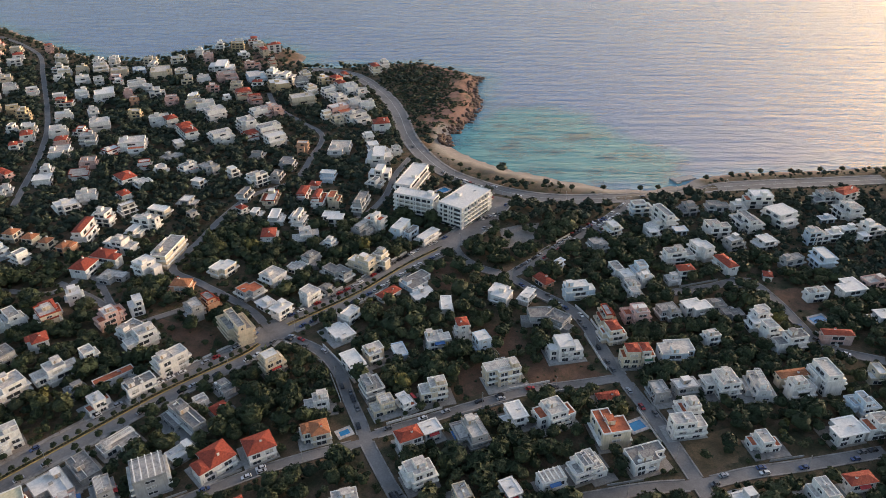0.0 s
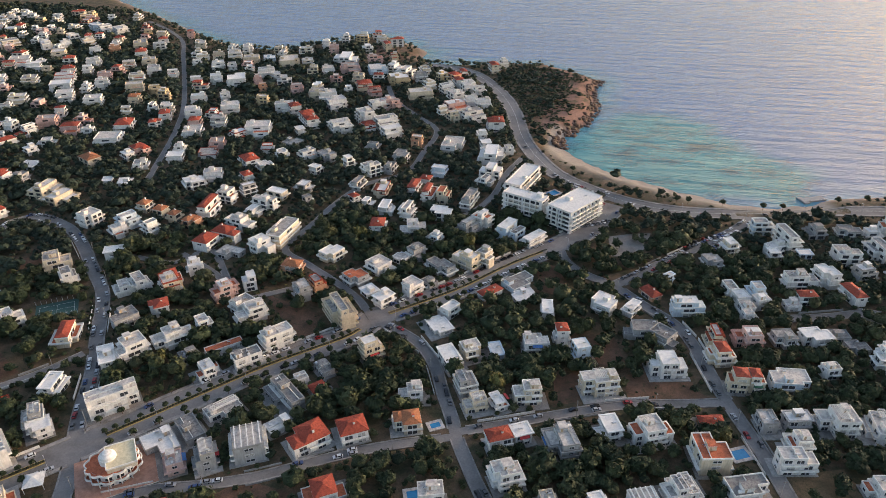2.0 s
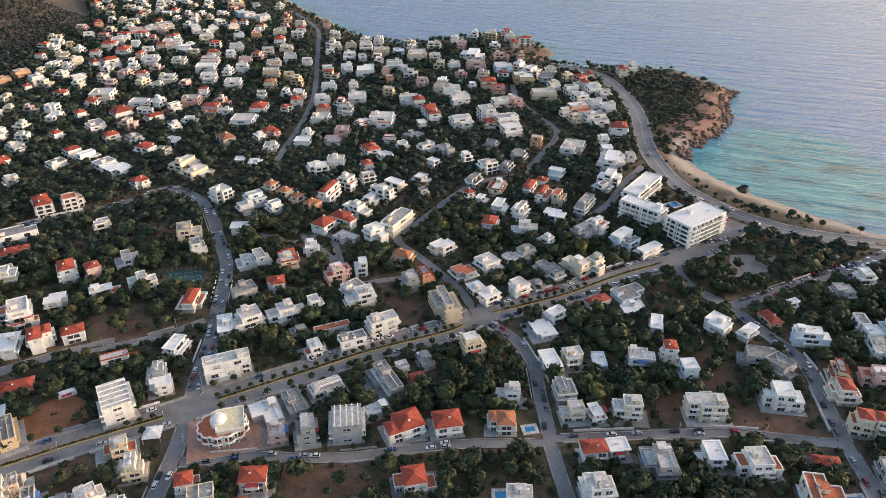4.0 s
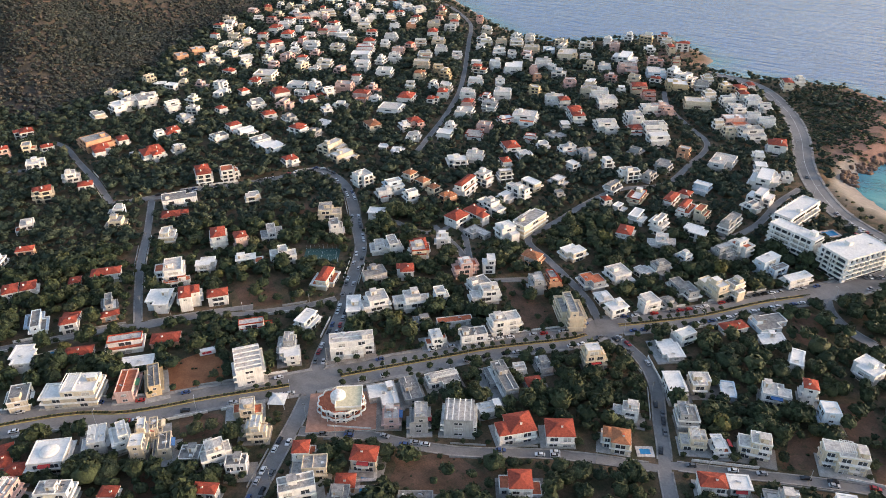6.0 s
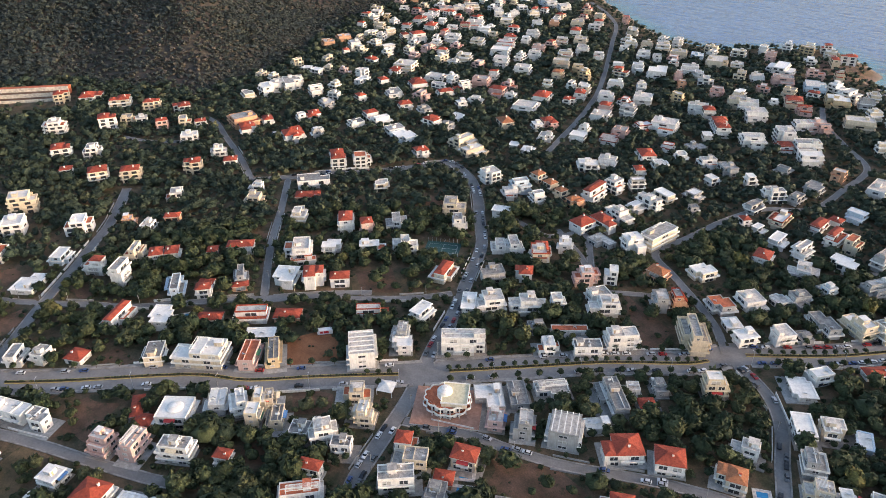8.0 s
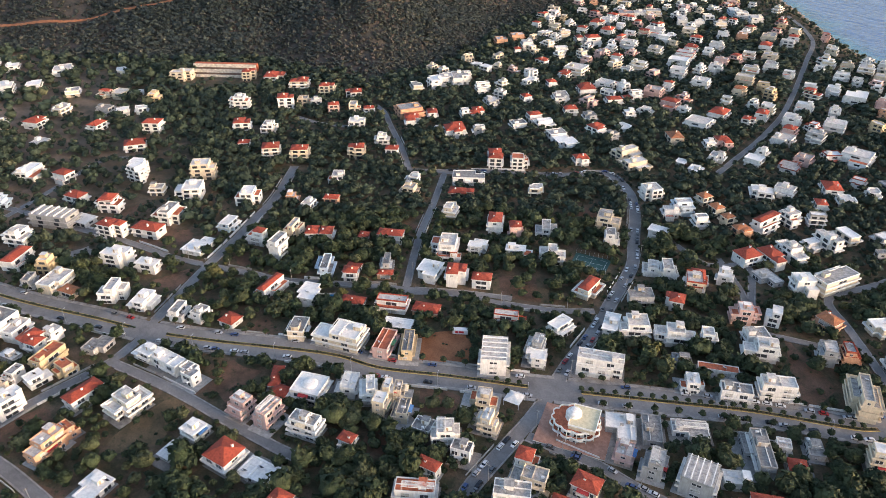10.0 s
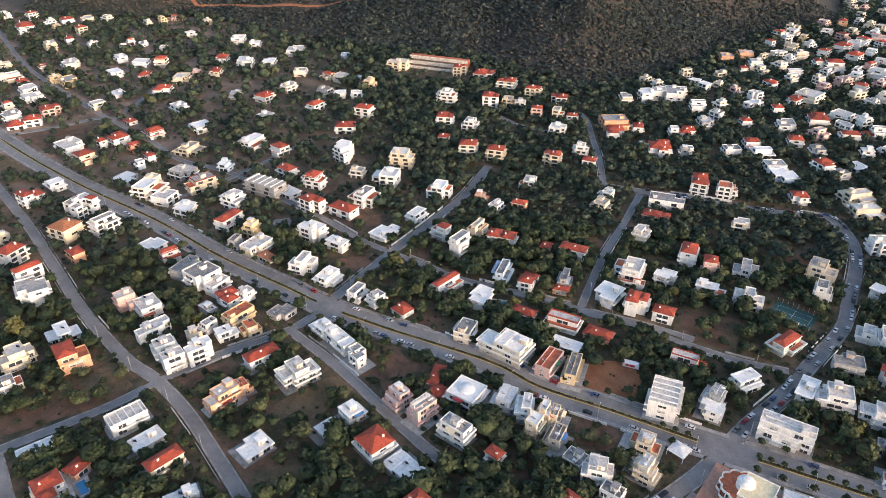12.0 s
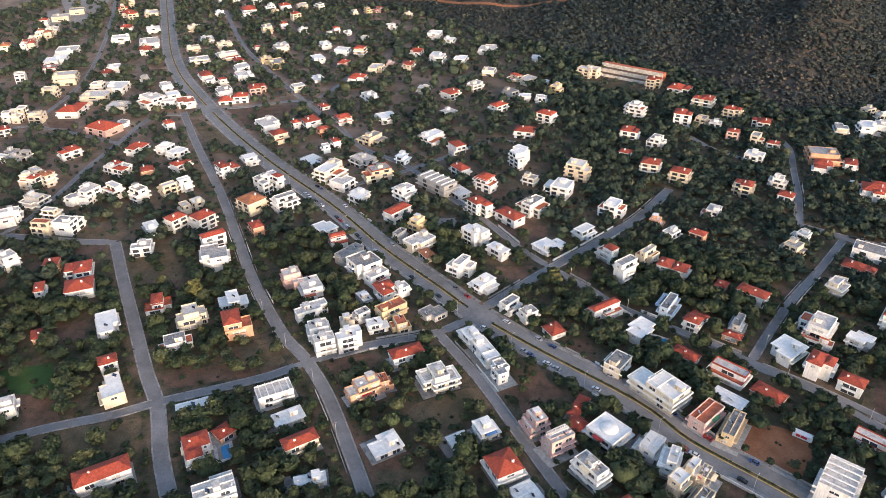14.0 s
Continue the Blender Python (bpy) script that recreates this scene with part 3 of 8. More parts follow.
for k, (name, width, line) in enumerate(ROADS):
    g = Geo()
    strip(line, -width / 2, width / 2, 0.10 + 0.006 * k, "asphalt", g)
    kind_of = {"avenue": "wide grey asphalt avenue with a planted median", "coast_road": "grey asphalt coast road curving round the bay"}
    ob = part("road", g)
    tagged(ob, kind_of.get(name, "narrow worn asphalt street between gardens"), "road", kind="structure")
    for side in (-1, 1):
        g = Geo()
        wide = 2.0 if name != "street" else 0.7
        lo, hi = sorted((side * width / 2, side * (width / 2 + wide)))
        strip(line, lo, hi, 0.36, "pavement_slabs", g, k, 1.5)
        if g.f:
            tagged(part("pavement", g), "pale concrete pavement with a raised kerb", "pavement", kind="structure")
    if name == "avenue":
        g = Geo()
        strip(line[:-14], -1.15, -0.85, 0.42, "kerb_yellow", g, k, 9)
        strip(line[:-14], 0.85, 1.15, 0.42, "kerb_yellow", g, k, 9)
        strip(line[:-14], -0.85, 0.85, 0.40, "plot_grass", g, k, 9)
        tagged(part("median", g), "narrow median with yellow kerbs and rough grass", "median", kind="structure")
    if name == "coast_road":
        g = Geo()
        strip(line, -0.12, 0.12, 0.17, "line_white", g)
        tagged(part("road_marking", g), "worn white centre line on the coast road", "road marking", kind="structure")


PLOTS = []


def plot(kind, pts):
    c = sum((Vector(p) for p in pts), Vector((0, 0))) / len(pts)
    # uneven edge round the cleared ground
    ring = []
    for a, b in zip(pts, pts[1:] + pts[:1]):
        for t in (0, 0.25, 0.5, 0.75):
            p = Vector(a) * (1 - t) + Vector(b) * t
            p = c + (p - c) * (1 + 0.09 * math.sin(p.x * 0.7 + p.y * 1.1))
            ring.append((p.x, p.y))
    xx, yy = np.meshgrid(OX + (np.arange(1000) + 0.5) * CELL, OY + (np.arange(950) + 0.5) * CELL)
    sel = (abs(xx - c.x) < 110) & (abs(yy - c.y) < 110)
    inn = inside_distance(xx[sel], yy[sel], ring) > 0
    js, is_ = np.nonzero(sel)
    js, is_ = js[inn], is_[inn]
    TAKEN[js, is_] = np.where(TAKEN[js, is_] == 1, 1, 2)
    g = Geo()
    PLOTS.append(kind)
    z = 8.02 + 0.0017 * len(PLOTS)
    for a, b in zip(ring, ring[1:] + ring[:1]):
        g.face([(c.x, c.y, z), (a[0], a[1], z), (b[0], b[1], z)], "plot_" + kind)
    words = {"soil": "bare brown earth plot with weeds", "grass": "dry grass plot with patches of earth", "lawn": "green mown lawn", "paving": "pale paved square in the park", "red": "bare reddish earth building plot"}
    tagged(part("plot", g), words[kind], "ground", kind="structure")


plot("red", [(-268, 163), (-260, 181), (-248, 181), (-233, 170), (-250, 148)])
plot("soil", [(-275, -25), (-261, -14), (-254, 7), (-230, 3), (-236, -7)])
plot("soil", [(-321, -86), (-330, -67), (-307, -57), (-295, -77)])
plot("soil", [(-289, 54), (-301, 72), (-285, 80), (-272, 60)])
plot("soil", [(-160, 320), (-121, 305), (-119, 281), (-135, 288)])
plot("soil", [(40, 281), (66, 290), (80, 270), (45, 260)])
plot("soil", [(7, 273), (19, 279), (21, 260), (8, 252)])
plot("soil", [(20, 305), (36, 315), (43, 290), (31, 284)])
plot("soil", [(-9, 381), (6, 377), (18, 343), (-1, 349)])
plot("soil", [(-676, -178), (-689, -106), (-645, -119), (-619, -144)])
plot("grass", [(-414, -179), (-431, -153), (-384, -128), (-373, -154)])
plot("soil", [(-448, 57), (-467, 81), (-447, 87), (-426, 62)])
plot("grass", [(-278, 6), (-293, 41), (-278, 42), (-264, 24)])
plot("grass", [(-264, -165), (-272, -117), (-253, -108), (-247, -135), (-254, -162)])
plot("soil", [(-289, -180), (-293, -164), (-272, -152), (-267, -165)])
plot("lawn", [(-306, -197), (-314, -174), (-293, -163), (-289, -183)])
plot("grass", [(-361, 28), (-363, 51), (-380, 62), (-347, 50)])
plot("soil", [(-322, 82), (-327, 99), (-309, 101), (-309, 87)])
plot("grass", [(106, 227), (129, 234), (127, 214), (106, 209)])
plot("soil", [(-135, 172), (-114, 190), (-96, 183), (-107, 166), (-126, 160)])
plot("grass", [(-292, 229), (-266, 250), (-249, 236), (-274, 216)])
plot("paving", [(37, 421), (66, 429), (58, 402), (39, 395)])
plot("soil", [(194, 346), (212, 349), (213, 328), (194, 323)])

plot("soil", [(-237, 143), (-217, 153), (-208, 142), (-221, 132)])
plot("soil", [(-224, 107), (-211, 118), (-197, 110), (-215, 99)])
plot("soil", [(-317, -36), (-317, -12), (-306, -9), (-300, -27), (-306, -35)])
plot("grass", [(-272, 1), (-286, 33), (-276, 43), (-268, 16)])
plot("soil", [(-286, 48), (-303, 67), (-301, 73), (-289, 63)])
plot("grass", [(-240, -6), (-243, 14), (-232, 20), (-233, -4)])
plot("grass", [(-329, -76), (-330, -65), (-311, -56), (-303, -71)])
plot("soil", [(-301, -117), (-311, -84), (-299, -79), (-292, -107)])
plot("soil", [(-344, -187), (-348, -172), (-330, -164), (-327, -178)])
plot("lawn", [(-309, -181), (-309, -172), (-294, -163), (-292, -174)])
plot("soil", [(-288, -172), (-291, -162), (-282, -158), (-283, -169)])
plot("soil", [(-386, -153), (-388, -125), (-376, -121), (-375, -143)])
plot("soil", [(-426, -213), (-428, -192), (-412, -185), (-415, -206)])
plot("grass", [(-323, -83), (-329, -64), (-315, -58), (-308, -77)])
plot("soil", [(-397, 55), (-398, 79), (-388, 78), (-380, 62)])
plot("soil", [(-396, 105), (-397, 122), (-383, 121), (-381, 105)])
plot("paving", [(-458, 16), (-460, 33), (-448, 33), (-446, 20)])
plot("soil", [(-498, 60), (-502, 77), (-490, 76), (-480, 62)])
plot("soil", [(-447, 81), (-449, 92), (-436, 93), (-428, 81)])
plot("paving", [(-1211, -573), (-1203, -489), (-1100, -462), (-987, -455), (-1059, -502)])
plot("grass", [(-653, -205), (-650, -194), (-586, -137), (-575, -163)])
plot("soil", [(-649, -333), (-650, -310), (-632, -299), (-633, -324)])
plot("soil", [(-804, -297), (-807, -276), (-784, -267), (-782, -287)])
plot("paving", [(-1092, -541), (-1106, -530), (-1015, -480), (-977, -482)])
plot("grass", [(104, 227), (131, 230), (132, 218), (109, 212)])
plot("soil", [(-375, 216), (-366, 223), (-359, 218), (-366, 211)])
plot("soil", [(-288, 230), (-275, 246), (-255, 233), (-271, 217)])
plot("soil", [(-327, 328), (-318, 338), (-307, 326), (-315, 317)])

# ---- houses ----
ROOM = 3.1                                          # storey height
SHARED = {}


def shared(key, make):
    if key not in SHARED:
        SHARED[key] = make().mesh(key)
    return SHARED[key]


def window_geo():
    """A unit window 1 x 1 of two sashes, the panes set back in the frame; scaled to size."""
    g = Geo()
    xs_, zs_ = (-0.5, -0.46, -0.025, 0.025, 0.46, 0.5), (0.0, 0.05, 0.95, 1.0)
    fr, gl = g.mi("frame_white"), g.mi("window_glass")
    g.v = [(x, -0.06, z) for z in zs_ for x in xs_]
    for j in range(3):
        for i in range(5):
            if j == 1 and i in (1, 3):
                a = [j * 6 + i, j * 6 + i + 1, j * 6 + i + 7, j * 6 + i + 6]
                k = len(g.v)
                g.v += [(g.v[q_][0], -0.01, g.v[q_][2]) for q_ in a]
                g.f += [(a[u], a[(u + 1) % 4], k + (u + 1) % 4, k + u) for u in range(4)] + [(k, k + 1, k + 2, k + 3)]
                g.m += [fr] * 4 + [gl]
            else:
                g.f.append((j * 6 + i, j * 6 + i + 1, j * 6 + i + 7, j * 6 + i + 6))
                g.m.append(fr)
    k = len(g.v)
    g.v += [(-0.5, 0.02, 0), (0.5, 0.02, 0), (0.5, 0.02, 1), (-0.5, 0.02, 1)]
    g.f += [(0, k, k + 1, 5), (5, k + 1, k + 2, 23), (23, k + 2, k + 3, 18), (18, k + 3, k, 0)]
    g.m += [fr] * 4
    return g


def shuttered_geo():
    """The same window with its pale roller shutters let down over most of each sash."""
    g = window_geo()
    for x0, x1, low in ((-0.46, -0.025, 0.3), (0.025, 0.46, 0.12)):
        g.box(x0, -0.05, low, x1, -0.012, 0.95, "shutter_pale")
    return g


def plain_window():
    g = Geo()
    g.box(-0.5, -0.05, 0, 0.5, 0.02, 1, "window_glass")
    return g


FAR_WINDOW = plain_window()


def heater_geo():
    """Solar water heater: tilted panel on a frame with a steel tank behind."""
    g = Geo()
    g.face([(-1, -0.9, 0.15), (1, -0.9, 0.15), (1, 0.6, 1.25), (-1, 0.6, 1.25)], "solar_glass")
    g.face([(-1, 0.6, 1.2), (1, 0.6, 1.2), (1, -0.9, 0.1), (-1, -0.9, 0.1)], "frame_white")
    for x in (-0.95, 0.87):
        g.box(x, 0.5, 0, x + 0.08, 0.58, 1.2, "frame_white")
    n = 8
    c = [(0.28 * math.cos(2 * math.pi * a / n), 0.28 * math.sin(2 * math.pi * a / n)) for a in range(n)]
    g.ring([(-0.8, 0.8 + p, 1.45 + s) for p, s in c], [(0.8, 0.8 + p, 1.45 + s) for p, s in c], "steel_tank", "steel_tank")
    return g


def ring_wall(g, x0, y0, x1, y1, z0, z1, t, name):
    band(g, [(x0, y0), (x1, y0), (x1, y1), (x0, y1)], z0, z1, 0.0, t, name)


def grown(poly, by):
    """The outline moved outwards by so much; every side runs along x or y."""
    out = []
    n = len(poly)
    for i in range(n):
        (ax, ay), (bx, by_), (cx, cy) = poly[i - 1], poly[i], poly[(i + 1) % n]
        d0 = Vector((bx - ax, by_ - ay)).normalized()
        d1 = Vector((cx - bx, cy - by_)).normalized()
        out.append((bx + (d0.y + d1.y) * by, by_ - (d0.x + d1.x) * by))
    return out


def band(g, poly, z0, z1, out, inn, name):
    """A low wall standing on an outline, in one piece."""
    o, i = grown(poly, out), grown(poly, -inn)
    n, k, mi = len(poly), len(g.v), g.mi(name)
    g.v += [(*p, z0) for p in o] + [(*p, z1) for p in o] + [(*p, z1) for p in i] + [(*p, z0) for p in i]
    for a in range(n):
        b = (a + 1) % n
        for c in range(3):
            g.f.append((k + c * n + a, k + c * n + b, k + (c + 1) * n + b, k + (c + 1) * n + a))
            g.m.append(mi)


def hip(g, x0, y0, x1, y1, z, pitch, tile, out=0.55):
    """A hipped tile roof with a pale eaves board, in one piece."""
    x0, y0, x1, y1 = x0 - out, y0 - out, x1 + out, y1 + out
    h = min(x1 - x0, y1 - y0) / 2
    top = z + h * pitch
    k = len(g.v)
    lo = [(x0, y0), (x1, y0), (x1, y1), (x0, y1)]
    g.v += [(*p, z - 0.2) for p in lo] + [(*p, z) for p in lo]
    if x1 - x0 >= y1 - y0:
        g.v += [(x0 + h * 0.9, (y0 + y1) / 2, top), (x1 - h * 0.9, (y0 + y1) / 2, top)]
        slopes = [(4, 5, 9, 8), (6, 7, 8, 9), (5, 6, 9), (7, 4, 8)]
    else:
        g.v += [((x0 + x1) / 2, y0 + h * 0.9, top), ((x0 + x1) / 2, y1 - h * 0.9, top)]
        slopes = [(5, 6, 9, 8), (7, 4, 8, 9), (4, 5, 8), (6, 7, 9)]
    trim, ti = g.mi("trim_white"), g.mi(tile)
    g.f += [tuple(k + i for i in f) for f in slopes]
    g.m += [ti] * 4
    g.f += [(k + a, k + (a + 1) % 4, k + 4 + (a + 1) % 4, k + 4 + a) for a in range(4)] + [(k + 3, k + 2, k + 1, k)]
    g.m += [trim] * 5
    return top


def shelf(g, length, out, rise, name):
    """A balcony along x from 0 to length, outwards along -y: a tray whose back edge sits in the wall."""
    k, mi, t = len(g.v), g.mi(name), 0.12
    outer = [(0, -out), (length, -out), (length, t), (0, t)]
    inner = [(t, -out + t), (length - t, -out + t), (length - t, t * 0.5), (t, t * 0.5)]
    for ring_, zz in ((outer, -0.18), (outer, rise), (inner, rise), (inner, 0.0)):
        g.v += [(*p, zz) for p in ring_]
    for c in range(3):
        for a in range(4):
            b = (a + 1) % 4
            g.f.append((k + c * 4 + a, k + c * 4 + b, k + c * 4 + 4 + b, k + c * 4 + 4 + a))
            g.m.append(mi)
    g.f += [(k + 3, k + 2, k + 1, k), (k + 12, k + 13, k + 14, k + 15)]
    g.m += [mi, mi]


def gallery(g, poly, z, reach, rise, name):
    """A balcony that runs right round an outline: slab and front in one piece."""
    k, n, mi = len(g.v), len(poly), g.mi(name)
    prof = ((-0.02, z - 0.2), (reach, z - 0.2), (reach, z + rise), (reach - 0.12, z + rise), (reach - 0.12, z + 0.02), (-0.02, z + 0.02))
    for by, zz in prof:
        g.v += [(*p, zz) for p in grown(poly, by)]
    for c in range(len(prof) - 1):
        for a in range(n):
            b = (a + 1) % n
            g.f.append((k + c * n + a, k + c * n + b, k + (c + 1) * n + b, k + (c + 1) * n + a))
            g.m.append(mi)


WALL_WORD = {"w": "white", "c": "cream", "p": "pink", "y": "yellow", "o": "orange", "b": "pale blue", "s": "grey"}
ROOF_WORD = {"f": "flat pale concrete roof", "F": "flat white-coated roof", "g": "flat grey roof", "r": "red tiled hip roof", "o": "orange tiled roof", "k": "terracotta-paved roof terrace", "m": "flat roof and red tiles", "e": "open roof beams", "d": "low white roof dome", "h": "deep balconies on every floor"}
COUNT_WORD = ["", "one-storey", "two-storey", "three-storey", "four-storey", "five-storey", "six-storey"]
ROOF_TOP = {"f": "roof_pale", "F": "roof_white", "g": "roof_grey", "k": "roof_terrace", "m": "roof_pale", "e": "roof_pale", "d": "roof_white", "h": "roof_white"}
FAR_TOWN = Geo()
BUILT = [0]
NEAREST = 296                                       # houses that are things of their own


def house(x, y, w, d, ang, floors, style):
    """A villa or block of flats: body, balconies, windows, roof and what stands on it. Beyond the nearest ones it joins the far town."""
    paint, roof_kind = style
    wall = WALL[paint].name
    BUILT[0] += 1
    single_thing = BUILT[0] <= NEAREST or roof_kind == "h"
    detail = 3 if BUILT[0] <= 120 else 2 if single_thing else 1
    z = (ground_at(x, y) if (y > 430 or x < -560) else 8.0) + 0.013 * (BUILT[0] % 29)
    if not single_thing and floors == 1 and BUILT[0] % 3:
        floors = 2
    if not single_thing and floors < 3 and y > 560:
        floors += 1                                  # storey added so far fronts look tall enough in the camera's view
    here = pose(x, y, z, 0, 0, ang)
    base = None
    if single_thing:
        base = new("hotel" if roof_kind == "h" else "house")
        base.matrix_basis = here
        tagged(base, f"{WALL_WORD[paint]} {COUNT_WORD[floors]} {'hotel wing' if roof_kind == 'h' else 'house'} with {ROOF_WORD[roof_kind]}", "hotel" if roof_kind == "h" else "house", group="houses of the town")

    def put(name, geo, label="", m=None):
        if base is None:
            FAR_TOWN.add(geo, here @ m if m is not None else here)
            return None
        return part(name, geo, base, label, m)

    mark_box(x, y, w + 1.4, d + 1.4, radians(ang), 1)
    r = random.Random(int(x * 7 + y * 13))
    wrap = floors > 1 and roof_kind != "h" and min(w, d) > 7.5 and r.random() < (0.8 if not single_thing else 0.6 if floors > 2 else 0.4)
    reach = r.uniform(0.9, 1.4) if wrap else 0.0
    w, d = w - 1.3 * reach, d - 1.3 * reach
    hw, hd = w / 2, d / 2
    height = floors * ROOM
    tiled = roof_kind in "ro"
    tile = "tile_red" if roof_kind in "rm" else "tile_orange"
    top_mat = ROOF_TOP.get(roof_kind, "roof_pale")
    if roof_kind in "fm":
        top_mat = r.choice(("roof_pale", "roof_pale", "roof_pale", "roof_white", "roof_ash"))
    # outline: a plain block, or one with a corner taken out
    outline = [(-hw, -hd), (hw, -hd), (hw, hd), (-hw, hd)]
    main = [-hw, -hd, hw, hd]
    wing = None
    if w > 9 and d > 8.5 and roof_kind not in "hde" and r.random() < (0.6 if tiled else 0.45):
        cx_, cy_ = w * r.uniform(0.22, 0.42), d * r.uniform(0.22, 0.45)
        outline = [(-hw, -hd), (hw, -hd), (hw, hd - cy_), (hw - cx_, hd - cy_), (hw - cx_, hd), (-hw, hd)]
        main, wing = [-hw, -hd, hw - cx_, hd], [hw - cx_, -hd, hw, hd - cy_]
        if r.random() < 0.5:
            outline = [(-p, q_) for p, q_ in outline][::-1]
            main, wing = [-main[2], main[1], -main[0], main[3]], [-wing[2], wing[1], -wing[0], wing[3]]
        if r.random() < 0.5:
            outline = [(p, -q_) for p, q_ in outline][::-1]
            main, wing = [main[0], -main[3], main[2], -main[1]], [wing[0], -wing[3], wing[2], -wing[1]]
    elif w > 8.5 and d > 7.5 and roof_kind in "fFgkm":       # stepped on two opposite corners
        cx_, cy_ = w * r.uniform(0.18, 0.32), d * r.uniform(0.2, 0.36)
        outline = [(-hw, -hd), (hw - cx_, -hd), (hw - cx_, -hd + cy_), (hw, -hd + cy_), (hw, hd), (-hw + cx_, hd), (-hw + cx_, hd - cy_), (-hw, hd - cy_)]
        main = [-hw + cx_, -hd + 0.0, hw - cx_, hd]
        if r.random() < 0.5:
            outline = [(-p, q_) for p, q_ in outline][::-1]
        wing = main
    # the uppermost storey may step back behind a terrace
    upper = None
    if floors >= 2 and (roof_kind == "m" or roof_kind in "fFgk" and r.random() < (0.75 if floors > 2 else 0.45)):
        if wing:
            upper = main
        else:
            cut = w * r.uniform(0.22, 0.4)
            upper = [-hw + cut, -hd, hw, hd] if r.random() < 0.5 else [-hw, -hd, hw - cut, hd]
    low = height - ROOM if upper else height
    low_mat = "roof_terrace" if upper and (roof_kind == "m" or paint in "wcp" and r.random() < 0.18) else top_mat
    stages = [(outline, -1.0, low, floors - 1 if upper else floors)]
    g = Geo()
    g.prism(outline, -1.0, low, wall, low_mat)
    put("wall", g)
    if upper:
        up = [(upper[0], upper[1]), (upper[2], upper[1]), (upper[2], upper[3]), (upper[0], upper[3])]
        g = Geo()
        g.prism(up, low + 0.003, height, wall, top_mat)
        put("upper_storey", g)
        stages.append((up, low, height, floors))
    # paved yard on one or two sides
    if detail == 3 and roof_kind != "h":
        g = Geo()
        ya, yb = r.choice(((2.5, 1.0), (1.0, 3.5), (4.0, 1.2), (1.5, 2.0)))
        g.prism([(-hw - ya, -hd - yb), (hw + yb, -hd - yb), (hw + yb, hd + ya), (-hw - ya, hd + ya)], -0.4, 0.14, r.choice(("pavement_slabs", "concrete", "plot_paving", "concrete")))
        put("yard", g)
    # windows and balconies along the sides of each storey
    long_x = w >= d or roof_kind == "h"
    rise = r.choice((0.85, 0.85, 0.45))
    trim = wall if r.random() < 0.5 or paint in "opy" else "trim_white"
    window, blind = shared("window", window_geo), shared("shuttered_window", shuttered_geo)
    if wrap:                                        # balconies that run right round the house
        for f in range(1, floors):
            poly = stages[-1][0] if upper and f == floors - 1 and r.random() < 0.4 else outline
            g = Geo()
            gallery(g, poly, f * ROOM, reach, rise, trim)
            put("balcony", g)
    story = 0
    for poly, z0, z1, upto in stages:
        for f in range(story, upto):
            zz = f * ROOM
            for (ax, ay), (bx, by) in zip(poly, poly[1:] + poly[:1]):
                span = math.hypot(bx - ax, by - ay)
                turn = math.degrees(math.atan2(by - ay, bx - ax))
                along = (abs(by - ay) < 0.01) == long_x or (roof_kind == "h" and span > 12)
                if span < (3.4 if roof_kind != "h" else 2.6):
                    continue
                if detail == 1 and not along and (f + int(ax)) % 2:
                    continue
                if detail == 2 and not along and f != floors - 1:
                    continue
                n = 2 if (detail != 2 and along and span > 7.5) else 1
                for k in range(n):
                    if roof_kind == "h":
                        wide = span * 0.92
                    elif n == 2:
                        wide = min(span * 0.32, 3.6)
                    else:
                        wide = min(span * (0.6 if along else 0.3), 6.5)
                    tall, sill = (2.2, 0.04) if along else (1.3, 0.9)
                    t = 0.5 if n == 1 else 0.26 + 0.48 * k + r.uniform(-0.03, 0.03)
                    m = pose(ax + (bx - ax) * t, ay + (by - ay) * t, zz + sill, 0, 0, turn) @ pose(0, -0.02, 0) @ Matrix.Diagonal((wide, 1, tall, 1))
                    if base is None:
                        FAR_TOWN.add(FAR_WINDOW, here @ m)
                    else:
                        part("window", r.choice((window, window, blind)), base, m=m)
                if not wrap and along and f > 0 and span > 4.5 and r.random() < (0.92 if detail > 1 else 0.7):
                    t0, t1 = (0.0, 1.0) if roof_kind == "h" else (r.choice((0, 0, 0, 0.25, 0.4)), r.choice((1, 1, 1, 0.75)))
                    g = Geo()
                    shelf(g, span * (t1 - t0), 1.5 if roof_kind != "h" else 1.8, rise, trim if roof_kind != "h" else "trim_white")
                    if roof_kind == "h":
                        for k in range(1, int(span / 4.2)):
                            g.box(k * 4.2, -1.75, 0.004, k * 4.2 + 0.2, 0, ROOM - 0.2, "trim_white")
                    put("balcony", g, m=pose(ax + (bx - ax) * t0, ay + (by - ay) * t0, zz + 0.02, 0, 0, turn) @ pose(0, -0.003, 0))
        story = upto
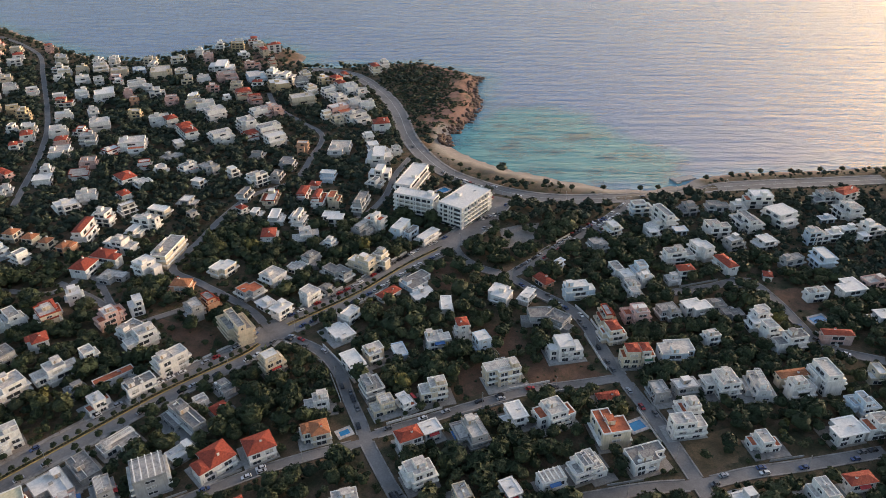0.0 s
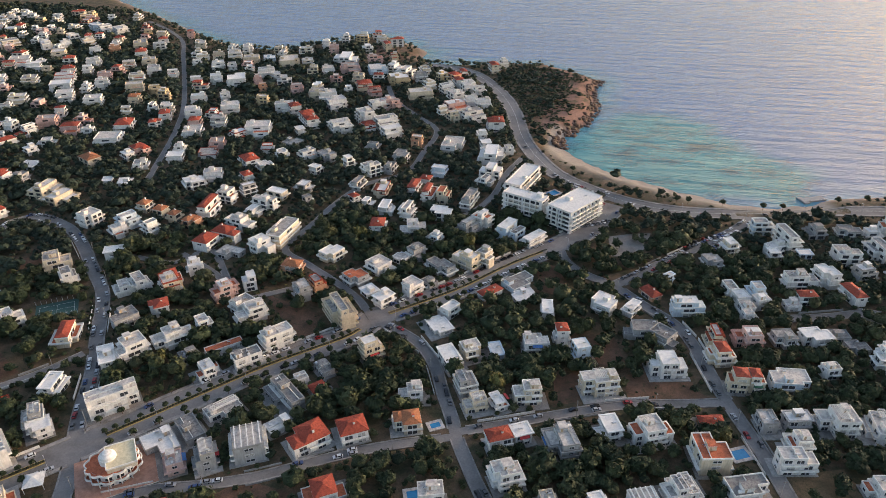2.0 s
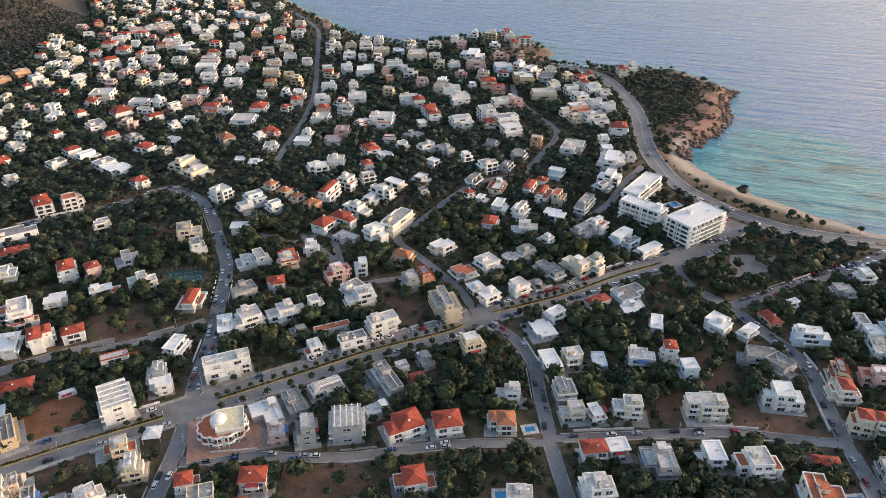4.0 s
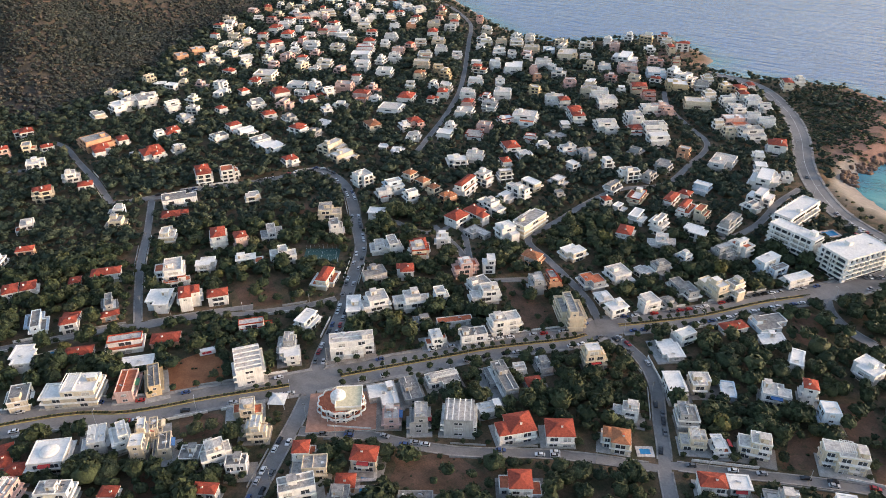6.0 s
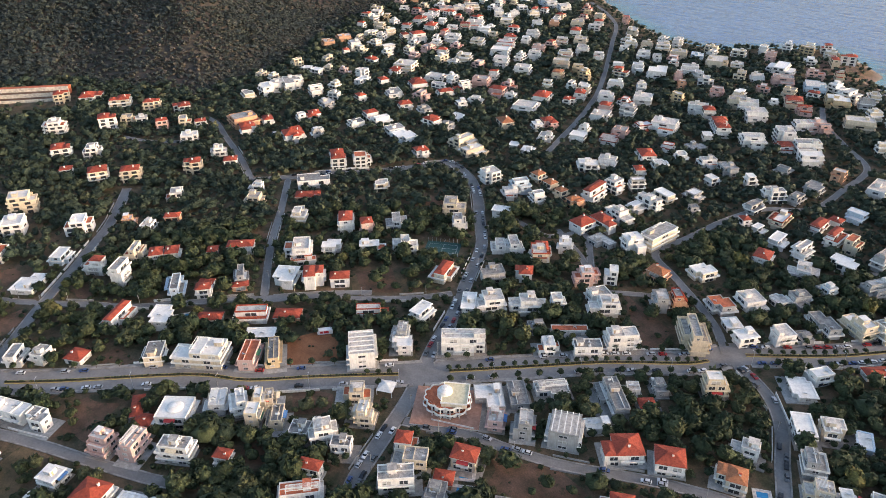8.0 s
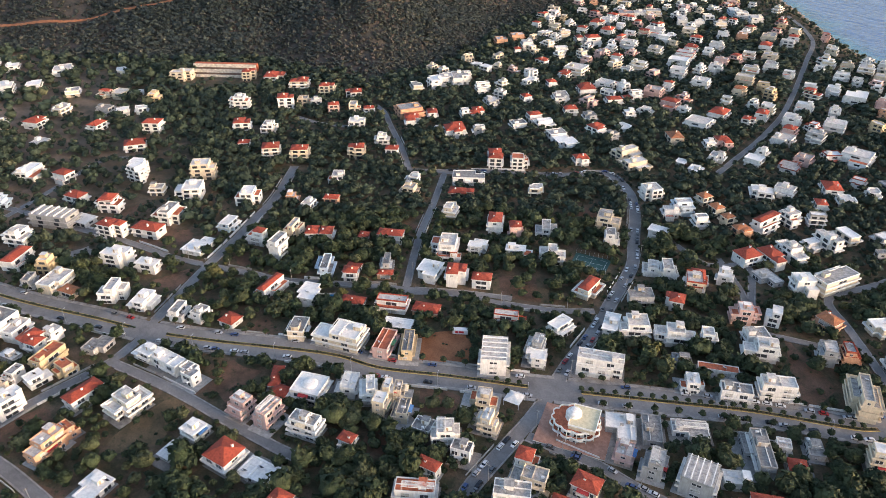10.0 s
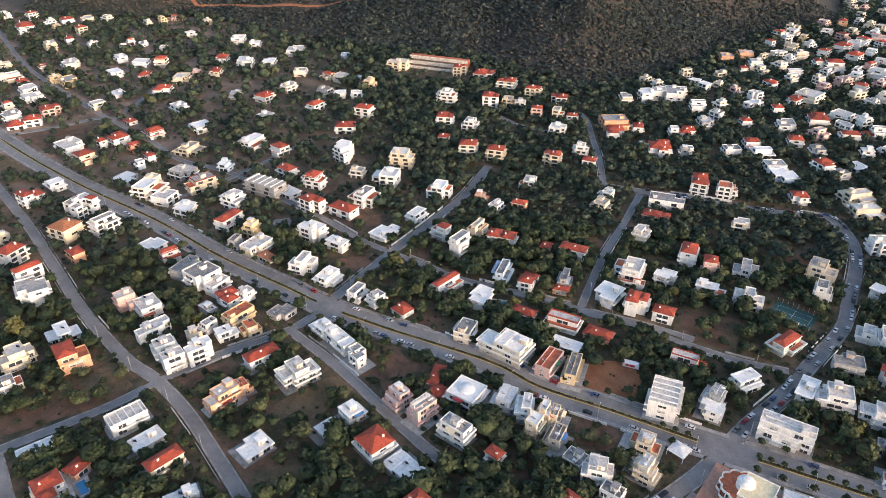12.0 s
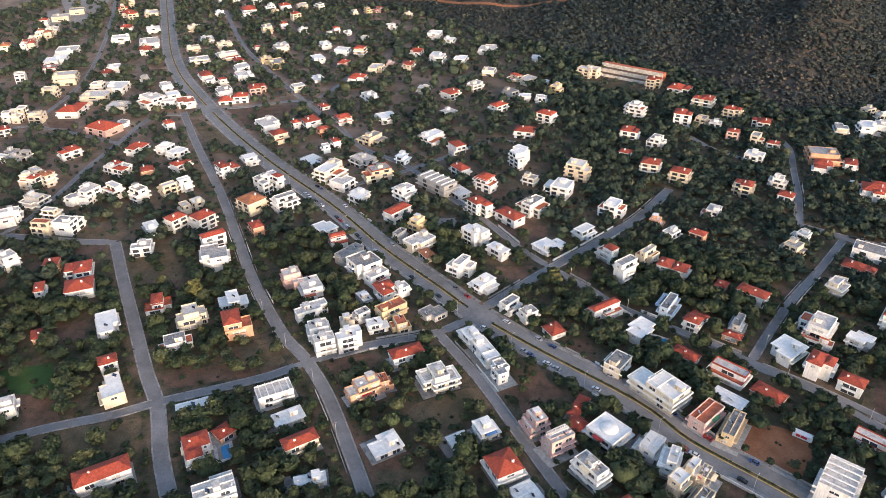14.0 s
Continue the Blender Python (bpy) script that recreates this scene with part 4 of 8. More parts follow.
    # fabric awning over one balcony
    if detail == 3 and floors > 1 and roof_kind != "h" and r.random() < 0.42:
        ax, ay = outline[0]
        bx, by = outline[1]
        if not long_x:
            (ax, ay), (bx, by) = outline[1], outline[2]
        span = math.hypot(bx - ax, by - ay)
        if span > 4:
            wide, f = min(span * 0.6, 5.0), r.randint(1, max(1, stages[0][3] - 1))
            g = Geo()
            lo = [(-wide / 2, -1.7, 1.9), (wide / 2, -1.7, 1.9), (wide / 2, -0.06, 2.5), (-wide / 2, -0.06, 2.5)]
            g.ring(lo, [(p, q_, s_ + 0.05) for p, q_, s_ in lo], *[r.choice(("awning_red", "awning_cream", "awning_cream", "awning_green", "awning_blue"))] * 2)
            put("awning", g, "fabric balcony awning", pose((ax + bx) / 2, (ay + by) / 2, f * ROOM, 0, 0, math.degrees(math.atan2(by - ay, bx - ax))))
    # roofs
    if tiled:
        g = Geo()
        tops = hip(g, *main, height + 0.204, 0.42, tile)
        put("roof", g, "clay tiled roof")
        if wing:
            g = Geo()
            hip(g, wing[0], wing[1], wing[2], wing[3], height + 0.1, 0.40, tile, 0.45)
            put("wing_roof", g, "lower clay tiled roof")
        cx_, cy_ = main[0] + (main[2] - main[0]) * r.uniform(0.25, 0.75), main[1] + (main[3] - main[1]) * r.uniform(0.25, 0.4)
        g = Geo()
        g.box(cx_ - 0.45, cy_ - 0.35, height + 0.2, cx_ + 0.45, cy_ + 0.35, tops + 0.6, "trim_white")
        stack = put("chimney", g)
        g = Geo()
        g.box(cx_ - 0.55, cy_ - 0.45, tops + 0.6, cx_ + 0.55, cy_ + 0.45, tops + 0.78, "tile_red")
        if stack is not None:
            part("cap", g, stack)
        return
    edge_h = 0.28 if roof_kind == "F" else 0.42 if floors == 1 else r.choice((0.45, 0.7))
    edge = "concrete" if paint == "s" else "tile_red" if roof_kind == "m" and r.random() < 0.3 else trim
    for poly, z0, z1, upto in stages:
        g = Geo()
        out = 0.75 if roof_kind == "F" and floors < 3 else 0.12
        band(g, poly, z1 - 0.24, z1 + edge_h, out, 0.16, edge)
        put("parapet", g)
    block = upper or main
    if roof_kind == "m" and upper and r.random() < 0.45:
        g = Geo()
        hip(g, *block, height + edge_h + 0.21, 0.36, tile, 0.35)
        put("roof", g, "red clay tiles on the top storey")
        return
    if roof_kind == "e":
        for k in range(5):
            u = -hw + (k + 0.5) * w / 5
            g = Geo()
            g.box(u - 0.2, -hd, height + 0.8, u + 0.2, hd, height + 1.3, "trim_white")
            for yy in (-hd, hd - 0.4):
                g.box(u - 0.2, yy, height + 0.004, u + 0.2, yy + 0.4, height + 0.8, "trim_white")
            put("roof_beam", g)
        return
    if roof_kind == "d":
        g = Geo()
        rr, last = min(w, d) * 0.3, None
        for k in range(6):
            a = k / 5 * math.pi / 2
            loop = [(rr * math.cos(a) * math.cos(t * math.pi / 10), rr * math.cos(a) * math.sin(t * math.pi / 10), height + 0.1 + 0.35 * rr * math.sin(a)) for t in range(20)]
            if last:
                g.ring(last, loop, "roof_white")
            last = loop
        put("dome", g, "low white plaster dome")
        return
    if block[2] - block[0] > 6 and r.random() < (0.85 if roof_kind != "F" else 0.35):
        sw, sd = r.uniform(2.6, 4.6), r.uniform(2.6, 4.2)
        sx0 = r.uniform(block[0] + 0.5, max(block[0] + 0.6, block[2] - sw - 0.5))
        sy0 = r.uniform(block[1] + 0.5, max(block[1] + 0.6, block[3] - sd - 0.5))
        g = Geo()
        g.box(sx0, sy0, height + 0.004, sx0 + sw, sy0 + sd, height + 2.35, wall, top_mat)
        g.box(sx0 - 0.2, sy0 - 0.2, height + 2.35, sx0 + sw + 0.2, sy0 + sd + 0.2, height + 2.52, trim, top_mat)
        hut = put("stair_house", g)
        g = Geo()
        g.box(sx0 + 0.5, sy0 - 0.05, height + 0.05, sx0 + 1.45, sy0 - 0.004, height + 2.05, "wood_pale")
        if hut is not None:
            part("door", g, hut)
    if detail == 3 and roof_kind in "fg":
        for k in range(2):
            ux, uy = r.uniform(block[0] + 1, block[2] - 1.5), r.uniform(block[1] + 1, block[3] - 1.5)
            g = Geo()
            g.box(ux, uy, height + 0.004, ux + r.uniform(0.7, 1.6), uy + r.uniform(0.6, 1.2), height + r.uniform(0.5, 1.0), r.choice(("frame_white", "concrete", "trim_white")))
            part("roof_unit", g, base)
    if detail == 3 and roof_kind in "fgk" and block[3] - block[1] > 5:
        g = Geo()
        u = block[0] + (block[2] - block[0]) * r.uniform(0.3, 0.7)
        g.box(u, block[1] + 0.17, height + 0.004, u + 0.2, block[3] - 0.17, height + 0.6, trim)
        put("roof_wall", g)
    if detail >= 2:
        hx, hy = r.uniform(block[0] + 1.5, max(block[0] + 1.6, block[2] - 1.5)), r.uniform(block[1] + 1.5, max(block[1] + 1.6, block[3] - 1.5))
        part("water_heater", shared("water_heater", heater_geo), base, "solar panel with steel tank", pose(hx, hy, height + 0.01, 0, 0, -ang + 200 + r.uniform(-12, 12)))
    # white pergola over part of the roof terrace
    if detail == 3 and roof_kind in "fk" and r.random() < 0.3 and block[2] - block[0] > 5:
        px0, py0 = block[0] + 0.4, block[1] + 0.4
        pw, pd = (block[2] - block[0]) * 0.45, (block[3] - block[1]) * 0.8
        g = Geo()
        band(g, [(px0, py0), (px0 + pw, py0), (px0 + pw, py0 + pd), (px0, py0 + pd)], height + 2.3, height + 2.48, 0.08, 0.08, "trim_white")
        pergola = put("pergola", g, "white roof pergola")
        for u in (0, pw):
            for v in (0, pd):
                part("post", shared("pergola_post", lambda: Geo().box(-0.09, -0.09, 0, 0.09, 0.09, 2.3, "trim_white")), pergola, m=pose(px0 + u, py0 + v, height + 0.004))
        for k in range(7):
            part("slat", shared("pergola_slat", lambda: Geo().box(-0.06, 0, 0, 0.06, 1, 0.12, "trim_white")), pergola, m=pose(px0 + pw * k / 6, py0 - 0.3, height + 2.482) @ Matrix.Diagonal((1, pd + 0.6, 1, 1)))


house(-114.0, 158.2, 13.7, 4.8, 31, 1, "sg")
house(-38.1, 188.2, 10.0, 7.0, 16, 3, "wf")
house(-138.9, 141.1, 7.5, 8.9, 30, 2, "sg")
house(8.4, 194.0, 7.2, 8.1, 20, 2, "cf")
house(-80.9, 184.6, 16.5, 9.7, 31, 2, "wm")
house(-155.0, 134.6, 7.5, 14.4, 137, 3, "wf")
house(-142.6, 149.5, 7.5, 7.0, 32, 1, "or")
house(-179.3, 104.9, 8.3, 17.5, 141, 2, "wk")
house(27.1, 195.7, 9.0, 8.0, 24, 2, "wF")
house(-202.5, 56.2, 8.2, 10.0, 28, 2, "wr")
house(-9.9, 203.7, 12.7, 10.2, 25, 3, "wf")
house(-159.6, 147.2, 14.6, 7.4, 35, 2, "cf")
house(-142.9, 163.2, 10.5, 8.0, 25, 2, "cr")
house(44.2, 201.3, 10.8, 6.3, 20, 2, "we")
house(-186.0, 115.3, 9.2, 4.8, 27, 2, "wr")
house(-166.9, 152.3, 9.1, 7.0, 35, 2, "wm")
house(-186.2, 132.2, 8.5, 5.9, 37, 2, "wg")
house(58.3, 207.3, 12.3, 9.4, 22, 3, "wf")
house(-222.8, 57.1, 13.2, 8.8, 29, 1, "wF")
house(-14.9, 224.7, 10.3, 7.1, 25, 2, "wr")
house(63.6, 210.6, 6.7, 10.7, 20, 2, "wf")
house(12.0, 225.4, 12.8, 14.5, 21, 3, "sf")
house(-227.6, 54.1, 9.7, 4.8, 118, 1, "wF")
house(-97.0, 211.2, 16.4, 11.6, 44, 2, "wr")
house(-196.9, 130.9, 12.4, 8.4, 57, 3, "wf")
house(-78.9, 219.2, 11.8, 10.2, 30, 2, "wr")
house(-135.5, 193.2, 8.0, 9.5, 33, 3, "sf")
house(-5.5, 229.1, 7.6, 6.5, 27, 2, "wF")
house(-217.6, 94.2, 6.5, 4.9, 30, 2, "wr")
house(-120.2, 202.9, 12.9, 13.3, 27, 3, "se")
house(-56.2, 228.1, 12.3, 9.9, 19, 2, "co")
house(-147.3, 188.9, 8.1, 9.6, 33, 2, "pf")
house(-206.0, 125.4, 8.5, 7.7, 34, 2, "wg")
house(-234.5, -32.0, 13.0, 4.8, 105, 1, "bf")
house(-238.8, 47.3, 13.5, 13.7, 115, 2, "wr")
house(-193.0, 150.7, 11.1, 9.5, 35, 3, "cf")
house(-227.9, -68.9, 11.7, 16.0, 24, 3, "wf")
house(86.1, 213.4, 16.6, 9.7, 18, 2, "wg")
house(121.1, 193.6, 10.0, 4.8, 16, 1, "wF")
house(-112.7, 217.9, 6.9, 11.0, 138, 1, "wf")
house(-235.1, 82.6, 14.4, 8.3, 35, 3, "wf")
house(31.4, 238.9, 10.5, 9.8, 20, 2, "wF")
house(-221.1, 122.8, 7.6, 10.3, 46, 2, "cg")
house(-28.0, 245.8, 10.4, 6.6, 25, 2, "cf")
house(73.8, 229.4, 12.8, 14.8, 11, 3, "ck")
house(50.3, 238.7, 16.8, 10.0, 23, 3, "wm")
house(-17.0, 247.9, 5.8, 6.9, 32, 2, "wF")
house(-159.5, 199.0, 13.2, 15.9, 46, 1, "sf")
house(-228.2, 116.2, 5.4, 7.4, 41, 3, "cF")
house(-253.1, -2.7, 12.5, 10.0, 119, 1, "wF")
house(-254.4, 29.4, 8.0, 6.7, 117, 1, "wF")
house(-58.6, 247.2, 11.2, 6.1, 16, 2, "wf")
house(-150.9, 209.5, 8.2, 16.1, 47, 1, "sg")
house(-206.6, 158.8, 12.7, 8.0, 44, 2, "cf")
house(-253.1, -38.9, 14.5, 6.6, 120, 2, "cr")
house(-251.5, 71.5, 7.5, 11.6, 28, 3, "pf")
house(-4.7, 254.4, 12.5, 7.1, 15, 3, "cf")
house(-234.3, 124.5, 4.8, 6.9, 46, 3, "cF")
house(-260.6, 41.7, 9.0, 7.5, 115, 2, "wF")
house(151.6, 193.1, 10.8, 9.5, 11, 3, "wf")
house(-33.9, 257.1, 9.0, 9.9, 27, 3, "sf")
house(-116.8, 236.0, 10.3, 21.5, 48, 2, "sg")
house(-232.8, 129.1, 4.9, 7.2, 50, 2, "cf")
house(-141.7, 223.5, 9.8, 15.3, 140, 1, "wf")
house(-239.6, 116.2, 7.6, 11.0, 61, 3, "wf")
house(-103.0, 244.1, 6.4, 7.0, 135, 1, "wr")
house(-262.4, 62.8, 9.9, 9.4, 115, 3, "pf")
house(-250.8, -82.3, 15.3, 11.4, 25, 2, "wr")
house(108.6, 231.4, 15.5, 6.7, 9, 3, "wf")
house(-249.6, 110.1, 9.8, 11.1, 49, 2, "wf")
house(-237.0, -117.2, 8.5, 21.1, 29, 2, "wr")
house(-257.2, 94.5, 15.9, 15.1, 40, 2, "wd")
house(-263.6, 82.1, 7.5, 7.0, 38, 1, "or")
house(77.9, 252.2, 10.7, 4.8, 12, 1, "or")
house(-113.6, 250.3, 5.7, 5.7, 131, 1, "wf")
house(28.6, 266.5, 16.9, 8.6, 18, 3, "cf")
house(-261.6, -74.1, 7.5, 7.0, 137, 1, "or")
house(-270.0, -47.2, 12.8, 7.3, 119, 1, "wF")
house(139.6, 223.2, 13.9, 8.9, 10, 2, "wm")
house(111.7, 241.1, 9.9, 8.3, 9, 3, "wm")
house(169.0, 200.0, 11.7, 5.6, 11, 2, "wr")
house(-104.7, 259.0, 9.8, 6.3, 136, 1, "sg")
house(-44.7, 275.4, 7.2, 13.1, 32, 2, "wF")
house(-274.1, 84.6, 4.8, 13.9, 56, 1, "or")
house(-285.1, -14.8, 15.3, 6.8, 120, 3, "of")
house(-226.7, 179.7, 18.2, 12.5, 140, 3, "we")
house(102.1, 254.8, 7.1, 8.8, 10, 2, "sf")
house(-84.2, 273.1, 10.9, 7.6, 40, 4, "cF")
house(-34.8, 283.9, 9.3, 9.0, 30, 2, "cf")
house(-193.3, 219.0, 9.9, 22.1, 131, 3, "wf")
house(-216.8, 198.5, 10.0, 11.7, 43, 2, "wF")
house(-22.4, 287.1, 5.7, 10.1, 21, 1, "bF")
house(-292.0, -4.8, 6.3, 6.5, 111, 2, "ok")
house(-284.9, -56.2, 16.3, 8.7, 115, 2, "we")
house(-292.8, 20.6, 17.3, 12.4, 113, 3, "cf")
house(-160.7, 247.5, 11.1, 7.7, 47, 2, "wf")
house(115.4, 257.7, 10.7, 6.1, 12, 2, "sF")
house(-144.9, 258.9, 13.9, 6.9, 44, 2, "wg")
house(-259.9, 149.0, 6.9, 17.2, 53, 2, "yg")
house(-277.7, -92.4, 13.8, 5.2, 111, 1, "wF")
house(-222.1, 201.9, 9.1, 9.4, 37, 3, "sf")
house(20.0, 290.6, 7.1, 7.8, 23, 3, "bF")
house(-266.5, 140.1, 7.7, 16.4, 41, 2, "pk")
house(-2.6, 294.3, 12.4, 8.7, 13, 2, "wf")
house(-298.2, 50.5, 10.6, 8.0, 26, 2, "wf")
house(61.9, 286.3, 16.8, 10.4, 11, 3, "wF")
house(132.0, 258.0, 15.6, 12.0, 9, 3, "wf")
house(93.7, 279.4, 8.6, 7.0, 3, 3, "cm")
house(-135.0, 275.3, 16.6, 9.0, 47, 3, "wf")
house(177.6, 229.0, 13.8, 9.5, 14, 2, "wF")
house(-284.0, 123.8, 25.3, 14.1, 37, 3, "cf")
house(10.2, 302.3, 5.6, 6.7, 13, 3, "wr")
house(102.4, 280.2, 6.8, 6.4, 4, 3, "cm")
house(-54.4, 302.7, 9.6, 13.4, 37, 1, "wF")
house(-160.9, 266.8, 18.9, 4.8, 42, 1, "wk")
house(-176.1, 257.8, 8.4, 6.8, 48, 1, "sg")
house(-311.4, 4.7, 16.1, 7.4, 113, 2, "wr")
house(150.6, 258.8, 12.8, 14.5, 180, 2, "wf")
house(-313.0, 44.1, 17.7, 7.4, 25, 2, "wf")
house(-278.4, 154.8, 14.1, 7.0, 44, 1, "wF")
house(-227.5, 224.7, 9.8, 12.7, 8, 2, "wF")
house(192.0, 231.0, 11.0, 7.0, 10, 3, "wf")
house(-303.4, 107.6, 10.9, 12.6, 49, 2, "cg")
house(118.5, 285.1, 17.5, 11.4, 4, 2, "bf")
house(-249.0, 207.2, 17.2, 4.8, 45, 2, "wm")
house(-109.1, 301.3, 12.5, 20.5, 37, 4, "cf")
house(89.1, 298.4, 13.5, 9.7, 13, 3, "cm")
house(169.5, 255.7, 12.3, 6.2, 10, 3, "wf")
house(-319.0, -37.2, 10.2, 6.7, 111, 3, "wf")
house(-288.4, -133.6, 9.9, 16.6, 120, 2, "cf")
house(-51.8, 316.8, 8.5, 9.6, 147, 2, "wf")
house(-213.8, 246.9, 6.6, 14.4, 36, 2, "wF")
house(-322.5, -25.1, 13.1, 8.0, 112, 3, "wf")
house(-205.4, 254.6, 15.9, 11.8, 52, 3, "wf")
house(-188.7, 267.0, 19.7, 9.4, 46, 3, "wf")
house(63.7, 310.3, 14.7, 9.3, 141, 2, "sg")
house(51.4, 315.0, 17.8, 9.4, 5, 2, "sg")
house(-326.6, 36.6, 12.1, 6.4, 28, 2, "wF")
house(192.4, 244.2, 11.3, 9.3, 10, 3, "bf")
house(-281.2, 174.4, 13.9, 8.4, 42, 1, "or")
house(169.2, 264.5, 15.1, 4.8, 11, 2, "co")
house(-177.0, 279.4, 7.8, 6.8, 45, 3, "bf")
house(1.9, 324.4, 4.8, 11.7, 3, 2, "wF")
house(-294.8, 160.4, 10.0, 18.2, 136, 2, "wm")
house(-157.8, 294.1, 17.3, 10.1, 43, 3, "wf")
house(-329.9, -41.7, 11.3, 9.1, 108, 3, "wf")
house(-89.5, 321.0, 8.3, 11.1, 145, 2, "wF")
house(88.6, 313.4, 10.7, 11.5, 8, 3, "cm")
house(183.4, 261.9, 11.8, 13.0, 9, 4, "wf")
house(-336.2, -11.5, 10.3, 5.2, 108, 2, "wF")
house(-337.1, 0.5, 9.8, 7.8, 111, 2, "yk")
house(-277.5, -177.1, 8.3, 7.0, 25, 2, "wf")
house(-331.5, 81.6, 9.0, 8.5, 28, 1, "wr")
house(-310.4, 144.4, 12.7, 6.9, 44, 1, "wr")
house(-338.4, -27.8, 7.4, 4.9, 107, 2, "cf")
house(140.4, 296.4, 7.7, 5.6, 16, 2, "wf")
house(104.8, 314.0, 13.2, 10.6, 10, 3, "pf")
house(-164.5, 301.6, 13.0, 12.4, 150, 2, "wf")
house(-11.7, 338.3, 12.2, 8.8, 30, 1, "wF")
house(32.9, 336.0, 12.7, 12.6, 152, 2, "wf")
house(-31.3, 339.3, 6.2, 13.7, 137, 1, "wr")
house(-307.3, -142.6, 8.0, 7.0, 117, 2, "wr")
house(-100.0, 329.2, 8.3, 7.6, 138, 1, "wF")
house(47.4, 334.7, 6.3, 9.1, 150, 2, "wF")
house(-136.6, 318.1, 7.5, 7.6, 39, 3, "sf")
house(-76.9, 335.6, 9.9, 10.9, 144, 2, "wf")
house(-322.9, -114.3, 16.6, 9.0, 113, 2, "wg")
house(-346.4, -21.1, 7.7, 7.0, 37, 2, "wf")
house(-348.2, 17.7, 10.8, 12.0, 39, 1, "sg")
house(-327.8, 125.9, 10.3, 14.3, 39, 2, "wF")
house(-343.8, 69.3, 7.7, 9.6, 31, 2, "wf")
house(-350.0, -5.0, 7.5, 16.0, 36, 2, "yk")
house(-336.6, -85.6, 14.0, 13.2, 111, 3, "om")
house(-130.2, 327.5, 8.2, 9.4, 44, 3, "om")
house(-138.7, 324.7, 9.9, 6.7, 40, 2, "sf")
house(-67.7, 344.0, 8.3, 6.3, 141, 1, "sg")
house(124.0, 319.3, 11.5, 10.5, 14, 2, "sf")
house(-349.7, -48.6, 18.0, 8.1, 118, 2, "wf")
house(-286.1, 215.3, 10.6, 7.8, 47, 2, "wr")
house(-224.2, 279.7, 13.5, 9.7, 53, 2, "sg")
house(-352.6, 60.8, 7.5, 10.9, 44, 2, "wf")
house(178.9, 291.3, 16.7, 6.6, 13, 3, "wg")
house(-246.3, 261.6, 12.7, 16.3, 20, 2, "cm")
house(78.2, 339.2, 17.4, 6.5, 10, 3, "bF")
house(-296.8, 204.9, 10.7, 11.3, 49, 3, "wr")
house(-15.2, 353.0, 12.1, 18.6, 135, 1, "bg")
house(-210.2, 292.0, 9.7, 8.8, 35, 2, "wr")
house(-111.1, 339.5, 13.3, 13.0, 142, 2, "sk")
house(212.7, 268.0, 10.9, 8.5, 2, 2, "cf")
house(-180.9, 312.9, 15.5, 9.7, 46, 3, "pm")
house(173.4, 300.6, 9.2, 7.2, 12, 3, "wf")
house(-347.6, 111.0, 11.0, 18.3, 31, 2, "wm")
house(-310.7, 195.0, 11.8, 14.5, 36, 2, "wF")
house(140.5, 322.7, 13.3, 9.5, 17, 2, "wF")
house(166.7, 308.4, 4.8, 6.7, 6, 2, "wF")
house(-363.2, -21.0, 10.5, 6.1, 33, 1, "sf")
house(-364.1, -9.0, 7.4, 6.7, 36, 2, "wr")
house(-324.6, 172.9, 9.1, 4.8, 55, 1, "or")
house(-170.8, 323.7, 7.4, 7.3, 33, 3, "wF")
house(-334.2, 155.2, 8.9, 8.1, 53, 2, "wr")
house(110.7, 337.3, 7.8, 5.8, 13, 2, "wf")
house(-343.8, -112.0, 16.4, 10.9, 114, 3, "cf")
house(59.6, 353.9, 11.9, 6.8, 125, 1, "or")
house(-63.4, 359.4, 10.9, 18.1, 50, 2, "sg")
house(-99.5, 354.4, 15.8, 11.5, 145, 2, "wf")
house(-369.8, -10.2, 7.5, 10.2, 29, 2, "wr")
house(-370.6, -1.0, 9.7, 7.2, 33, 2, "wm")
house(160.3, 320.2, 10.6, 8.4, 11, 1, "sg")
house(172.5, 313.7, 10.9, 9.4, 14, 3, "wf")
house(110.0, 344.6, 7.1, 8.3, 12, 2, "wf")
house(-340.1, 159.1, 8.2, 10.7, 40, 1, "wr")
house(-49.5, 368.8, 17.7, 9.2, 148, 3, "cf")
house(-333.3, 179.0, 8.6, 12.2, 54, 2, "sg")
house(-360.4, -93.9, 14.3, 10.9, 113, 2, "bF")
house(154.0, 328.8, 9.4, 7.5, 8, 1, "sg")
house(-373.9, 46.8, 12.5, 11.7, 43, 2, "wF")
house(-152.0, 344.8, 12.1, 9.8, 177, 2, "oo")
house(206.5, 297.0, 15.2, 4.8, 176, 2, "pr")
house(-350.9, 147.0, 11.4, 17.9, 54, 2, "bg")
house(-338.6, -155.0, 9.1, 18.0, 117, 2, "wF")
house(-214.0, 313.9, 11.3, 12.1, 42, 3, "cm")
house(-38.5, 373.6, 12.5, 7.6, 149, 3, "cf")
house(108.8, 354.2, 7.5, 8.3, 18, 2, "wf")
house(-370.6, -51.6, 17, 11, 24, 2, "wm")
house(-89.8, 368.2, 9.0, 8.3, 155, 1, "wm")
house(-320.0, 214.6, 15.4, 5.1, 52, 1, "wk")
house(-382.8, -15.4, 13.1, 14.3, 41, 2, "wm")
house(120.6, 352.9, 10.6, 6.8, 23, 2, "wf")
house(70.2, 369.3, 4.8, 6.2, 132, 2, "bF")
house(-79.9, 374.2, 12.2, 9.6, 143, 2, "sg")
house(-283.4, 266.2, 15.2, 10.0, 48, 3, "wf")
house(-218.3, 320.7, 11.8, 10.8, 38, 2, "wm")
